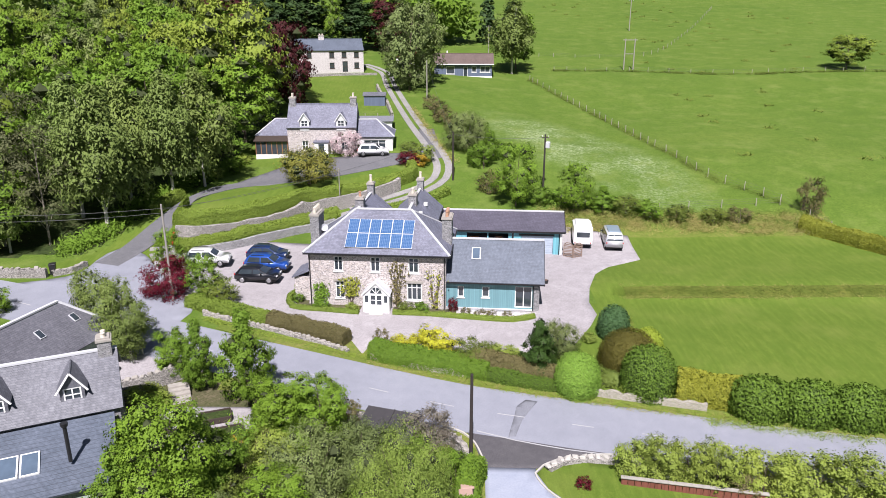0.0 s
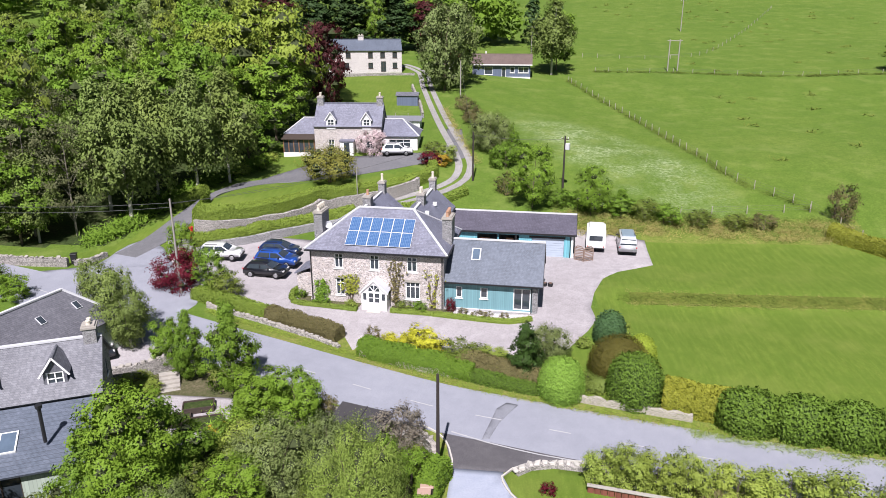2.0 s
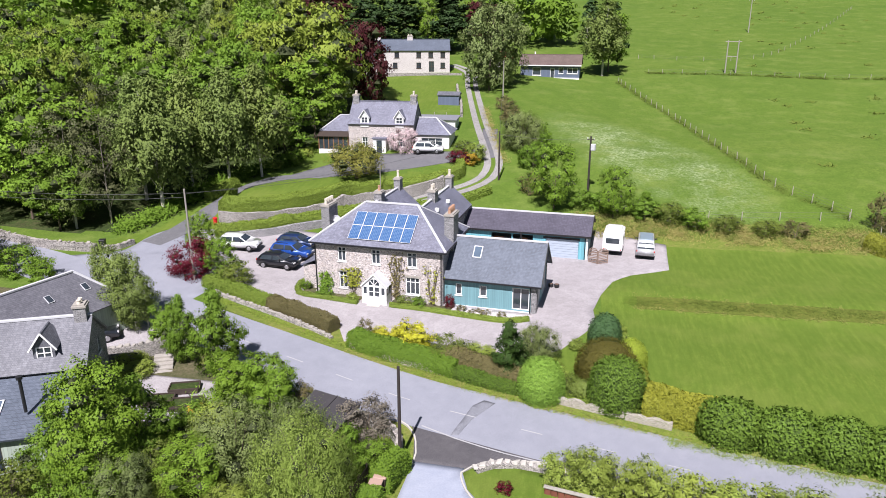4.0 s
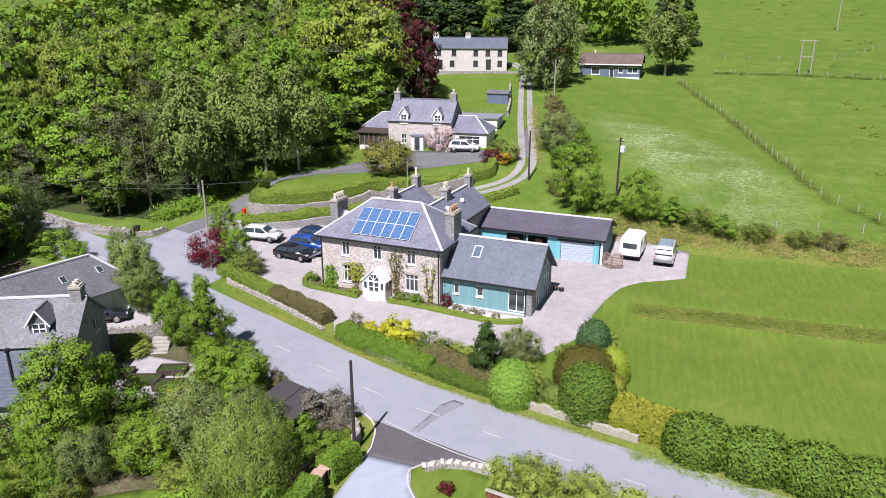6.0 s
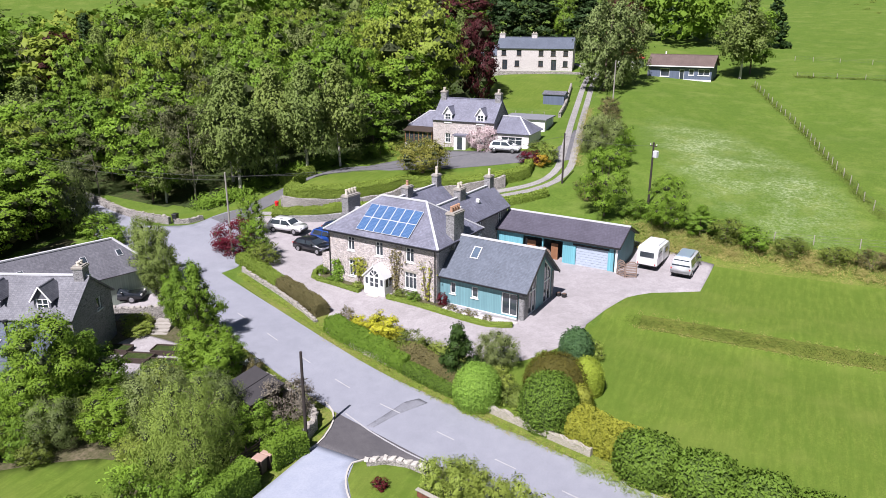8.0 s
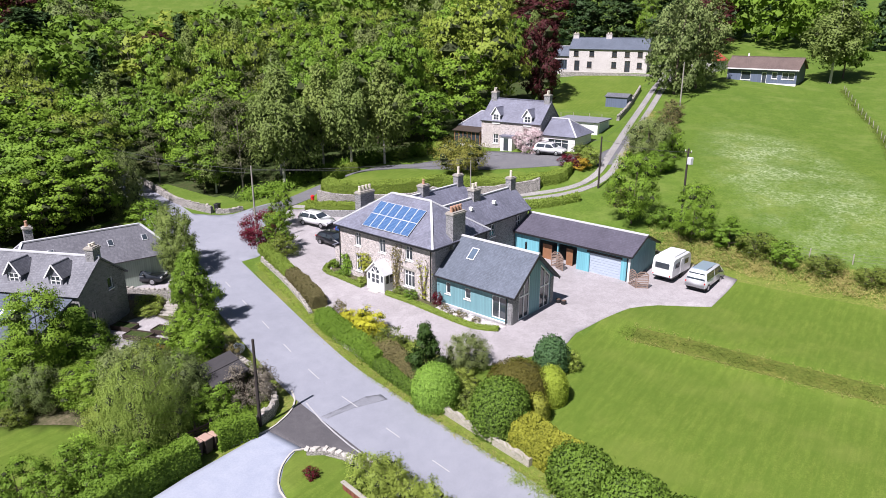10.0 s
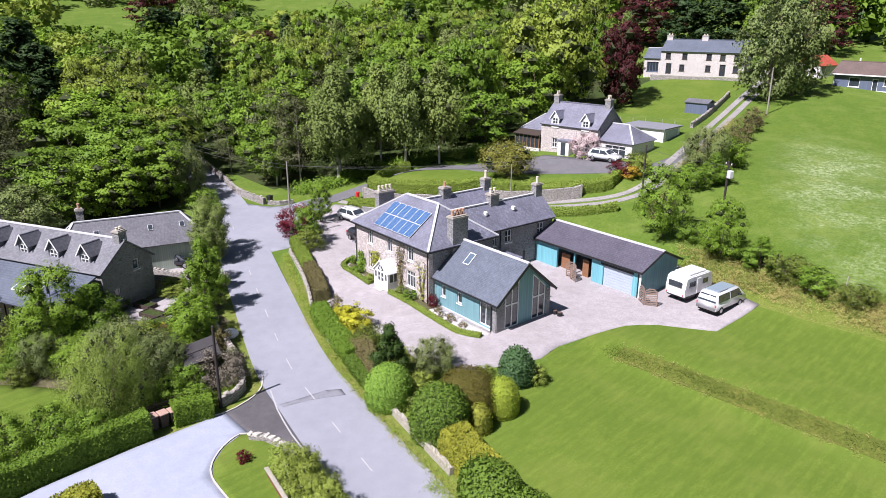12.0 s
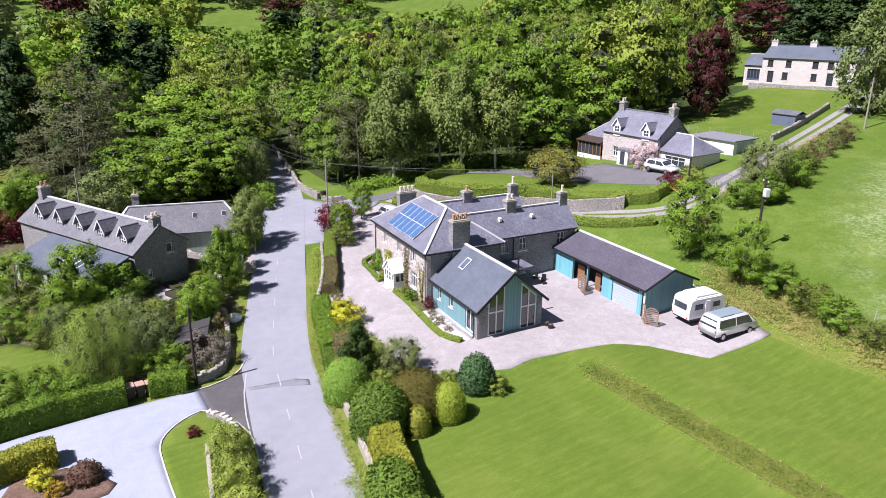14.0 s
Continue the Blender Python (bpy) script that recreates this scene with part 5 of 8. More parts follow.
    gable_roof(b, -8.2, 6.3, -3.2, 3.2, 3.15, 5.65, "slate_dark2", 2.0, 2.4)
    kk = math.atan2(2.5, 3.2)
    for x in (-4.5, 0.5, 3.6):
        m = Matrix.Translation((x, -3.2, 3.15)) @ Matrix.Rotation(kk, 4, "X") @ Matrix.Translation((0, 2.0, 0))
        rl = part("rooflight", boxed(0, 0.5, 0, 0.7, 0, 0.07), M["lead"], b, matrix=m)
        part("pane", boxed(0.04, 0.46, 0.04, 0.66, 0.07, 0.08), M["glass"], rl)
    chimney(b, -5.5, 1.0, 4.5, 6.6, 0.7, 0.7, 1, "pot")


M["roof_brown"] = slate("brown_roof", (0.13, 0.095, 0.085), (0.17, 0.125, 0.11), 0.1)
M["roof_red"] = slate("rusty_roof", (0.4, 0.08, 0.05), (0.45, 0.1, 0.06), 0.0)
M["slate_dark2"] = slate("grey_slate", (0.12, 0.12, 0.14), (0.16, 0.16, 0.18), 0.25)
stone_house()
porch()
annexe()
garage()
cottage()
far_house()
bungalow()
roadside_house()

# ---- plants ----
def fast_mesh(name, faces, normals=None):
    """A mesh of loose faces, given as an array (faces, corners, 3); normals: the way that each leaf spray faces."""
    n, k = len(faces), faces.shape[1]
    me = bpy.data.meshes.new(name)
    me.vertices.add(n * k)
    me.vertices.foreach_set("co", np.asarray(faces, dtype=np.float32).ravel())
    me.loops.add(n * k)
    me.loops.foreach_set("vertex_index", np.arange(n * k, dtype=np.int32))
    me.polygons.add(n)
    me.polygons.foreach_set("loop_start", np.arange(0, n * k, k, dtype=np.int32))
    me.polygons.foreach_set("loop_total", np.full(n, k, dtype=np.int32))
    me.update(calc_edges=True)
    if normals is not None:
        me.polygons.foreach_set("use_smooth", np.ones(n, dtype=bool))
        me.normals_split_custom_set(np.repeat(normals, k, axis=0).astype(np.float32))
    return me


def unit(v):
    return v / (np.linalg.norm(v, axis=1)[:, None] + 1e-9)


def leaf_quads(rng, pos, nrm, size, loose=0.36, droop=0.0, long=1.3):
    """A pointed leaf at each place, turned roughly along nrm, and the soft normal of each."""
    n = len(pos)
    base = unit(nrm)
    nv = unit(nrm + rng.normal(0, loose, (n, 3)))
    a = rng.normal(0, 1, (n, 3))
    a[:, 2] -= droop * 3
    a -= (a * nv).sum(1)[:, None] * nv
    a = unit(a)
    b = np.cross(nv, a)
    s = size * rng.uniform(0.55, 1.4, n)[:, None]
    a, b = a * s * long, b * s * 0.55
    q = np.stack([pos - b - a * 0.45, pos + b - a * 0.45 * rng.uniform(0.4, 1.4, (n, 1)), pos + a * 0.6], axis=1)
    up = unit(base + 0.38 * nv)
    turned = (np.cross(q[:, 1] - q[:, 0], q[:, 2] - q[:, 0]) * up).sum(1) < 0
    q[turned] = q[turned][:, ::-1]
    return q, up


def in_ball(rng, n, hollow=0.64):
    d = rng.normal(0, 1, (n, 3))
    d /= np.linalg.norm(d, axis=1)[:, None]
    return d, d * (hollow + (1 - hollow) * rng.random(n) ** 0.6)[:, None]


OCTA = np.array([[(1, 0, 0), (0, s, 0), (0, 0, t)] if s * t > 0 else [(0, s, 0), (1, 0, 0), (0, 0, t)] for s in (1, -1) for t in (1, -1)] + [[(-1, 0, 0), (0, 0, t), (0, s, 0)] if s * t > 0 else [(-1, 0, 0), (0, s, 0), (0, 0, t)] for s in (1, -1) for t in (1, -1)], dtype=float)


def gap_shade(rng, cs, rs, weep):
    """A dark octahedron in each lobe, painting the shade deep inside a crown."""
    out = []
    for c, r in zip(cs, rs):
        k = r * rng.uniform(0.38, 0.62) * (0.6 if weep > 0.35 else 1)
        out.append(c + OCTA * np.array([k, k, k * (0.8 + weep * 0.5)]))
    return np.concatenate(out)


CROWN = {}


def make_tree(name, seed, height, width, leafmat, bark, lobes=26, leaves=2600, size=0.5, trunk=0.3, base=0.2, shape="round", weep=0.0, r_trunk=0.22, stems=1):
    """A tapered trunk with limbs, and a crown of leaf sprays in uneven lobes."""
    rng = np.random.default_rng(seed)
    t = thing(name, Matrix.Identity(4), "", "")
    bm = bmesh.new()
    tops = []
    for sidx in range(stems):
        lean = rng.normal(0, 0.05 + 0.1 * (stems > 1), 2) * height
        pts, rad = [], []
        off = rng.normal(0, 0.35, 2) * (stems > 1)
        for i in range(6):
            k = i / 5
            pts.append((off[0] + lean[0] * k * k, off[1] + lean[1] * k * k, height * 0.86 * k - 0.3 * (i == 0)))
            rad.append(r_trunk * (1 - 0.88 * k))
        tube(bm, pts, rad, 7)
        tops.append(pts)
    cs, rs = [], []
    lobes = int(lobes * (0.6 if height > 8 else 0.72))
    for i in range(lobes):
        k = (i + 0.5) / lobes
        z = base + (1 - base) * k
        if shape == "round":
            prof = math.sqrt(max(0.02, 1 - ((z - (0.5 + base / 2)) / (0.56 - base / 2)) ** 2))
        elif shape == "cone":
            prof = (1 - z) * 1.15 + 0.05
        else:
            prof = (math.sin(min(1, (z - base) / (1 - base) * 1.15 + 0.12) * math.pi)) ** 0.7 * 0.95 + 0.06
        ang = i * 2.39996 + rng.normal(0, 0.4)
        rr = width / 2 * prof * (0.4 + 0.6 * rng.random() ** 0.5)
        c = np.array([math.cos(ang) * rr, math.sin(ang) * rr, height * z * 0.93])
        cs.append(c)
        rs.append(width * ((0.12 if height > 8 else 0.1) + 0.11 * rng.random()) * (0.75 + 0.3 * prof))
        if i % 2 == 0:
            st = tops[i % stems]
            zz = max(0.12, z - 0.16) * height
            kk = min(zz / (height * 0.86), 0.95) * 5
            j = int(kk)
            a = Vector(st[j]).lerp(Vector(st[min(j + 1, 5)]), kk - j)
            mid = a.lerp(Vector(c), 0.55) + Vector((0, 0, 0.05 * height))
            tube(bm, [a, mid, Vector(c)], [r_trunk * 0.38 * (1.1 - z), r_trunk * 0.24 * (1.1 - z), 0.02], 5, False)
    part("trunk", bm, M[bark], t)
    leaves = int(leaves * (1.35 if height > 8 else 1.2 if height > 4.5 else 1.0))
    share = np.array(rs) ** 2
    share /= share.sum()
    pos, nrm = [], []
    flat = np.array([1.05, 1.05, 0.78 + weep * 0.55])
    for c, r, s in zip(cs, rs, share):
        n = max(24, int(leaves * s))
        # each lobe is a cluster of smaller sprays, the upper ones fuller
        m = max(5, int(n / 34))
        d, p = in_ball(rng, m, 0.7)
        if height > 8:
            d[:, 2] = np.where(d[:, 2] < -0.35, -0.5 * d[:, 2], d[:, 2])
        p = unit(d) * np.linalg.norm(p, axis=1)[:, None]
        w = rng.integers(0, m, n)
        e = rng.normal(0, 1, (n, 3))
        e = unit(e) * (rng.random(n) ** 0.5)[:, None]
        k = 1.25 / math.sqrt(m) + (0.12 if height > 8 else 0.24)
        o = (p[w] + e * k * rng.uniform(0.7, 1.3, m)[w][:, None] * np.array([1, 1, 0.7 if height > 8 else 0.95])) * r * flat
        o[:, 2] -= weep * np.abs(rng.normal(0, 1, n)) * 0.77 * r
        pos.append(c + o)
        out = (c - np.array([0, 0, height * 0.5])) / (width * 0.5)
        nrm.append(0.75 * unit(p)[w] + 0.55 * e + 0.4 * out + np.array([0, 0, 0.3]))
    q, up = leaf_quads(rng, np.concatenate(pos), np.concatenate(nrm), size * (1.0 if height > 8 else 0.92 if height > 4.5 else 1.0), 0.7 if height > 8 else 0.42, droop=weep, long=1.05 + weep * 0.8)
    bare = leafmat in ("bare", "heath", "straw")
    CROWN[seed] = (q, up, leafmat)
    if bare:
        held("crown", fast_mesh("crown", q, up), LEAF[leafmat], t)
        return t
    # opaque dark octahedra added in each lobe, for the shade in its gaps
    shade_faces = gap_shade(rng, cs, [r * (1.15 if height > 8 else 0.95 if height > 4 else 0.7) for r in rs], weep)
    flatn = unit(np.cross(shade_faces[:, 1] - shade_faces[:, 0], shade_faces[:, 2] - shade_faces[:, 0]))
    me = fast_mesh("crown", np.concatenate([q, shade_faces]), np.concatenate([up, flatn]))
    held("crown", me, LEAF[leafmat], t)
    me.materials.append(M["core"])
    me.polygons.foreach_set("material_index", np.repeat([0, 1], [len(q), len(shade_faces)]).astype(np.int32))
    return t


PROTO = {}


def plant(kind, x, y, h=None, w=None, label="", category="tree", rz=None, sink=0.0, group=""):
    """Sets a copy of a plant on the ground; h and w: its height and width."""
    proto, ph, pw = PROTO[kind]
    rz = random.uniform(0, 360) if rz is None else rz
    h = h or ph
    w = w or pw * h / ph
    ob = copy_thing(proto, pose(x, y, ground_z(x, y) - sink, 0, 0, rz))
    ob.scale = (w / pw, w / pw, h / ph)
    return tagged(ob, label or PLANT_LABEL[kind], category, group)


def proto(kind, h, w, label, **kw):
    t = make_tree(kw.pop("name", "tree"), kw.pop("seed"), h, w, **kw)
    for key in list(t.keys()):
        del t[key]
    PROTO[kind] = (t, h, w)
    PLANT_LABEL[kind] = label


PLANT_LABEL = {}
# the models of each kind stand in the wood, far from the road, as trees of it
SPECS = [
    ("ash1", 15, 10, "tall leafy green ash tree", dict(seed=1, leafmat="ash", bark="bark", lobes=51, leaves=4651, size=0.348)),
    ("ash2", 14, 10.5, "broad green woodland tree", dict(seed=2, leafmat="ash", bark="bark", lobes=45, leaves=4377, size=0.380)),
    ("fresh1", 14, 10, "bright fresh green woodland tree", dict(seed=3, leafmat="fresh", bark="bark", lobes=48, leaves=4651, size=0.348)),
    ("oak1", 14, 11, "yellow-green spring oak tree", dict(seed=4, leafmat="oak", bark="bark", lobes=54, leaves=4924, size=0.348)),
    ("birch1", 16, 7, "tall weeping birch with pale trunk", dict(seed=5, leafmat="birch", bark="birch_bark", lobes=54, leaves=7113, size=0.202, weep=0.9, base=0.26, r_trunk=0.2, shape="tall")),
    ("birch2", 16, 6.5, "slender weeping birch with pale trunk", dict(seed=6, leafmat="birch", bark="birch_bark", lobes=48, leaves=6292, size=0.202, weep=1.0, base=0.3, r_trunk=0.17, shape="tall")),
    ("fir1", 18, 6.5, "tall dark green conifer tree", dict(seed=7, leafmat="fir", bark="bark", lobes=60, leaves=4651, size=0.317, weep=0.4, base=0.08, shape="cone")),
    ("copper1", 13, 9.5, "dark copper beech tree", dict(seed=8, leafmat="copper", bark="bark", lobes=51, leaves=4651, size=0.317, base=0.08)),
    ("bare1", 14, 7, "sparse grey-brown tree not yet in leaf", dict(seed=9, leafmat="bare", bark="grey_bark", lobes=39, leaves=3283, size=0.178, base=0.2, r_trunk=0.16)),
    ("grey1", 13, 8, "soft grey-green willow tree", dict(seed=10, leafmat="grey", bark="bark", lobes=45, leaves=4924, size=0.253, weep=0.4, base=0.1)),
    # garden trees with small leaves, close to the camera
    ("ngreen", 7, 5, "leafy bright green garden tree", dict(seed=11, leafmat="fresh", bark="bark", lobes=51, leaves=14364, size=0.138, base=0.12, r_trunk=0.12, stems=2)),
    ("ngreen2", 7, 4.4, "upright leafy green garden tree", dict(seed=12, leafmat="ash", bark="bark", lobes=48, leaves=13338, size=0.133, base=0.1, r_trunk=0.11, shape="tall")),
    ("ngrey", 5.5, 6, "soft grey-green willow bush", dict(seed=13, leafmat="grey", bark="bark", lobes=51, leaves=17442, size=0.106, base=0.04, r_trunk=0.09, weep=0.3, stems=3)),
    ("nbirch", 7, 4, "young multi-stemmed birch with white stems", dict(seed=14, leafmat="birch", bark="birch_bark", lobes=45, leaves=12312, size=0.106, base=0.2, r_trunk=0.07, weep=0.4, stems=4)),
    ("nwillow", 5.5, 6, "soft olive-green willow tree", dict(seed=26, leafmat="willow", bark="bark", lobes=64, leaves=40000, size=0.06, base=0.04, r_trunk=0.12, weep=0.5, stems=3)),
    ("nacer", 5.0, 7.0, "broad olive-brown spreading garden tree", dict(seed=28, leafmat="acer", bark="bark", lobes=60, leaves=9000, size=0.16, base=0.22, r_trunk=0.14, stems=2)),
    ("nheath", 2.6, 3.2, "grey-brown feathery garden shrub", dict(seed=27, leafmat="heath", bark="bark", lobes=34, leaves=7020, size=0.078, base=0.0, r_trunk=0.05, stems=3, name="shrub")),
    ("nmaroon", 3.6, 5, "dark red spreading maple", dict(seed=15, leafmat="maroon", bark="bark", lobes=39, leaves=8721, size=0.117, base=0.04, r_trunk=0.08)),
    ("nopen", 7, 5, "open airy young green tree", dict(seed=16, leafmat="fresh", bark="bark", lobes=45, leaves=10773, size=0.127, base=0.16, r_trunk=0.1)),
    ("nbush", 2.6, 3.2, "leafy green garden shrub", dict(seed=17, leafmat="ash", bark="bark", lobes=33, leaves=5200, size=0.101, base=0.02, r_trunk=0.05, stems=3, name="shrub")),
    ("nbush2", 2.6, 3.2, "dull green twiggy shrub", dict(seed=18, leafmat="tweed", bark="bark", lobes=33, leaves=5000, size=0.095, base=0.02, r_trunk=0.05, stems=3, name="shrub")),
    ("nfresh", 3.0, 4, "bright shrub in young leaf", dict(seed=19, leafmat="spring", bark="bark", lobes=39, leaves=8200, size=0.108, base=0.02, r_trunk=0.05, stems=3, name="shrub")),
    ("ngold", 2.0, 2.6, "bright golden yellow shrub", dict(seed=20, leafmat="gold", bark="bark", lobes=30, leaves=5643, size=0.095, base=0.0, r_trunk=0.04, name="shrub")),
    ("nyew", 4.2, 2.8, "dark green upright yew", dict(seed=21, leafmat="yew", bark="bark", lobes=51, leaves=11286, size=0.106, base=0.0, r_trunk=0.08, name="yew", shape="tall")),
    ("nbrown", 2.0, 2.6, "brown bare-stemmed twiggy shrub", dict(seed=22, leafmat="beech", bark="bark", lobes=30, leaves=3300, size=0.080, base=0.0, r_trunk=0.04, stems=3, name="shrub")),
    ("norange", 1.4, 1.6, "small orange-leaved garden shrub", dict(seed=23, leafmat="orange", bark="bark", lobes=24, leaves=3078, size=0.085, base=0.0, r_trunk=0.03, name="shrub")),
    ("nstraw", 1.1, 1.5, "tuft of dry straw grass", dict(seed=24, leafmat="straw", bark="bark", lobes=18, leaves=1795, size=0.117, base=0.0, r_trunk=0.02, name="grass_tuft", weep=0.3)),
    ("npink", 2.6, 3.6, "pale pink flowering shrub", dict(seed=25, leafmat="pink", bark="bark", lobes=27, leaves=4617, size=0.106, base=0.0, r_trunk=0.05, name="shrub")),
]
spot = 0
for kind, h, w, label, kw in SPECS:
    proto(kind, h, w, label, **kw)
    ob = PROTO[kind][0]
    # the first of each kind has its own place in the woods or by the garden hedge
    spot += 1
    px, py = (-70 - spot * 6.5, 96 + (spot * 37) % 40) if h > 10 else (-44.5 - 1.9 * (spot % 9), 31 - 2.6 * (spot // 9))
    ob.matrix_basis = pose(px, py, ground_z(px, py), 0, 0, spot * 50)
    tagged(ob, label, "tree" if h > 3.2 else "shrub")

NARROW = [
    ("birch1", -36.7, 73.7, 16.5, 8.3), ("birch1", -32.6, 82.6, 15.5, 7.2), ("birch2", -30.2, 87.0, 15, 7), ("birch2", -37.5, 82, 15, 7), ("birch1", -41, 77, 16, 7.5),
    ("bare1", -41.5, 70.5, 13, 6), ("bare1", -46, 70, 14, 6), ("bare1", -48, 80, 14, 7), ("fresh1", -30.5, 108, 13, 10), ("oak1", -34, 118, 20, 14), ("ash2", -31.5, 98, 9, 8),
    ("ash1", -40, 97, 15, 10), ("ash2", -46, 88, 15, 10), ("fresh1", -43, 106, 15, 10), ("ash1", -52, 77, 13, 9), ("copper1", -27.0, 127.5, 14.5, 7.2), ("copper1", -29.5, 133, 14, 6),
    ("copper1", -59, 192, 15, 19), ("fir1", -33, 180, 18, 14), ("fir1", -41, 178, 19, 13), ("fir1", -23, 184, 16, 14), ("copper1", -14, 186, 12, 11), ("oak1", -46, 128, 16, 12), ("ash2", -52, 140, 17, 12),
    ("grey1", -6.6, 141.0, 17.5, 9), ("grey1", -4.6, 147, 16, 9), ("bare1", -8, 150, 15, 8), ("birch2", 15.6, 163.5, 16.5, 10), ("ash2", 17, 169, 13, 8),
    ("fresh1", -47.5, 52.5, 9, 7), ("ash1", -53, 56, 10, 7), ("oak1", -58, 58.5, 11, 8), ("fresh1", -64, 61, 12, 8), ("ash2", -71, 61.5, 12, 8), ("ash1", -79, 62, 12, 9), ("fresh1", -46.5, 46.5, 8, 7), ("ash2", -51, 48, 9, 8), ("ash1", -58, 51.5, 11, 8), ("fresh1", -66, 54.5, 12, 9), ("oak1", -75, 54, 13, 9), ("ash1", -46, 67.6, 9, 6), ("fresh1", -51.5, 70, 11, 7), ("ash2", -58, 71.5, 12, 8), ("ash1", -66, 72.5, 12, 8), ("birch1", -44.5, 68.4, 10, 5), ("birch2", -76, 73, 13, 8), ("bare1", -55, 66.8, 8, 5), ("fresh1", -48, 42, 8, 7), ("ash1", -54, 42, 9, 8), ("grey1", -46.5, 36.5, 7, 6),
    ("oak1", 92, 164.6, 7.6, 8.6), ("ash1", -56, 52, 11, 9), ("fresh1", -52, 50, 9, 8),
    ("fir1", -78, 29.5, 22, 8.5), ("fir1", -86, 24, 18, 8), ("bare1", -72, 37.5, 17, 12), ("bare1", -77, 41, 15, 11), ("bare1", -69, 32, 9, 7), ("bare1", -61, 35.5, 13, 10), ("bare1", -54, 33, 9, 7), ("fresh1", -68, 52, 13, 11), ("ash1", -62, 47, 12, 10), ("oak1", -72, 58, 14, 11),
    ("fir1", -103, 46, 23, 13), ("fir1", -110, 54, 22, 13), ("fir1", -99, 54, 18, 11), ("fir1", -176, 108, 19, 17), ("fir1", -182, 116, 17, 15), ("copper1", -228, 129, 19, 18), ("grey1", -180, 124, 20, 14), ("bare1", -174, 128, 16, 12),
]
for k, x, y, h, w in NARROW:
    plant(k, x, y, h, w)


def off_road(x, y, r=4.6):
    return all((x - p.x) ** 2 + (y - p.y) ** 2 > r * r for p in road_line if abs(p.x - x) < r)


def scatter(poly, gap, kinds, seed, hmin, hmax, skip=()):
    rng = random.Random(seed)
    xs, ys = [p[0] for p in poly], [p[1] for p in poly]
    x = min(xs)
    while x < max(xs):
        y = min(ys)
        while y < max(ys):
            px, py = x + rng.uniform(-0.4, 0.4) * gap, y + rng.uniform(-0.4, 0.4) * gap
            if inside(poly, px, py) and off_road(px, py) and all((px - a) ** 2 + (py - b) ** 2 > r * r for a, b, r in skip):
                h = rng.uniform(hmin, hmax)
                plant(rng.choice(kinds), px, py, h, h * rng.uniform(0.4, 0.56), rz=rng.uniform(0, 360), group="trees of the wood")
            y += gap
        x += gap


placed = [(x, y, 4.0) for k, x, y, h, w in NARROW]
scatter([(-38, 70), (-37, 95), (-34, 112), (-37, 150), (-80, 176), (-112, 150), (-108, 100), (-64, 76), (-52, 69)], 9.6, ["ash1", "ash2", "fresh1", "oak1", "birch1", "birch2", "oak1", "fresh1", "grey1"], 3, 11, 17, placed)
scatter([(-47, 52), (-60, 56), (-112, 84), (-112, -4), (-60, 2), (-48, 22)], 10.8, ["ash1", "oak1", "fresh1", "oak1", "fir1", "ash2", "bare1", "fresh1"], 4, 9, 15, placed + [(-62, 34, 9), (-55, 33, 8), (-68, 36, 8), (-50, 32, 6)])
scatter([(-30, 178), (-8, 180), (-8, 192), (-30, 190)], 11, ["fir1", "ash1", "copper1"], 6, 11, 15, placed + [(-55, 192, 11)])


def far_woods(poly, gap, seeds, seed, hmin, hmax, keep, holes=()):
    """Woods on the far slopes: thinned crowns with larger sprays, joined by colour."""
    rng = random.Random(seed)
    nrng = np.random.default_rng(seed)
    sets = {}
    xs, ys = [p[0] for p in poly], [p[1] for p in poly]
    for x in np.arange(min(xs), max(xs), gap):
        for y in np.arange(min(ys), max(ys), gap):
            px, py = x + rng.uniform(-0.45, 0.45) * gap, y + rng.uniform(-0.45, 0.45) * gap
            if not inside(poly, px, py) or any(inside(h, px, py) for h in holes) or not off_road(px, py):
                continue
            sd = rng.choice(seeds)
            q, up, mat = CROWN[sd]
            h0 = q[:, :, 2].max()
            h = rng.uniform(hmin, hmax)
            k = nrng.choice(len(q), keep, replace=False)
            p = q[k]
            c = p.mean(axis=1, keepdims=True)
            p = c + (p - c) * math.sqrt(len(q) / keep) * 0.95
            a = rng.uniform(0, 6.3)
            r = np.array([[math.cos(a), -math.sin(a), 0], [math.sin(a), math.cos(a), 0], [0, 0, 1]])
            w = rng.uniform(1.0, 1.3)
            p = p @ r.T * (h / h0) * np.array([w, w, 1]) + np.array([px, py, ground_z(px, py) - 0.08 * h])
            sets.setdefault(mat, []).append((p, up[k] @ r.T))
    for mat, ps in sets.items():
        ob = held("far_woods", fast_mesh("far_woods", *(np.concatenate(k) for k in zip(*ps))), LEAF[mat])
        tagged(ob, "distant mixed woods on the hillside", "woods", kind="stuff")


MEADOW = [(-186, 86), (-184, 116), (-225, 128), (-262, 142), (-300, 150), (-312, 112), (-240, 93)]
GLADE = [(-160, 142), (-163, 186), (-205, 222), (-262, 250), (-300, 240), (-236, 176), (-200, 148)]
far_woods([(-112, 100), (-115, 150), (-150, 200), (-230, 230), (-230, 40), (-172, 40), (-170, 92)], 11, [1, 2, 3, 4, 7, 9, 10], 5, 12, 17, 900, [MEADOW, GLADE])
far_woods([(-112, 84), (-170, 90), (-172, 40), (-170, -20), (-112, -4)], 11, [1, 2, 3, 4, 7, 9, 10], 15, 11, 16, 1300)
far_woods([(-230, 240), (-520, 330), (-560, 40), (-230, -40)], 19, [1, 2, 4, 7, 8, 10, 3], 7, 14, 22, 600, [MEADOW, GLADE])
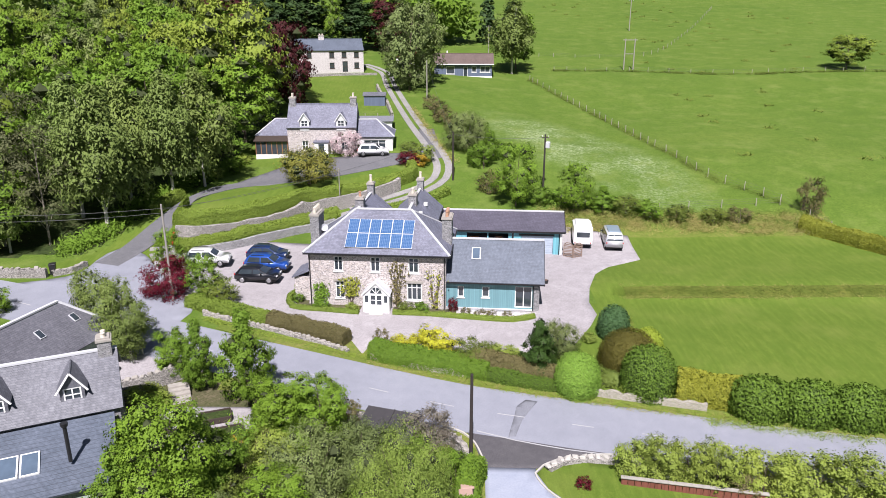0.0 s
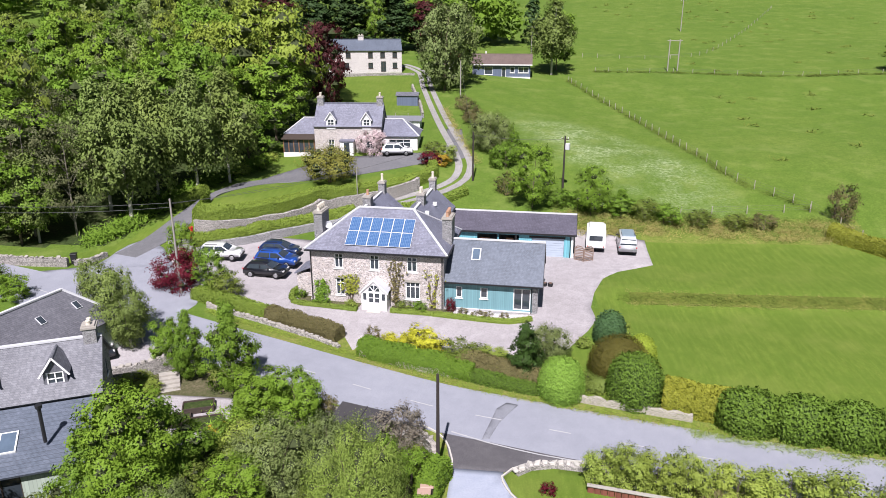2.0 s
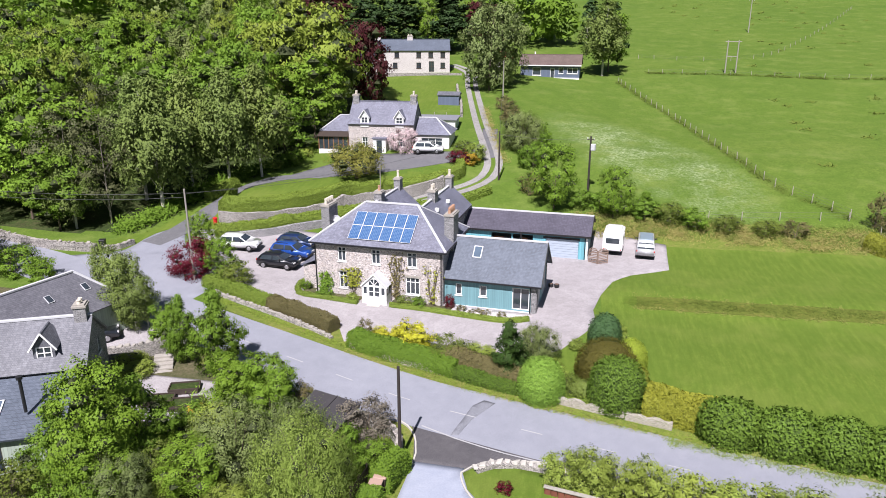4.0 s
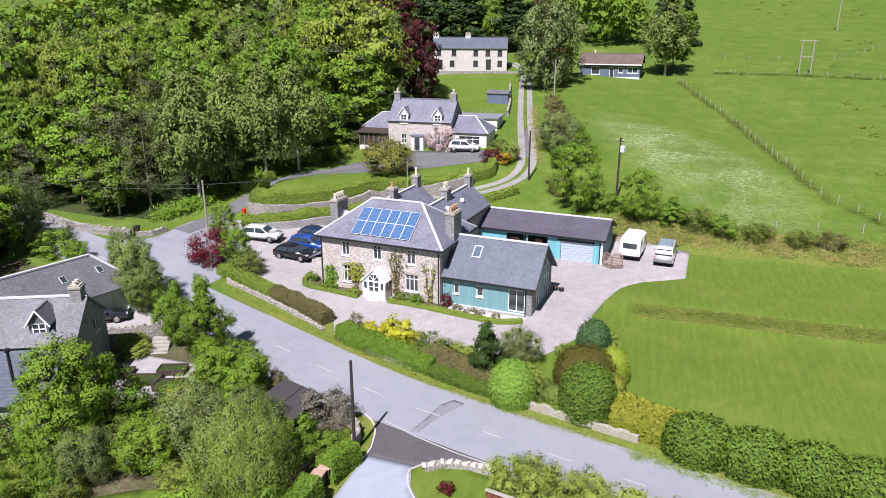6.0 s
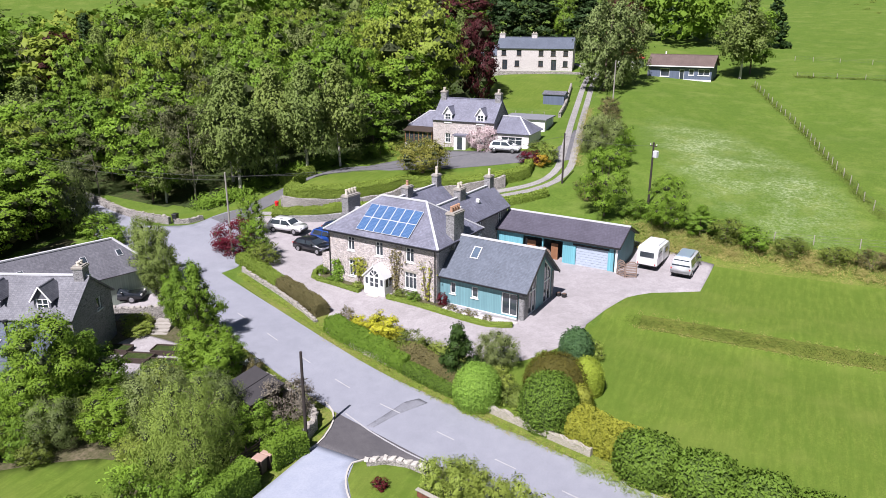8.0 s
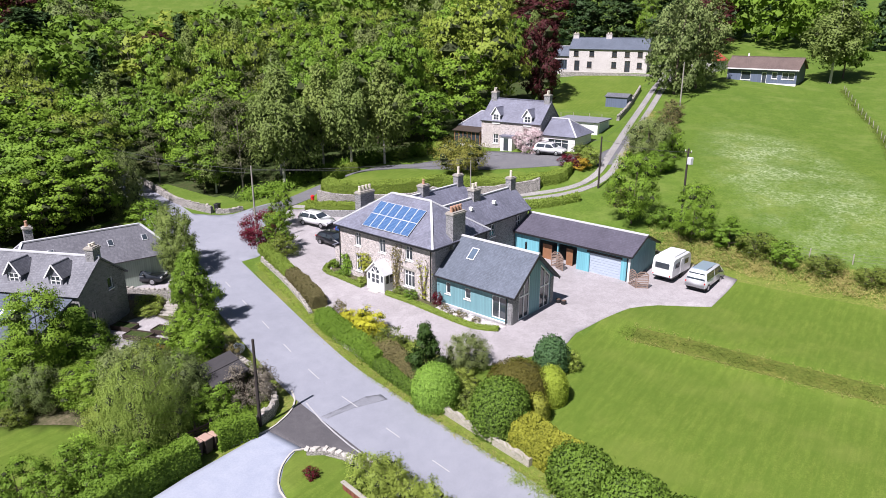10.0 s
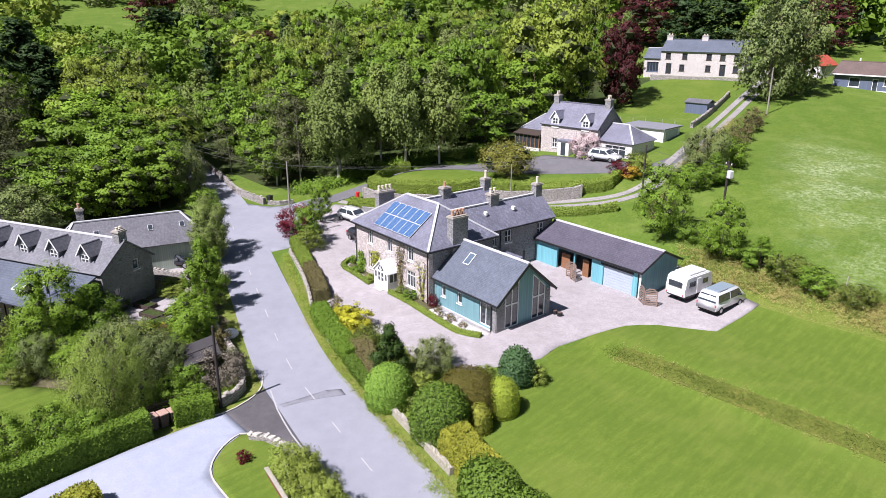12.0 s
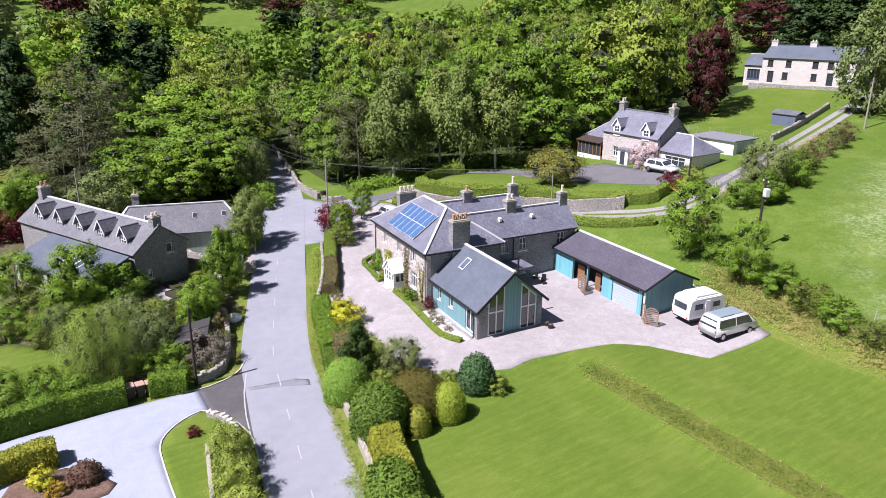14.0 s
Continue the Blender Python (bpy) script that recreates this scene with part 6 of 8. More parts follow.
far_woods([(-60, 232), (-90, 262), (-240, 330), (-240, 240), (-130, 205), (-90, 200)], 15, [1, 2, 7, 4, 10], 8, 12, 18, 700)
far_woods([(-20, 196), (14, 200), (30, 214), (-10, 226)], 9, [7, 1], 9, 13, 17, 700)
far_woods([(-60, 420), (260, 400), (280, 440), (-60, 470)], 19, [7, 1, 2, 8], 12, 10, 15, 500)

GARDEN_PLANTS = [
    ("ngreen2", -13.3, 42.4, 7.4, 3.4), ("ngreen2", -17.2, 44.2, 5.6, 2.4), ("ngreen", -19.6, 45.8, 3.8, 2.4), ("nbirch", -23.6, 48.0, 5.2, 3.0), ("nbirch", -25.0, 48.7, 6.4, 3.4), ("nbirch", -26.6, 49.5, 6.8, 3.4), ("ngrey", -46.5, 56.2, 7.6, 4.6),
    ("nopen", -14.4, 30.3, 7.5, 4.6), ("ngreen2", -13.6, 32.8, 5.6, 4.2), ("ngrey", -7.2, 32.8, 4.4, 4.4), ("ngrey", -4.6, 34.4, 3.8, 3.8), ("nopen", -8.6, 30.6, 3.6, 3.4), ("nwillow", -1.9, 30.2, 6.2, 4.9), ("ngreen", -7.6, 38.7, 4.4, 3.2), ("ngreen", -10.4, 39.8, 3.8, 3.6),
    ("nopen", -13.4, 29.2, 4.4, 3.6), ("nbush", -15.2, 28.0, 2.4, 2.8), ("nfresh", -14.2, 26.2, 1.6, 2.4), ("ngrey", -11.6, 28.6, 3.2, 3.0), ("nbush", -3.2, 29.0, 1.6, 2.0), ("nfresh", -4.0, 31.2, 1.4, 2.0), ("nbush2", -5.6, 31.2, 1.2, 1.8), ("nfresh", -10.4, 30.4, 1.0, 1.8), ("nopen", -22.0, 25.6, 5.2, 4.2), ("ngreen2", -18.4, 34.6, 3.6, 3.6), ("nfresh", -9.6, 34.8, 2.6, 3.4), ("nbush", -0.6, 33.4, 2.1, 2.8), ("nbush", -1.9, 35.4, 2.2, 2.6), ("nbush", 0.2, 35.2, 1.7, 2.2),
    ("nbush", -0.2, 28.4, 2.4, 2.6), ("nbush", -0.6, 26.2, 2.4, 2.8), ("nbush", -2.4, 26.4, 2.2, 2.6), ("nbush", -0.8, 23.8, 2.3, 2.8), ("nbush", -3.2, 23.8, 2.2, 2.8), ("nbush", -0.9, 21.2, 2.4, 3.0), ("nbush", -3.6, 20.8, 2.4, 3.0), ("nfresh", -6.4, 20.4, 2.2, 2.8), ("nbush", -12.8, 27.0, 2.2, 2.6), ("nbush2", -11.2, 26.9, 1.4, 2.0), ("nbush", -14.0, 24.6, 2.4, 3.0), ("ngreen2", -16.4, 30.0, 5.4, 3.4), ("nbush2", -5.6, 36.6, 2.0, 2.4), ("nbrown", -6.2, 40.2, 1.8, 1.6), ("nheath", -1.0, 37.6, 2.7, 3.2), ("nbush2", -3.6, 39.4, 1.3, 1.8), ("nfresh", -19.4, 41.8, 0.9, 2.4), ("nfresh", -20.6, 42.6, 1.1, 2.2),
    ("nbush", -12.4, 36.6, 1.6, 2.2), ("nbush2", -11.4, 31.2, 2.4, 3.0), ("nbush2", -17.5, 27.6, 2.6, 3.2), ("nbush", -16.8, 25.0, 2.2, 2.8), ("nfresh", -6.4, 29.8, 1.4, 2.2), ("nbush2", -19.6, 37.0, 1.0, 1.8), ("norange", -12.6, 37.8, 0.8, 1.2), ("nbrown", -10.8, 37.2, 1.2, 1.8),
    ("nmaroon", -25.0, 59.2, 3.3, 4.4), ("nopen", -21.4, 58.4, 4.4, 2.8), ("nbush2", -19.8, 58.0, 2.4, 3.0), ("nopen", -26.2, 63.4, 4.8, 2.6), ("nbush", -38.4, 55.2, 2.0, 3.0), ("nbush", -41.2, 55.6, 2.8, 4.0),
    ("nyew", 7.1, 46.9, 4.7, 2.6), ("ngrey", 9.0, 49.6, 2.8, 3.0), ("ngold", -0.6, 49.6, 2.1, 3.0), ("ngold", -3.0, 50.2, 1.3, 2.2), ("nbush2", 2.4, 48.6, 1.8, 3.0), ("nbrown", -4.9, 50.6, 1.5, 1.2), ("nfresh", 4.6, 49.2, 1.0, 2.4), ("nfresh", 10.2, 47.0, 1.5, 2.2), ("nbush2", 11.4, 46.0, 1.1, 2.0),
    ("nfresh", 15.2, 53.9, 1.4, 1.5), ("nfresh", 11.9, 52.0, 0.7, 1.3),
    ("nfresh", 11.4, 35.8, 2.0, 2.4), ("nfresh", 12.8, 35.5, 2.4, 2.6), ("nfresh", 14.4, 35.2, 2.5, 2.6), ("nfresh", 16.2, 34.8, 2.5, 2.6), ("nfresh", 18.6, 34.4, 2.3, 3.2), ("nfresh", 21.2, 34.0, 2.4, 4), ("nfresh", 24.2, 33.6, 2.4, 4), ("nfresh", 27.4, 33.0, 2.4, 4), ("nbrown", 17.4, 34.2, 1.4, 2.0), ("nfresh", 31, 32.4, 2.4, 4),
    ("nopen", 8.8, 82.0, 7.8, 4.8), ("nopen", 15.6, 81.0, 6.2, 3.8), ("ngreen2", 19.2, 81.6, 3.4, 3.2), ("nbush", 14.4, 82.4, 2.2, 3.2), ("nbush", 11.8, 83.0, 2.0, 3.0), ("nbush2", 21.8, 81.2, 2.4, 3.6), ("nbush", 24.6, 80.8, 2.2, 3.6), ("nbush2", 28, 80.4, 1.8, 3.2), ("nbush2", 32, 80.0, 1.6, 3), ("nbrown", 35, 80, 1.6, 3), ("nbrown", 6.0, 86.0, 2.6, 3.4), ("ngrey", 3.4, 101.2, 5.4, 5.4), ("nbush", 5.2, 94.6, 3.0, 3.6), ("ngreen2", 6.6, 97, 4, 3.4), ("nbush", 5.4, 104, 3.6, 4), ("nbush2", 3.0, 108, 3.0, 4), ("nbrown", 2.0, 112, 2.4, 3.4), ("nbrown", 0.4, 117, 2.2, 3.4), ("nbrown", -0.8, 122, 2.4, 3.4), ("nbrown", -2, 127, 2.4, 3),
    ("nbrown", 44.2, 81.9, 4.0, 3.2), ("nacer", -17.2, 87.0, 4.4, 6.4), ("npink", -13.6, 99.9, 3.4, 4.0), ("norange", -3.2, 94.6, 1.5, 2.2), ("nmaroon", -4.6, 95.0, 1.7, 3.0), ("nfresh", -2.6, 96.2, 2.2, 2.6), ("nbush2", -4.8, 98.4, 2.0, 2.6), ("nbush", -28.4, 93.5, 2.0, 3.0), ("nfresh", -30.2, 90.5, 1.4, 3), ("nfresh", -28.2, 97.8, 1.2, 2.4),
    ("nbush", -10.8, 57.3, 0.7, 1.4), ("nbush", -13.0, 58.6, 0.9, 1.0), ("nfresh", -13.1, 60.4, 1.5, 1.2), ("nbush2", -3.2, 56.9, 0.8, 1.5), ("nbush", -1.8, 56.7, 0.9, 1.5), ("nmaroon", 0.9, 57.0, 1.2, 0.9), ("nfresh", -8.0, 56.9, 0.7, 1.2),
]
for k, x, y, h, w in GARDEN_PLANTS:
    plant(k, x, y, h, w, category="tree" if h > 3.2 else "shrub")


def leaf_cover(rng, pts, nrm, size, mat, parent, name="foliage"):
    held(name, fast_mesh(name, *leaf_quads(rng, pts, nrm + rng.normal(0, 0.38, pts.shape), size, 0.55)), LEAF[mat], parent)


def hedge(line, width, height, mat, label, seed, density=90, size=0.13, round_top=0.25, base=-0.1, category="hedge", vary=0.06):
    """A clipped hedge along a line: a core of darkened leaf colour under a skin of leaves."""
    rng = np.random.default_rng(seed)
    pts = smooth_path(line, 0.9)
    o = pts[0]
    z0 = ground_z(o.x, o.y)
    t = thing("hedge", pose(o.x, o.y, z0), label, category)
    prof = [(-0.5, 0), (-0.5, 0.55), (-0.5 + 0.5 * round_top, 1.0), (0.5 - 0.5 * round_top, 1.0), (0.5, 0.55), (0.5, 0)]
    bm = bmesh.new()
    rows, P, N = [], [], []
    for i, p in enumerate(pts):
        d = (pts[min(i + 1, len(pts) - 1)] - pts[max(i - 1, 0)]).normalized()
        nn = Vector((-d.y, d.x))
        hh = height * (1 + rng.normal(0, vary))
        ww = width * (1 + rng.normal(0, vary))
        row = []
        for a, b in prof:
            q = Vector((p.x, p.y)) + nn * a * ww
            row.append(Vector((q.x - o.x, q.y - o.y, ground_z(q.x, q.y) - z0 + base + b * (hh - base))))
        rows.append(row)
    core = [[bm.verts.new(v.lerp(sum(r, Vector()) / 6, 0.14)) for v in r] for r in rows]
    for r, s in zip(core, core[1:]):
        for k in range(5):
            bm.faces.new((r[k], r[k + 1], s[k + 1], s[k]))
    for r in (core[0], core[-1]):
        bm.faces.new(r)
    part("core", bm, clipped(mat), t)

    def fill(a, b, c, d):
        area = ((b - a).cross(d - a)).length
        n = max(1, int(area * density))
        u, v = rng.random((n, 1)), rng.random((n, 1))
        a, b, c, d = (np.array(k) for k in (a, b, c, d))
        q = (a * (1 - u) + b * u) * (1 - v) + (d * (1 - u) + c * u) * v
        nv = np.cross(b - a, d - a)
        nv = nv / (np.linalg.norm(nv) + 1e-9)
        P.append(q + rng.normal(0, 0.03, (n, 3)))
        N.append(np.repeat(nv[None], n, 0))

    for r, s in zip(rows, rows[1:]):
        for k in range(5):
            fill(r[k], r[k + 1], s[k + 1], s[k])
    for r in (rows[0], rows[-1]):
        fill(r[0], r[1], r[4], r[5])
        fill(r[1], r[2], r[3], r[4])
    N = np.concatenate(N)
    P = np.concatenate(P)
    leaf_cover(rng, P, N, size, mat, t)
    return t


def dome(x, y, w, h, mat, label, seed, size=0.1, density=150, flat=2.0, squash=1.0):
    """A clipped bush: a core of darkened leaf colour under a close skin of leaves."""
    rng = np.random.default_rng(seed)
    t = thing("topiary", pose(x, y, ground_z(x, y) - 0.05), label, "topiary")
    bm = bmesh.new()
    bmesh.ops.create_uvsphere(bm, u_segments=18, v_segments=12, radius=1)

    def shaped(v):
        s = 1.0 / (math.hypot(v[0], v[1]) ** flat + abs(v[2]) ** flat) ** (1 / flat)
        lump = 1 + 0.035 * math.sin(3 * v[0] + seed) * math.sin(4 * v[1]) * math.sin(3 * v[2] + 1)
        return np.array([v[0] * s * w / 2 * lump, v[1] * s * w / 2 * lump * squash, max(-0.38, v[2] * s) * h * 0.7 * lump + h * 0.28])

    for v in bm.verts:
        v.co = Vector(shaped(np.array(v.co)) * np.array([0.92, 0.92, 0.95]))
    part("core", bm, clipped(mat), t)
    n = int(density * math.pi * w * h * 1.1)
    d = rng.normal(0, 1, (n, 3))
    d /= np.linalg.norm(d, axis=1)[:, None]
    p = np.array([shaped(k) for k in d]) * (1 + rng.normal(0, 0.035, (n, 1)))
    p[:, 2] = np.maximum(p[:, 2], 0.02)
    leaf_cover(rng, p, d, size, mat, t)


dome(9.6, 44.75, 3.2, 2.95, "lime", "neat pale green clipped dome bush", 1, 0.072, 420, 2.4)
dome(14.7, 44.8, 3.8, 3.5, "laurel", "large rounded dark green clipped bush", 2, 0.1, 220, 2.5)
dome(14.1, 48.0, 4.4, 3.1, "yewbrown", "broad bronze-green clipped yew dome", 3, 0.06, 380, 2.1)
dome(15.9, 49.4, 2.4, 2.6, "limegold", "upright lime-yellow clipped bush", 4, 0.06, 420, 2.2)
dome(16.2, 46.9, 1.7, 2.0, "goldhedge", "small golden clipped bush", 5, 0.086, 171, 2.2)
dome(14.1, 53.0, 2.6, 2.7, "blue", "round blue-green cypress bush", 6, 0.108, 152, 2.2)
dome(12.3, 45.9, 1.9, 1.0, "tweed", "low rounded green bush", 7, 0.101, 133)
hedge([(16.6, 44.2), (19, 43.5), (21.4, 42.9)], 2.1, 1.9, "goldhedge", "clipped golden privet hedge", 11, 277, 0.099)
LAURELS = [(21.6, 41.4, 3.9), (24.8, 40.9, 3.7), (27.8, 40.4, 3.8), (30.6, 39.9, 3.6), (33.6, 39.3, 3.8), (36.8, 38.7, 3.8), (40.4, 38.1, 3.8), (44, 37.4, 3.8)]
for i, (x, y, w) in enumerate(LAURELS):
    dome(x, y + 0.8, w * random.uniform(0.92, 1.06), random.uniform(2.6, 2.95), "laurel", "squared dark green laurel bush in a row", 20 + i, 0.14, 150, 3.2, 0.75)
# along the road in front of the forecourt
hedge([(-22.4, 57.4), (-18.5, 55.8), (-14.6, 54.2)], 1.3, 1.0, "box", "clipped green roadside hedge", 31, 277, 0.086)
hedge([(-14.5, 54.1), (-11, 52.7), (-7.7, 51.0)], 1.4, 1.1, "beech", "clipped brownish beech hedge", 32, 277, 0.086)
hedge([(-5.5, 49.2), (-2, 47.9), (1.6, 46.9), (3.4, 46.4)], 1.7, 1.25, "ash", "clipped mixed green hedge above the road", 33, 277, 0.086)
hedge([(2.2, 47.6), (5.4, 46.6), (8.2, 45.5)], 1.7, 1.3, "beech", "clipped brown beech hedge", 34, 277, 0.086)
hedge([(3.0, 46.1), (5.2, 45.4), (8.0, 44.7)], 0.9, 0.9, "laurel", "low dark green hedge plants", 35, 277, 0.086)
# box edging before the house
hedge([(-13.3, 61.4), (-14.0, 59.6), (-13.3, 57.4), (-10.5, 56.8), (-7.35, 56.3)], 0.5, 0.4, "box", "low clipped box edging", 36, 415, 0.057)
hedge([(-4.35, 56.3), (-1, 56.0), (3.0, 55.4), (6.0, 55.1), (7.9, 55.8)], 0.5, 0.4, "box", "low clipped box edging", 37, 415, 0.057)
# banks and drives behind
hedge([(-29.4, 77.2), (-29.2, 74.6), (-28.2, 73.0), (-25.5, 73.7), (-21.4, 76.6), (-18.3, 79.6), (-16.0, 81.9), (-9.6, 85.4), (-6.1, 88.6), (-3.9, 91.2), (-4.4, 93.4)], 1.2, 1.3, "box", "long clipped hedge round the upper lawn", 38, 190, 0.1, 0.2, -0.2)
hedge([(-27.6, 68.9), (-24.2, 70.9), (-20.6, 74.2), (-17.2, 77.2), (-12.4, 80.2)], 1.4, 1.35, "box", "clipped yellow-green hedge on the bank behind the cars", 39, 150, 0.12, 0.3, 0.2)
hedge([(-8.4, 81.2), (-5, 82.0), (-1.8, 83.6), (0.6, 86.2)], 1.0, 0.9, "box", "clipped hedge along the lane", 40, 156, 0.114)
hedge([(41.8, 78.6), (45.2, 75.2), (50, 69)], 1.6, 1.5, "goldhedge", "clipped golden hedge along the lawn", 41, 156, 0.114)
# private drive
hedge([(3.6, 12), (2.3, 18.5), (1.6, 24.5), (1.4, 29), (1.4, 31.2)], 1.5, 1.7, "ash", "clipped green hedge along the chip drive", 42, 277, 0.088)
hedge([(1.3, 32.9), (1.6, 34.4), (1.9, 35.4)], 1.4, 1.5, "ash", "clipped green hedge by the bin store", 43, 277, 0.088)
hedge([(7.4, 20.5), (6.6, 23.6), (6.4, 26.4)], 1.8, 1.5, "goldhedge", "clipped yellow-green hedge in the drive bed", 44, 277, 0.088)
hedge([(-33.0, 77.6), (-32.5, 80), (-31.6, 82.4)], 1.3, 1.2, "box", "clipped hedge beside the lane", 45, 156, 0.114)
hedge([(-12.2, 40.6), (-11.4, 39.4), (-11.2, 38.2)], 0.8, 1.2, "fresh", "small clipped garden hedge", 46, 277, 0.086)


# ---- walls, fences, poles ----
def stone_wall(line, w, h, label, cope=True, mat="dry_stone", seed=1, step=1.0, cope_mat="cope", ragged=0.06):
    """A wall along a line, with rough cope stones on it."""
    rng = random.Random(seed)
    pts = smooth_path(line, step)
    o = pts[0]
    z0 = ground_z(o.x, o.y)
    t = thing("stone_wall", pose(o.x, o.y, z0), label, "wall", kind="structure")
    bm = bmesh.new()
    rows = []
    for i, p in enumerate(pts):
        d = (pts[min(i + 1, len(pts) - 1)] - pts[max(i - 1, 0)]).normalized()
        n = Vector((-d.y, d.x))
        g = ground_z(p.x, p.y) - z0
        hh = h * rng.uniform(1 - ragged, 1 + ragged)
        rows.append([bm.verts.new((p.x - o.x + n.x * a, p.y - o.y + n.y * a, g + b)) for a, b in ((w / 2 + 0.06, -0.4), (w / 2, hh), (-w / 2, hh), (-w / 2 - 0.06, -0.4))])
    for r, s in zip(rows, rows[1:]):
        for k in range(3):
            bm.faces.new((r[k], r[k + 1], s[k + 1], s[k]))
    for r in (rows[0], rows[-1]):
        bm.faces.new(r)
    part("wall_body", bm, M[mat], t)
    if not cope:
        return t
    shapes = []
    for k in range(4):
        b = boxed(-0.19, 0.19, -w / 2 + 0.02, w / 2 - 0.02, -0.06, 0.13)
        for v in b.verts:
            v.co += Vector((rng.uniform(-0.07, 0.07), rng.uniform(-0.07, 0.07), rng.uniform(-0.06, 0.07)))
        bmesh.ops.bevel(b, geom=b.edges[:], offset=0.035, segments=1, affect="EDGES")
        me = bpy.data.meshes.new("cope_stone")
        b.to_mesh(me)
        b.free()
        me.materials.append(M[cope_mat])
        shapes.append(me)
    fine = smooth_path(line, 0.44)
    for i, p in enumerate(fine[:-1]):
        d = fine[i + 1] - p
        held("cope_stone", rng.choice(shapes), None, t, matrix=pose(p.x - o.x, p.y - o.y, ground_z(p.x, p.y) - z0 + h, rng.uniform(-14, 14), rng.uniform(-10, 10), math.degrees(math.atan2(d.y, d.x)) + rng.uniform(-25, 25)) @ Matrix.Diagonal((rng.uniform(0.55, 1.1), rng.uniform(0.7, 1.05), rng.uniform(0.5, 1.3), 1)))
    return t


stone_wall([(-20.6, 55.6), (-15, 53.4), (-10.5, 51.3), (-7.4, 49.6)], 0.3, 0.3, "low mossy roadside wall below a hedge", seed=1)
stone_wall([(-5.5, 48.6), (-1.4, 47.1), (3.0, 46.0), (8.1, 44.75), (13.1, 43.6), (18.2, 42.5)], 0.34, 0.5, "pale weathered roadside stone wall with weedy foot", cope=False, mat="road_wall", seed=2, step=0.4, ragged=0.28)
stone_wall(UPWALL[:-1], 0.5, 1.5, "grey stone retaining wall below the upper lawn", cope=False, seed=3)
stone_wall([(-25.4, 69.2), (-22.6, 70.9), (-19.4, 73.8), (-16, 76.9), (-12.6, 78.8)], 0.5, 0.8, "grey retaining wall behind the parked cars", cope=False, mat="grey_stone", seed=4)
stone_wall([(-37.2, 62.7), (-35.8, 63.6), (-35.2, 65.2)], 0.4, 0.5, "short mossy wall by the junction", seed=5)
stone_wall([(-70, 67.4), (-54, 64.4), (-44.5, 62.4), (-37.6, 62.4)], 0.4, 0.85, "stone bridge parapet along the road", seed=6)
stone_wall([(-9.0, 41.2), (-5, 40.4), (-1.2, 39.2), (0.6, 38.4), (1.3, 37.4), (1.5, 36.2)], 0.4, 0.7, "garden wall curving to the drive mouth", seed=7)
stone_wall([(6.3, 35.8), (7.2, 36.5), (8.6, 36.85), (10.4, 36.7), (12.0, 36.3)], 0.5, 0.35, "low wall of upright white cope stones", seed=8, mat="dry_stone", cope_mat="kerb")
stone_wall([(-25.5, 42.0), (-21.5, 43.6), (-18.6, 45.9), (-17.6, 46.9)], 0.4, 1.1, "grey wall round the parking yard", seed=9)
stone_wall([(-8.6, 120), (-9.8, 127), (-11.4, 134), (-13, 141)], 0.4, 0.8, "old stone dyke beside the lane", seed=10, step=2)
sheet("yard", [(-30, 46.5), (-25.8, 43.0), (-21.4, 44.6), (-18.2, 47), (-22, 48.6), (-27, 49.8)], 0.05, M["gravel"], "gravel parking yard of the roadside house", "yard", curved=False)
sheet("garden_path", [(-19.5, 41.8), (-13.0, 41.9), (-12.2, 40.6), (-12.8, 37.4), (-14.5, 36.2), (-19.8, 37.2)], 0.04, M["gravel"], "gravelled kitchen garden path", "path", curved=False)
sheet("gravel_bed", [(1.2, 57.1), (1.1, 56.2), (4, 55.6), (7.2, 55.5), (8.2, 56.5), (8.0, 56.9)], 0.1, M["pebbles"], "white pebble bed before the annexe", "gravel bed", curved=False, step=0.6)
sheet("planting_bed", [(-13.4, 60.6), (-13.7, 59.2), (-12.9, 57.8), (-7.3, 56.9), (-7.2, 57.9), (-12, 58.2), (-12.3, 60.4)], 0.08, M["garden"], "planted border at the house front", "flower bed", curved=False, step=0.6)
sheet("planting_bed", [(-4.4, 57.6), (-4.4, 56.6), (-1, 56.3), (1.1, 56.2), (1.2, 57.1), (0, 57.2)], 0.08, M["garden"], "planted border at the house front", "flower bed", curved=False, step=0.6)
sheet("mulch_bed", [(7.2, 24), (7.6, 26.8), (9.0, 28.2), (10.8, 29.2), (11.6, 28.6), (11.9, 26), (11.5, 22)], 0.09, M["bark_mulch"], "brown bark mulch bed in the drive", "flower bed", curved=False, step=0.7)
sheet("grass_island", [(17.4, 31.9), (13.4, 31.9), (10.2, 32.0), (8.4, 32.2), (7.2, 32.8), (6.1, 34.1), (5.6, 35.5), (6.2, 36.2), (7.7, 36.85), (9.2, 36.9), (11, 36.5), (14, 35.6), (18, 34.8)], 0.1, M["lawn"], "mown grass island at the drive mouth", "lawn", curved=False, step=0.9)
sheet("back_lawn", [(-10.6, 27.0), (-8.2, 28.8), (-6.4, 29.4), (-4.8, 28.2), (-4.4, 26.4), (-4.4, 23.4), (-6, 20), (-14, 20), (-12.6, 25)], 0.05, M["lawn"], "small mown garden lawn", "lawn", curved=False, step=1.2)
ribbon("terrace_bank", [(17.2, 61.6), (22, 61.8), (30, 61.9), (42, 62.0), (52, 62)], 0.7, 0.7, 0.035, M["bank"], "rough grass bank between two lawns", "bank", edge=0.06)


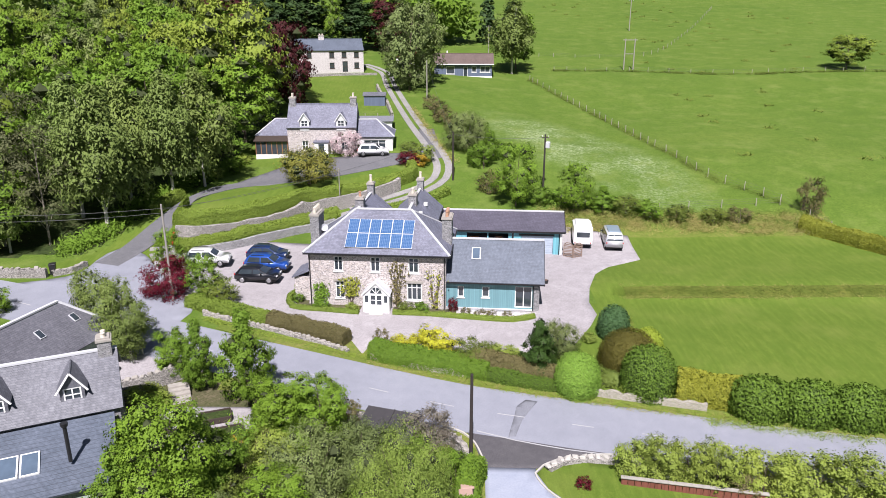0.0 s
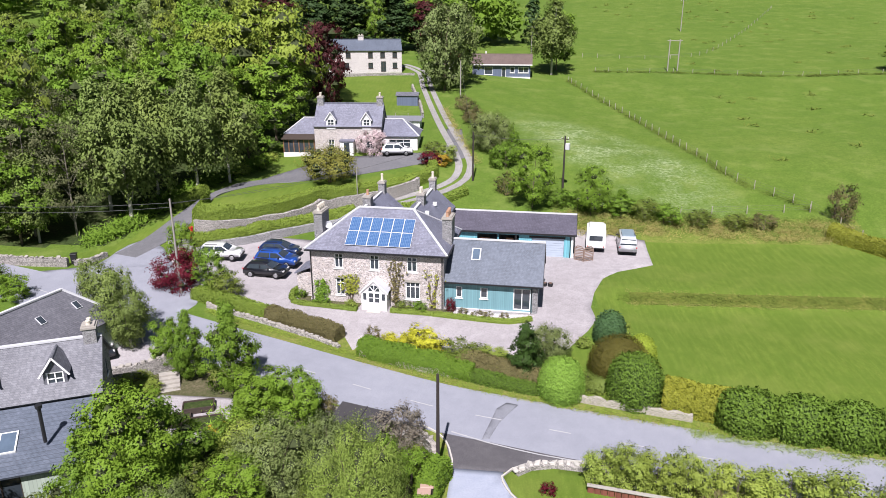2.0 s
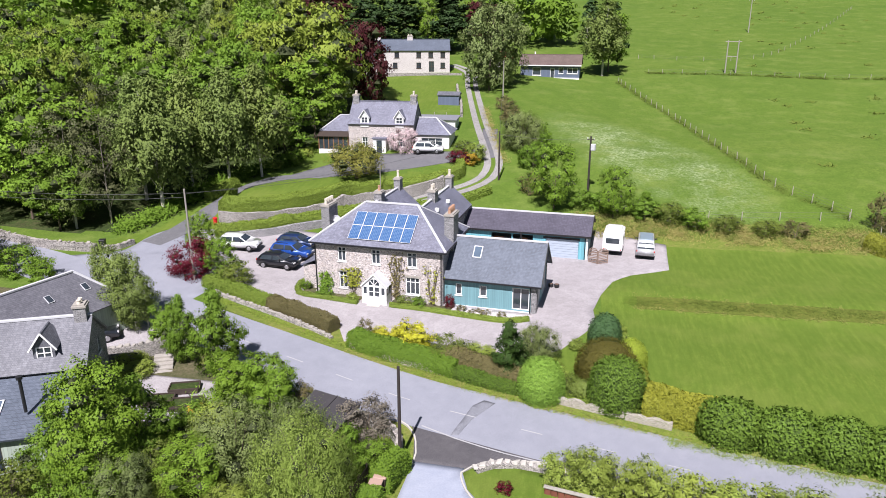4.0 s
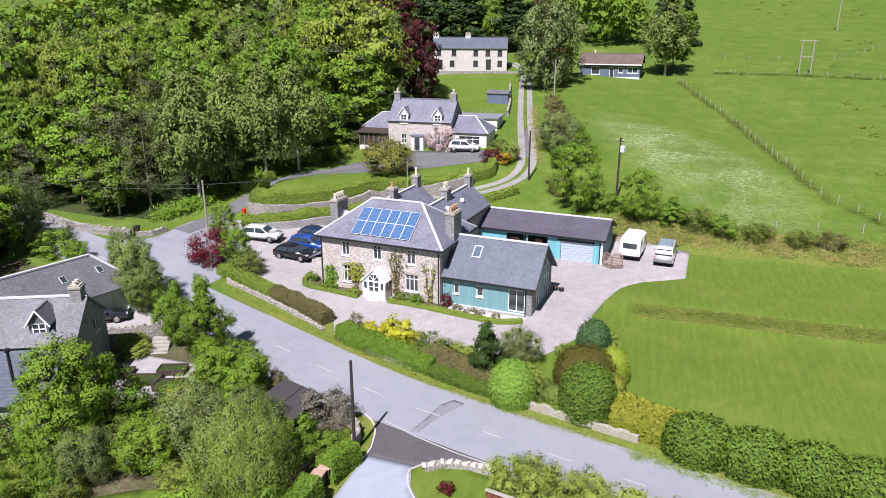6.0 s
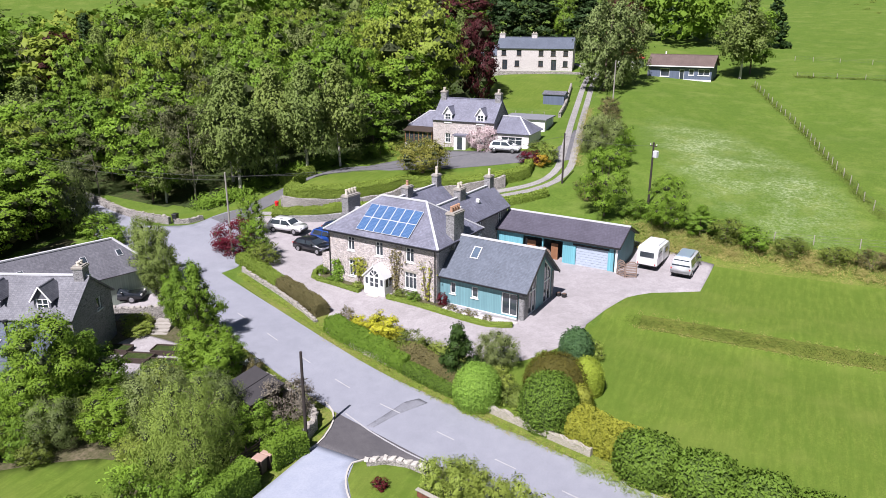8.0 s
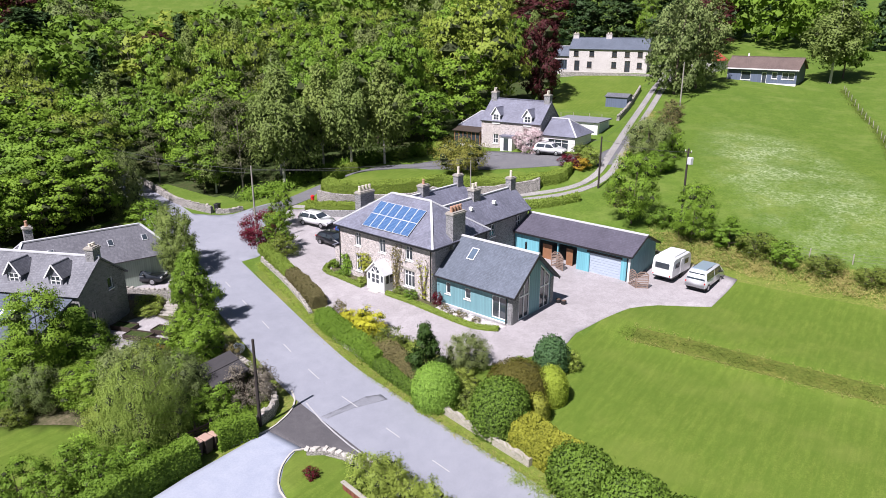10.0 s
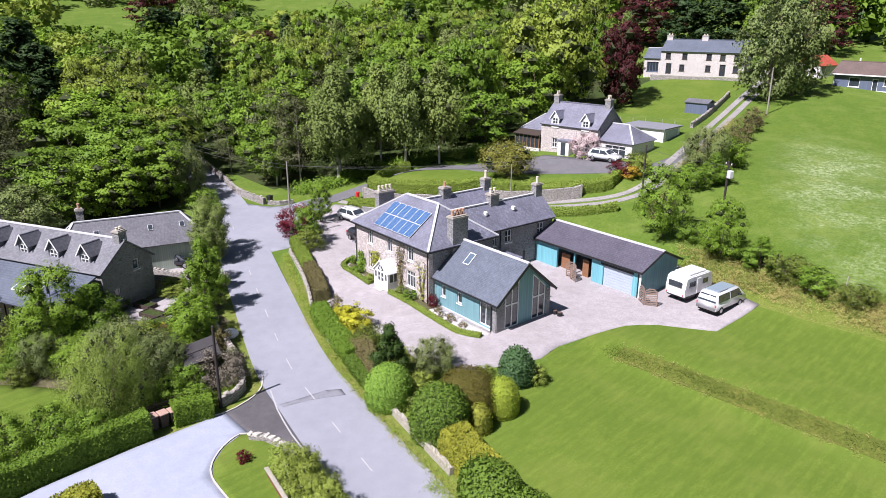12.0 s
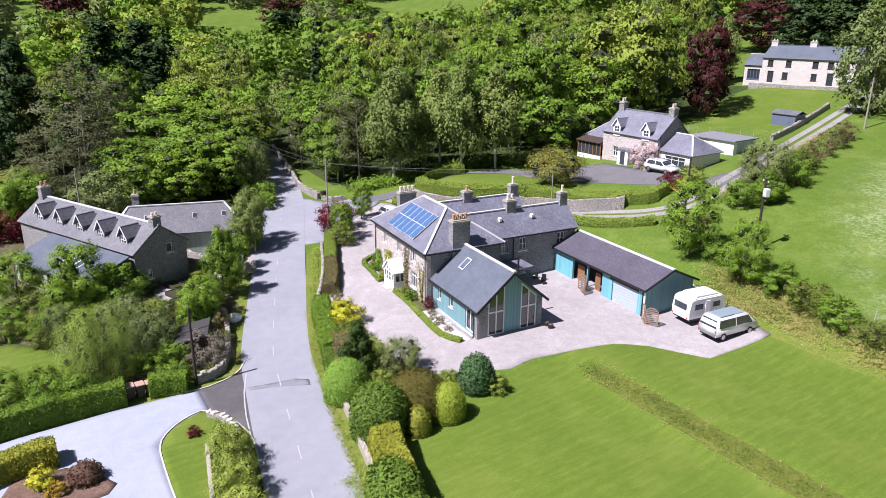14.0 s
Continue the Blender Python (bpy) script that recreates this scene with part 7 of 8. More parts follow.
def telegraph_pole(x, y, h, mat, label, arm=0.0, r=0.12, box_at=None, rz=0):
    p = thing("utility_pole", pose(x, y, ground_z(x, y), 0, 0, rz), label, "pole")
    part("shaft", tube(bmesh.new(), [(0, 0, -0.3), (0, 0, h)], [r, r * 0.72], 9), M[mat], p)
    part("cap", tube(bmesh.new(), [(0, 0, h), (0, 0, h + 0.06)], [r * 0.85, r * 0.5], 9), M[mat], p)
    if arm:
        part("crossarm", beamed((-arm / 2, 0, h - 0.35), (arm / 2, 0, h - 0.35), 0.09, 0.11), M["dark_wood"], p)
        for s in (-0.45, 0, 0.45):
            part("insulator", tube(bmesh.new(), [(s * arm, 0, h - 0.29), (s * arm, 0, h - 0.12)], [0.04, 0.06], 7), M["white"], p)
    if box_at:
        part("transformer", boxed(0.12, 0.62, -0.25, 0.25, box_at - 0.45, box_at + 0.35, bevel=0.06), M["lead"], p)
        part("bracket", beamed((0, 0, box_at - 0.3), (0.4, 0, box_at - 0.3), 0.06, 0.06), M["black"], p)
    return p


telegraph_pole(1.67, 36.1, 6.2, "pole", "dark tarred telegraph pole by the drive hedge", r=0.12)
telegraph_pole(-24.1, 58.0, 8.9, "grey_pole", "weathered grey telegraph pole by the junction", r=0.11)
telegraph_pole(12.7, 86.8, 7.1, "pole", "dark utility pole with a pale transformer", 0.9, 0.14, 5.9, -25)
telegraph_pole(1.3, 90.2, 6.3, "pole", "dark telegraph pole beside the lane", r=0.13)
telegraph_pole(-12.5, 82.6, 5.0, "grey_pole", "slim grey pole on the bank", r=0.07)
telegraph_pole(-3.0, 133.6, 7.2, "grey_pole", "pale telegraph pole by the farm lane", r=0.13)
telegraph_pole(60.6, 238.6, 9.5, "grey_pole", "distant pale power pole on the hill", 1.6, 0.16)
telegraph_pole(12.0, 192.0, 7.0, "grey_pole", "distant pale power pole on the hill", 1.2, 0.13)
telegraph_pole(-43.5, 33.5, 8.0, "grey_pole", "grey telegraph pole behind the long house", r=0.12)
telegraph_pole(-58, 56.5, 8.0, "grey_pole", "grey telegraph pole by the bridge", r=0.12)
hp = thing("h_pole", pose(43.3, 168.5, ground_z(43.3, 168.5)), "pale double power pole standing in the pasture", "pole")
for s in (-1.1, 1.1):
    part("shaft", tube(bmesh.new(), [(s, 0, -0.3), (s, 0, 7.0)], [0.15, 0.12], 8), M["grey_pole"], hp)
part("crossarm", beamed((-1.7, 0, 6.7), (1.7, 0, 6.7), 0.12, 0.16), M["grey_pole"], hp)
part("brace", beamed((-1.1, 0, 3.6), (1.1, 0, 3.6), 0.1, 0.14), M["grey_pole"], hp)


def cable(a, b, sag, label="thin black overhead cable"):
    pts = [Vector(a).lerp(Vector(b), k / 12) - Vector((0, 0, sag * 4 * (k / 12) * (1 - k / 12))) for k in range(13)]
    ob = part("overhead_cable", tube(bmesh.new(), pts, [0.014] * 13, 4), M["wire"])
    tagged(ob, label + " between the poles", "cable")


cable((-24.1, 58.0, 8.8), (-58, 56.5, 9.4), 0.8)
cable((-24.1, 58.0, 8.4), (-58, 56.5, 8.9), 0.9)
cable((-24.1, 58.0, 8.8), (-12.5, 82.6, 7.0), 0.5)
cable((-24.1, 58.0, 8.7), (1.3, 90.2, 10.2), 0.9)
cable((-58, 56.5, 9.0), (-43.5, 33.5, 7.2), 0.7)
cable((1.3, 90.2, 10.2), (12.7, 86.4, 10.4), 0.3)
cable((1.3, 90.2, 10.2), (-3.0, 133.6, 17.2), 0.9)


def wire_fence(line, gap, h, label, mat="post", wires=3):
    pts = smooth_path(line, gap)
    o = pts[0]
    z0 = ground_z(o.x, o.y)
    f = thing("fence", pose(o.x, o.y, z0), label, "fence")
    post = bpy.data.meshes.new("post")
    bm = tube(bmesh.new(), [(0, 0, -0.3), (0, 0, h)], [0.055, 0.05], 6)
    bm.to_mesh(post)
    bm.free()
    post.materials.append(M[mat])
    tops = []
    for p in pts:
        g = ground_z(p.x, p.y) - z0
        tops.append(Vector((p.x - o.x, p.y - o.y, g)))
        held("post", post, None, f, matrix=pose(p.x - o.x, p.y - o.y, g, random.uniform(-3, 3), random.uniform(-3, 3), 0))
    for k in range(wires):
        up = Vector((0, 0, h * (0.35 + 0.6 * k / max(1, wires - 1))))
        part("wire", tube(bmesh.new(), [t + up for t in tops], [0.008] * len(tops), 4), M["wire"], f)


wire_fence([(18.9, 156.5), (23.5, 142), (27.6, 129), (32.2, 106), (35.6, 92.5), (41.7, 84.0), (45, 78)], 2.4, 1.15, "long post and wire fence across the pasture", wires=3)
wire_fence([(20.5, 82.4), (30, 82.8), (41.5, 83.6)], 3.0, 1.0, "post and wire fence above the bank")
wire_fence([(26, 168.6), (43, 166.4), (65, 161), (86, 162), (120, 158)], 4.0, 1.0, "distant field fence on the hill")
wire_fence([(25, 189), (52, 188), (76, 230), (106, 292)], 5.0, 1.0, "distant field fence on the hill")
wire_fence([(-22, 118.5), (-16, 119), (-11, 119.2)], 2.0, 1.0, "low timber fence behind the cottage")


# ---- vehicles ----
CAR_SHAPE = {
    "suv": (4.4, 1.82, [(0, 0.38), (0.02, 0.8), (0.1, 1.0), (0.42, 1.5), (0.7, 1.62), (2.2, 1.64), (2.55, 1.55), (3.2, 1.08), (4.1, 0.93), (4.36, 0.72), (4.4, 0.38)], (1.04, 1.5), (0.5, 2.95)),
    "hatch": (4.2, 1.78, [(0, 0.36), (0.02, 0.75), (0.12, 0.95), (0.5, 1.35), (0.9, 1.46), (2.1, 1.46), (2.4, 1.38), (3.1, 0.98), (3.95, 0.82), (4.16, 0.62), (4.2, 0.36)], (0.95, 1.35), (0.6, 2.9)),
    "estate": (4.6, 1.8, [(0, 0.36), (0.02, 0.78), (0.1, 0.98), (0.4, 1.42), (0.7, 1.52), (2.4, 1.52), (2.75, 1.42), (3.45, 1.0), (4.35, 0.85), (4.56, 0.64), (4.6, 0.36)], (0.98, 1.4), (0.5, 3.2)),
    "van": (4.9, 1.92, [(0, 0.4), (0.0, 1.0), (0.12, 1.5), (0.3, 1.86), (0.5, 1.95), (3.4, 1.95), (3.7, 1.85), (4.35, 1.12), (4.8, 0.95), (4.9, 0.7), (4.9, 0.4)], (1.12, 1.75), (0.35, 4.0)),
}


def car(x, y, rz, shape, paint, label, roof_box=False, roof_mat=None, lift=0.06):
    L, w, prof, (g0, g1), (s0, s1) = CAR_SHAPE[shape]
    c = thing("car", pose(x, y, ground_z(x, y) + lift, 0, 0, rz) @ Matrix.Translation((-L / 2, 0, 0)), label, "car")
    top = max(p[1] for p in prof)

    def half(z):
        return w / 2 * (1 - 0.2 * max(0, z - g0 + 0.06) / (top - g0))

    bm = bmesh.new()
    a = [bm.verts.new((px, -half(pz), pz)) for px, pz in prof]
    b = [bm.verts.new((px, half(pz), pz)) for px, pz in prof]
    bm.faces.new(a)
    bm.faces.new(b[::-1])
    for i in range(len(prof)):
        j = (i + 1) % len(prof)
        bm.faces.new((a[i], b[i], b[j], a[j]))
    bmesh.ops.bevel(bm, geom=bm.edges[:], offset=0.05, segments=2, affect="EDGES")
    body = part("body", bm, paint, c)
    for p in body.data.polygons:
        p.use_smooth = True

    def edge_x(z, front):
        best = None
        seq = prof if not front else prof[::-1]
        for (x0, z0), (x1, z1) in zip(seq, seq[1:]):
            if min(z0, z1) <= z <= max(z0, z1) and z0 != z1 and z1 > z0:
                return x0 + (x1 - x0) * (z - z0) / (z1 - z0)
        return best or L / 2

    xm = (s0 + s1) / 2 + 0.05
    for s in (-1, 1):
        for xa, xb, ta, tb in ((edge_x(g0, 0) + 0.3, xm - 0.05, edge_x(g1, 0) + 0.22, xm - 0.05), (xm + 0.05, edge_x(g0, 1) - 0.25, xm + 0.05, edge_x(g1, 1) - 0.12)):
            bm = bmesh.new()
            q = [(xa, s * (half(g0) + 0.004), g0), (xb, s * (half(g0) + 0.004), g0), (tb, s * (half(g1) + 0.004), g1), (ta, s * (half(g1) + 0.004), g1)]
            vs = [bm.verts.new(v) for v in q] + [bm.verts.new((v[0], v[1] + s * 0.012, v[2])) for v in q]
            for f in ((0, 1, 2, 3), (7, 6, 5, 4), (0, 4, 5, 1), (1, 5, 6, 2), (2, 6, 7, 3), (3, 7, 4, 0)):
                bm.faces.new([vs[k] for k in f])
            part("side_window", bm, M["glass"], c)
        for fx in (0.18, 0.8):
            wx = L * fx
            wh = part("wheel", tube(bmesh.new(), [(wx, s * (w / 2 - 0.2), 0.33), (wx, s * (w / 2 + 0.015), 0.33)], [0.33, 0.33], 18), M["tyre"], c)
            part("rim", tube(bmesh.new(), [(wx, s * (w / 2 + 0.012), 0.33), (wx, s * (w / 2 + 0.03), 0.33)], [0.22, 0.19], 12), M["alloy"], wh)
        part("headlight", boxed(L - 0.16, L - 0.01, s * w * 0.36 - 0.18, s * w * 0.36 + 0.18, 0.64, 0.78, bevel=0.03), M["lamp_glass"], c)
        part("tail_light", boxed(-0.006, 0.08, s * w * 0.45 - 0.06, s * w * 0.45 + 0.06, 0.8, 0.98, bevel=0.02), M["red"], c)
        part("mirror", boxed(s1 - 0.35, s1 - 0.18, s * (w / 2 + 0.08) - 0.09, s * (w / 2 + 0.08) + 0.09, g0 + 0.02, g0 + 0.16, bevel=0.03), M["black"], c)
    for front in (0, 1):
        x0, x1 = edge_x(g0 + 0.04, front), edge_x(g1, front)
        sg = 1 if front else -1
        n = Vector((g1 - g0, 0, (x0 - x1) * sg)).normalized() * 0.015
        n.x *= sg
        pts = [(x0, -half(g0) + 0.1, g0 + 0.04), (x0, half(g0) - 0.1, g0 + 0.04), (x1, half(g1) - 0.1, g1), (x1, -half(g1) + 0.1, g1)]
        part("windscreen" if front else "rear_window", slabbed([Vector(p) + n for p in pts], 0.03), M["glass"], c)
    part("underside", boxed(0.2, L - 0.2, -w / 2 + 0.12, w / 2 - 0.12, 0.2, 0.42), M["tyre"], c)
    part("bumper", boxed(L - 0.06, L + 0.03, -w * 0.42, w * 0.42, 0.38, 0.56, bevel=0.03), M["black"], c)
    if roof_mat:
        part("roof_panel", boxed(0.6, 3.3, -half(top) + 0.1, half(top) - 0.1, top + 0.005, top + 0.07, bevel=0.03), roof_mat, c)
    for s in (-1, 1):
        part("roof_rail", beamed((0.8, s * (half(top) - 0.08), top + 0.03), (2.1, s * (half(top) - 0.08), top + 0.03), 0.04, 0.05), M["black"], c)
    return c


def gloss(name, color, metal=0.2):
    n = Nodes(name)
    v = n.coords()
    n.done(n.mix(n.noise(v, 3), dark(color, 0.85), dark(color, 1.12)), 0.3, metal, 0.5)
    n.b.inputs["Coat Weight"].default_value = 0.7
    return n.m


WHITE_PAINT = gloss("white_car_paint", (0.75, 0.76, 0.77), 0)
car(-17.8, 63.4, -4, "hatch", gloss("black_car_paint", (0.012, 0.013, 0.018)), "glossy black hatchback parked on the gravel")
car(-17.6, 66.3, -6, "suv", gloss("bright_blue_paint", (0.015, 0.07, 0.32)), "bright blue car parked beside a black one")
car(-18.2, 69.2, -6, "hatch", gloss("navy_paint", (0.012, 0.03, 0.1)), "dark blue car parked at the wall")
car(-23.6, 66.6, 4, "suv", WHITE_PAINT, "white sport utility car on the gravel")
car(18.9, 74.9, 85, "van", gloss("silver_paint", (0.66, 0.68, 0.7), 0.15), "silver camper van parked beside the caravan", roof_mat=gloss("grey_blue_paint", (0.3, 0.38, 0.46)))
car(-9.9, 98.9, 3, "suv", WHITE_PAINT, "white four-wheel drive before the cottage")
car(-26.2, 45.4, 35, "estate", gloss("dark_grey_paint", (0.03, 0.035, 0.045)), "dark grey estate car in the yard")


def caravan():
    c = thing("caravan", pose(15.6, 75.3, ground_z(15.6, 75.3) + 0.06, 0, 0, 83), "small white touring caravan parked by the garage", "caravan")
    prof = [(-2.1, 0.45), (-2.15, 1.2), (-1.95, 2.15), (-1.6, 2.3), (1.5, 2.3), (1.9, 2.1), (2.1, 1.3), (2.0, 0.45)]
    bm = bmesh.new()
    a = [bm.verts.new((x, -1.02, z)) for x, z in prof]
    b = [bm.verts.new((x, 1.02, z)) for x, z in prof]
    bm.faces.new(a)
    bm.faces.new(b[::-1])
    for i in range(len(prof)):
        j = (i + 1) % len(prof)
        bm.faces.new((a[i], b[i], b[j], a[j]))
    bmesh.ops.bevel(bm, geom=bm.edges[:], offset=0.08, segments=2, affect="EDGES")
    part("body", bm, WHITE_PAINT, c)
    part("raised_roof", boxed(-1.3, 1.2, -0.8, 0.8, 2.3, 2.5, bevel=0.06), WHITE_PAINT, c)
    part("rear_window", boxed(-2.19, -2.1, -0.7, 0.7, 1.3, 1.85, bevel=0.03), M["glass"], c)
    part("side_window", boxed(-1.5, -0.6, -1.05, -1.0, 1.3, 1.8, bevel=0.02), M["glass"], c)
    part("side_window", boxed(0.5, 1.3, -1.05, -1.0, 1.3, 1.8, bevel=0.02), M["glass"], c)
    part("door", boxed(-0.35, 0.25, -1.05, -1.0, 0.55, 2.0, bevel=0.02), M["white"], c)
    part("skirt", boxed(-1.9, 1.8, -0.95, 0.95, 0.3, 0.5), M["black"], c)
    for s in (-1, 1):
        part("wheel", tube(bmesh.new(), [(0.1, s * 0.8, 0.3), (0.1, s * 1.03, 0.3)], [0.3, 0.3], 16), M["tyre"], c)
        part("tail_light", boxed(-2.2, -2.1, s * 0.85 - 0.05, s * 0.85 + 0.05, 0.6, 0.72, bevel=0.02), M["red"], c)
    part("drawbar", beamed((1.9, 0, 0.45), (3.1, 0, 0.45), 0.12, 0.1), M["black"], c)
    part("gas_locker", boxed(2.0, 2.5, -0.45, 0.45, 0.5, 1.0, bevel=0.05), M["black"], c)


caravan()


# ---- small things ----
mb = thing("post_box", pose(-28.6, 70.9, ground_z(-28.6, 70.9)), "red pillar post box at the lane side", "post box")
part("pillar", tube(bmesh.new(), [(0, 0, -0.1), (0, 0, 1.1)], [0.22, 0.22], 12), M["red"], mb)
part("cap", tube(bmesh.new(), [(0, 0, 1.1), (0, 0, 1.22), (0, 0, 1.3)], [0.27, 0.24, 0.1], 12), M["red"], mb)


def bin_at(x, y, mat, label, rz=0, group=""):
    b = thing("wheelie_bin", pose(x, y, ground_z(x, y) + 0.05, 0, 0, rz), label, "bin", group)
    bm = boxed(-0.28, 0.28, -0.34, 0.34, 0.06, 1.0)
    for v in bm.verts:
        if v.co.z < 0.5:
            v.co.x *= 0.82
            v.co.y *= 0.82
    part("body", bm, M[mat], b)
    part("lid", boxed(-0.31, 0.31, -0.38, 0.38, 1.0, 1.09, bevel=0.03), M["lid_pink" if mat == "dark_wood" else mat], b)
    for s in (-1, 1):
        part("wheel", tube(bmesh.new(), [(s * 0.2, 0.3, 0.1), (s * 0.28, 0.3, 0.1)], [0.1, 0.1], 10), M["tyre"], b)


for i in range(3):
    bin_at(1.15 + 0.1 * i, 31.6 + i * 0.66, "dark_wood", "brown wheelie bin with a faded pinkish lid", 92, "bins in the store")
bin_at(-37.3, 63.0, "black", "black wheelie bin at the road junction", 20)
store = thing("bin_store", pose(0.5, 32.2, ground_z(0.5, 32.2), 0, 0, 84), "dark slatted timber bin store fence", "fence")
for i in range(6):
    part("slat", beamed((-1.1, 0.12, 0.2 + i * 0.22), (1.1, 0.12, 0.2 + i * 0.22), 0.03, 0.15), M["dark_wood"], store)
for s in (-1.1, 0, 1.1):
    part("post", boxed(s - 0.05, s + 0.05, 0.14, 0.24, -0.2, 1.5), M["dark_wood"], store)

shed = thing("log_shed", pose(-3.4, 37.2, ground_z(-3.4, 37.2), 0, 0, -18), "small dark timber shed with a sloping felt roof", "shed")
part("walls", boxed(-1.5, 1.5, -1.0, 1.0, -0.3, 1.8), M["dark_wood"], shed)
part("roof", slabbed([(-1.8, -1.3, 1.75), (1.8, -1.3, 1.75), (1.8, 1.3, 2.35), (-1.8, 1.3, 2.35)], 0.1), M["felt"], shed)
part("roof_batten", beamed((0, -1.3, 1.79), (0, 1.3, 2.39), 0.06, 0.05), M["felt"], shed)

for i, (x, y, w, l, rz) in enumerate([(-15.0, 40.4, 1.1, 2.0, 20), (-13.8, 38.6, 1.2, 2.2, 20), (-16.0, 38.6, 1.1, 2.2, 20), (-18.5, 38.9, 1.0, 2.0, 20)]):
    b = thing("raised_bed", pose(x, y, ground_z(x, y), 0, 0, rz), "weathered timber raised bed filled with soil", "raised bed", "beds of the kitchen garden")
    for s in (-1, 1):
        part("side_board", boxed(-l / 2, l / 2, s * w / 2 - 0.04, s * w / 2 + 0.04, -0.1, 0.42), M["dark_wood"], b)
        part("end_board", boxed(s * l / 2 - 0.04, s * l / 2 + 0.04, -w / 2 + 0.041, w / 2 - 0.041, -0.1, 0.4), M["dark_wood"], b)
    part("soil", boxed(-l / 2 + 0.05, l / 2 - 0.05, -w / 2 + 0.05, w / 2 - 0.05, -0.1, 0.33), M["floor"], b)
steps = thing("garden_steps", pose(-17.9, 42.3, ground_z(-17.9, 42.3), 0, 0, 25), "stone garden steps up to the yard", "steps")
for i in range(5):
    part("tread", boxed(-0.7, 0.7, i * 0.35, i * 0.35 + 0.5, -0.2, 0.02 + i * 0.16, bevel=0.02), M["cope"], steps)

tf = thing("timber_edging", pose(10.4, 34.6, ground_z(10.4, 34.6), 0, 0, -11.5), "reddish timber edging with a pale capping", "fence")
for i in range(21):
    part("board", boxed(i * 0.38, i * 0.38 + 0.35, 0, 0.06, -0.3, 0.55), M["red_wood"], tf)
part("capping", boxed(-0.05, 8.05, -0.1, 0.16, 0.55, 0.63, bevel=0.01), M["cope"], tf)

bag = thing("builders_bag", pose(-7.5, 41.7, ground_z(-7.5, 41.7) + 0.02), "white crumpled builders bag on the verge", "bag")
bm = bmesh.new()
bmesh.ops.create_icosphere(bm, subdivisions=3, radius=0.55)
for v in bm.verts:
    v.co *= 1 + 0.25 * noise.noise(v.co * 2.3)
    v.co.z = max(0, v.co.z * 0.8 + 0.25)
part("sack", bm, M["white"], bag)

for x, y, s in ((2.0, 56.5, 0.5), (3.0, 56.1, 0.4), (4.2, 56.0, 0.5), (5.6, 56.0, 0.45), (3.5, 56.6, 0.35)):
    plant("nbrown", x, y, s * 1.1, s * 1.7, "small bronze tuft in white pebbles", "plant")
dome(9.4, 27.7, 2.0, 1.3, "nut", "low brown clipped bush in mulch", 61, 0.1, 90)
plant("ngold", 8.8, 25.4, 1.2, 1.6, "golden orange shrub in the mulch bed", "shrub")
plant("norange", 10.0, 26.1, 0.8, 1.0, category="shrub")
plant("nmaroon", 8.2, 34.3, 0.7, 0.9, "small dark red island shrub", "shrub")
for i in range(2):
    pot = thing("garden_pot", SITE @ pose(8.7 + 0.55 * i, 6.9, 0.05), "dark planter pot beside the annexe", "pot")
    part("vessel", tube(bmesh.new(), [(0, 0, -0.1), (0, 0, 0.45), (0, 0, 0.5)], [0.18, 0.26, 0.24], 12), M["black"], pot)
    part("soil", tube(bmesh.new(), [(0, 0, 0.44), (0, 0, 0.52)], [0.2, 0.18], 10), M["bark_mulch"], pot)
for i, (u, v) in enumerate(((9.3, 1.4), (9.6, 2.9))):
    dr = part("drain_cover", boxed(-0.25, 0.25, -0.15, 0.15, -0.05, 0.28, bevel=0.01), M["black"], None, matrix=SITE @ pose(u, v, -0.1 - 0.12))
    tagged(dr, "black iron drain cover in the gravel", "drain")
for i in range(3):
    st = thing("garden_chair", SITE @ pose(-0.9 + 0.8 * i, 12.2 + 0.5 * (i % 2), 0.1, 0, 0, 40 * i), "dark metal garden chair by the back wall", "chair")
    part("seat", boxed(-0.22, 0.22, -0.22, 0.22, 0.42, 0.46), M["black"], st)
    part("backrest", boxed(-0.22, 0.22, 0.19, 0.23, 0.46, 0.9), M["black"], st)
    for a in (-0.19, 0.19):
        for b in (-0.19, 0.19):
            part("leg", boxed(a - 0.02, a + 0.02, b - 0.02, b + 0.02, -0.1, 0.42), M["black"], st)

# climbers on the house front
def climber(x0, x1, z0, z1, n, mat, seed, label):
    rng = np.random.default_rng(seed)
    t = thing("climbing_plant", SITE @ pose((x0 + x1) / 2, -0.4, 0), label, "climber")
    k = 7
    P = []
    bm = bmesh.new()
    for i in range(k):
        a = rng.uniform(-0.5, 0.5) * (x1 - x0)
        pts = [Vector(((x1 - x0) * 0.1 * (i / k - 0.5), -0.03, 0))]
        for j in range(1, 7):
            pts.append(Vector((a * j / 6 + rng.normal(0, 0.12), -0.04, z1 * j / 6 * rng.uniform(0.85, 1.0))))
        tube(bm, pts, [0.035 - 0.004 * j for j in range(7)], 5)
        for p, q in zip(pts, pts[1:]):
            m = n // (k * 14)
            u = rng.random((m, 1))
            P.append(np.array(p) * (1 - u) + np.array(q) * u + rng.normal(0, 1, (m, 3)) * np.array([0.28, 0.05, 0.24]) + np.array([0, -0.08, 0]))
    part("stem", bm, M["bark"], t)
    P = np.concatenate(P)
    P = P[(P[:, 2] > z0) & (P[:, 2] < z1) & (P[:, 1] < -0.03)]
    leaf_cover(rng, P, np.repeat(np.array([[0, -1, 0.3]]), len(P), 0), 0.15, mat, t)


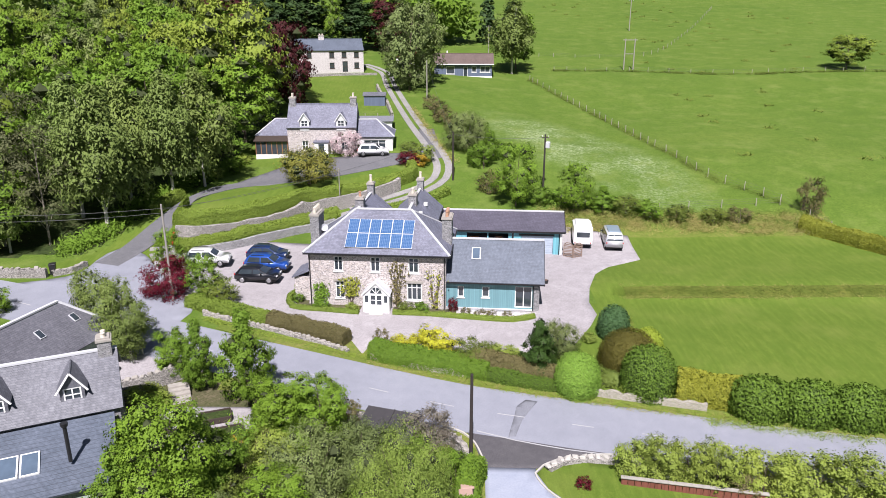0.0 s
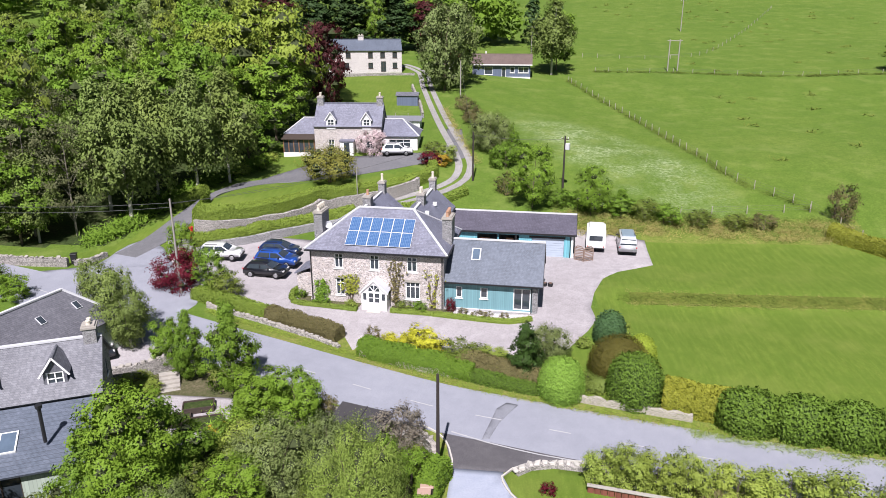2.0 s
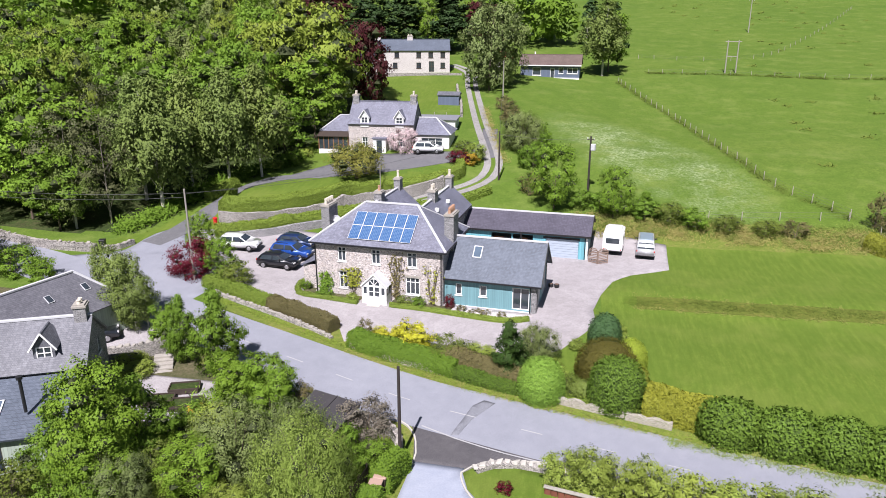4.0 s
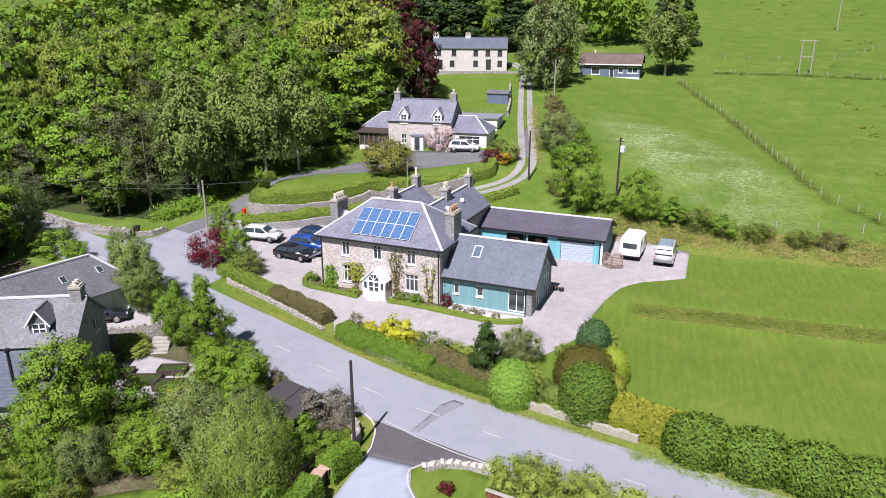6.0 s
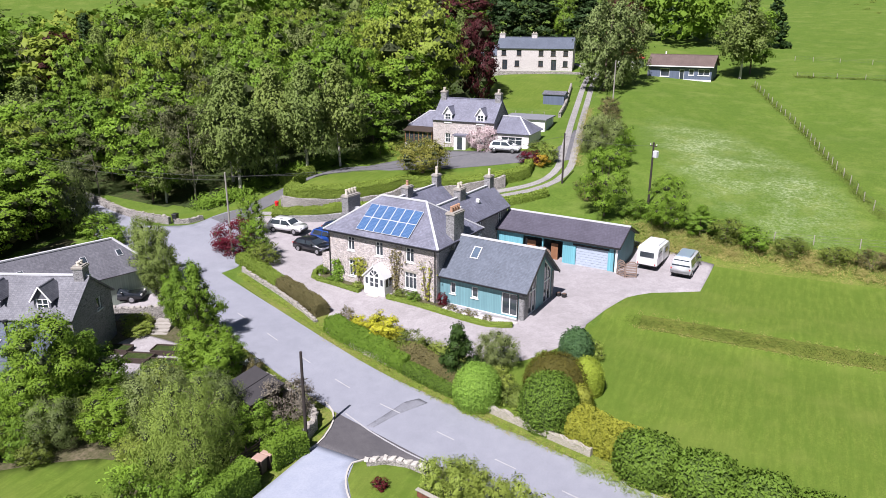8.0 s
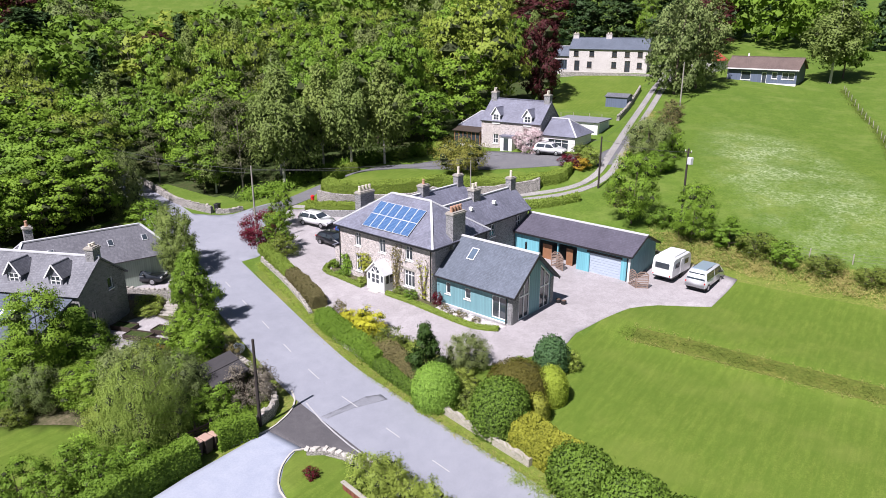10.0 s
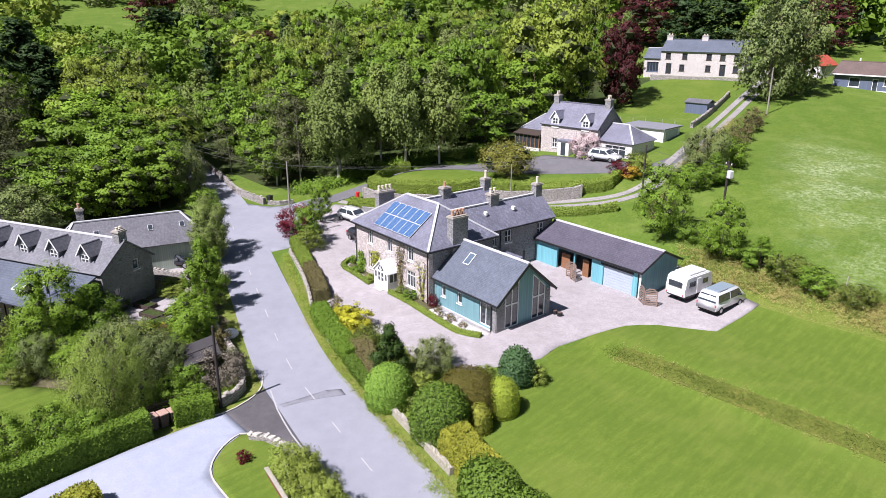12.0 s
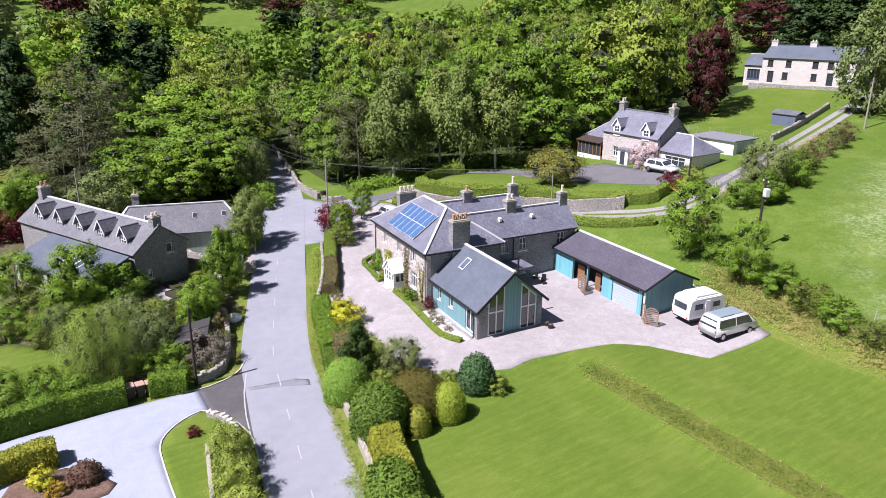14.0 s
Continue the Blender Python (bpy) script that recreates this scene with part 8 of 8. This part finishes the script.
climber(-5.0, -3.4, 0.6, 4.9, 620, "beech", 71, "brown climbing plant on the house front")
climber(-1.6, -0.1, 0.3, 4.2, 230, "goldhedge", 72, "yellow-green climbing plant on the house front")
climber(-11.9, -10.4, 0.3, 2.4, 900, "ash", 73, "green climber at the house corner")
climber(-9.0, -7.6, 1.3, 3.1, 1100, "goldhedge", 74, "golden climber beside the porch")

# rough tufts on banks and verges, too many to count
def tufts(name, spots, size, mat, label, seed, per=60, spread=0.35, tall=0.45):
    rng = np.random.default_rng(seed)
    P = []
    for x, y in spots:
        d = rng.normal(0, spread, (per, 3))
        d[:, 2] = np.abs(d[:, 2]) / spread * tall * 0.6 + 0.02
        d[:, 0] += x
        d[:, 1] += y
        d[:, 2] += ground_z(x, y)
        P.append(d)
    P = np.concatenate(P)
    ob = held(name, fast_mesh(name, *leaf_quads(rng, P, np.repeat(np.array([[0, -0.3, 0.8]]), len(P), 0), size * 0.33, 0.8, long=4.0)), LEAF[mat])
    tagged(ob, label, "grass", kind="stuff")


def along(line, n, wide, seed):
    rng = random.Random(seed)
    pts = smooth_path(line, 0.5)
    out = []
    for _ in range(n):
        p = rng.choice(pts)
        out.append((p.x + rng.uniform(-wide, wide), p.y + rng.uniform(-wide, wide)))
    return out


tufts("rough_grass", along([(17, 60.9), (22, 61.0), (30, 61.1), (42, 61.2), (52, 61.2)], 110, 0.15, 11), 0.07, "straw", "dry straw-coloured grass at the foot of the bank", 91, 22, 0.16, 0.2)
tufts("rough_grass", along([(17, 62.4), (22, 62.5), (30, 62.6), (42, 62.7), (52, 62.7)], 50, 0.15, 12), 0.07, "straw", "dry straw-coloured grass on top of the bank", 92, 22, 0.16, 0.2)
tufts("rough_grass", along([(16.6, 61.6), (22, 61.8), (30, 61.9), (42, 62.0), (52, 62)], 420, 0.4, 13), 0.075, "bankgrass", "uncut olive grass on the bank", 93, 30, 0.25, 0.22)
tufts("rough_grass", along([(13, 79.5), (22, 79.8), (32, 79.4), (44, 79)], 300, 1.7, 1), 0.17, "straw", "dry straw-coloured grass on the bank", 81, 60, 0.4, 0.35)
tufts("rough_grass", along([(13, 80.5), (22, 80.8), (32, 80.4), (44, 80)], 220, 1.9, 2), 0.17, "tweed", "green weeds on the bank", 82, 60, 0.4, 0.4)
tufts("verge_grass", along([(-20, 54.7), (-7.4, 49.2), (3, 45.2), (13, 42.75), (20, 41.5)], 460, 0.22, 3), 0.12, "box", "rough grass along the road verge", 83, 26, 0.15, 0.16)
tufts("verge_grass", along([(-5, 49.0), (-1.2, 47.5), (3.3, 46.3), (8.2, 45.1), (13.2, 44.0), (18.2, 42.9)], 200, 0.25, 15), 0.12, "box", "green weeds over the roadside wall", 95, 26, 0.2, 0.6)
tufts("verge_grass", along([(-5.6, 48.1), (-1.6, 46.7), (3.0, 45.2), (8, 43.9), (13, 42.7), (18.4, 41.6), (30, 39.5), (44, 36.8)], 360, 0.25, 18), 0.1, "straw", "dry straw-coloured grass along the road verge", 98, 22, 0.2, 0.14)
tufts("verge_grass", along([(18, 41.2), (30, 38.9), (44, 36.2)], 200, 0.3, 4), 0.12, "box", "rough grass under the laurel hedge", 84, 30, 0.25, 0.22)
tufts("field_hedgerow", along([(26, 168.6), (43, 166.4), (65, 160.6), (86, 161.4), (120, 158)], 260, 0.4, 6), 0.25, "bankgrass", "low overgrown grass line across the pasture", 86, 30, 0.4, 0.25)
tufts("fence_grass", along([(18.9, 156.5), (23.5, 142), (27.6, 129), (32.2, 106), (35.6, 92.5), (41.7, 84.0)], 460, 0.4, 16), 0.13, "bankgrass", "long uncut grass along the pasture fence", 96, 26, 0.35, 0.5)
tufts("field_rushes", [(40 + 90 * random.Random(i).random(), 95 + 230 * random.Random(i + 500).random()) for i in range(90)], 0.5, "tweed", "dark rush clumps in the pasture", 87, 30, 0.5, 0.3)
tufts("lane_weeds", along([(1.6, 96), (-0.6, 104), (-3.2, 116), (-5.4, 127)], 130, 0.4, 8), 0.14, "straw", "dry weeds along the farm lane", 89, 30, 0.3, 0.25)
tufts("wood_edge", along([(-38.5, 68.5), (-36.4, 74), (-34.6, 80), (-33, 86), (-30.6, 91), (-28.8, 97)], 260, 1.0, 10), 0.35, "ash", "leafy undergrowth at the wood edge", 90, 65, 0.5, 0.9)
tufts("garden_weeds", along([(-12, 39), (-9, 37.8), (-6, 35.5), (-3, 33), (-5, 29)], 260, 1.6, 11), 0.25, "fresh", "low leafy plants of the cottage garden", 91, 50, 0.4, 0.4)
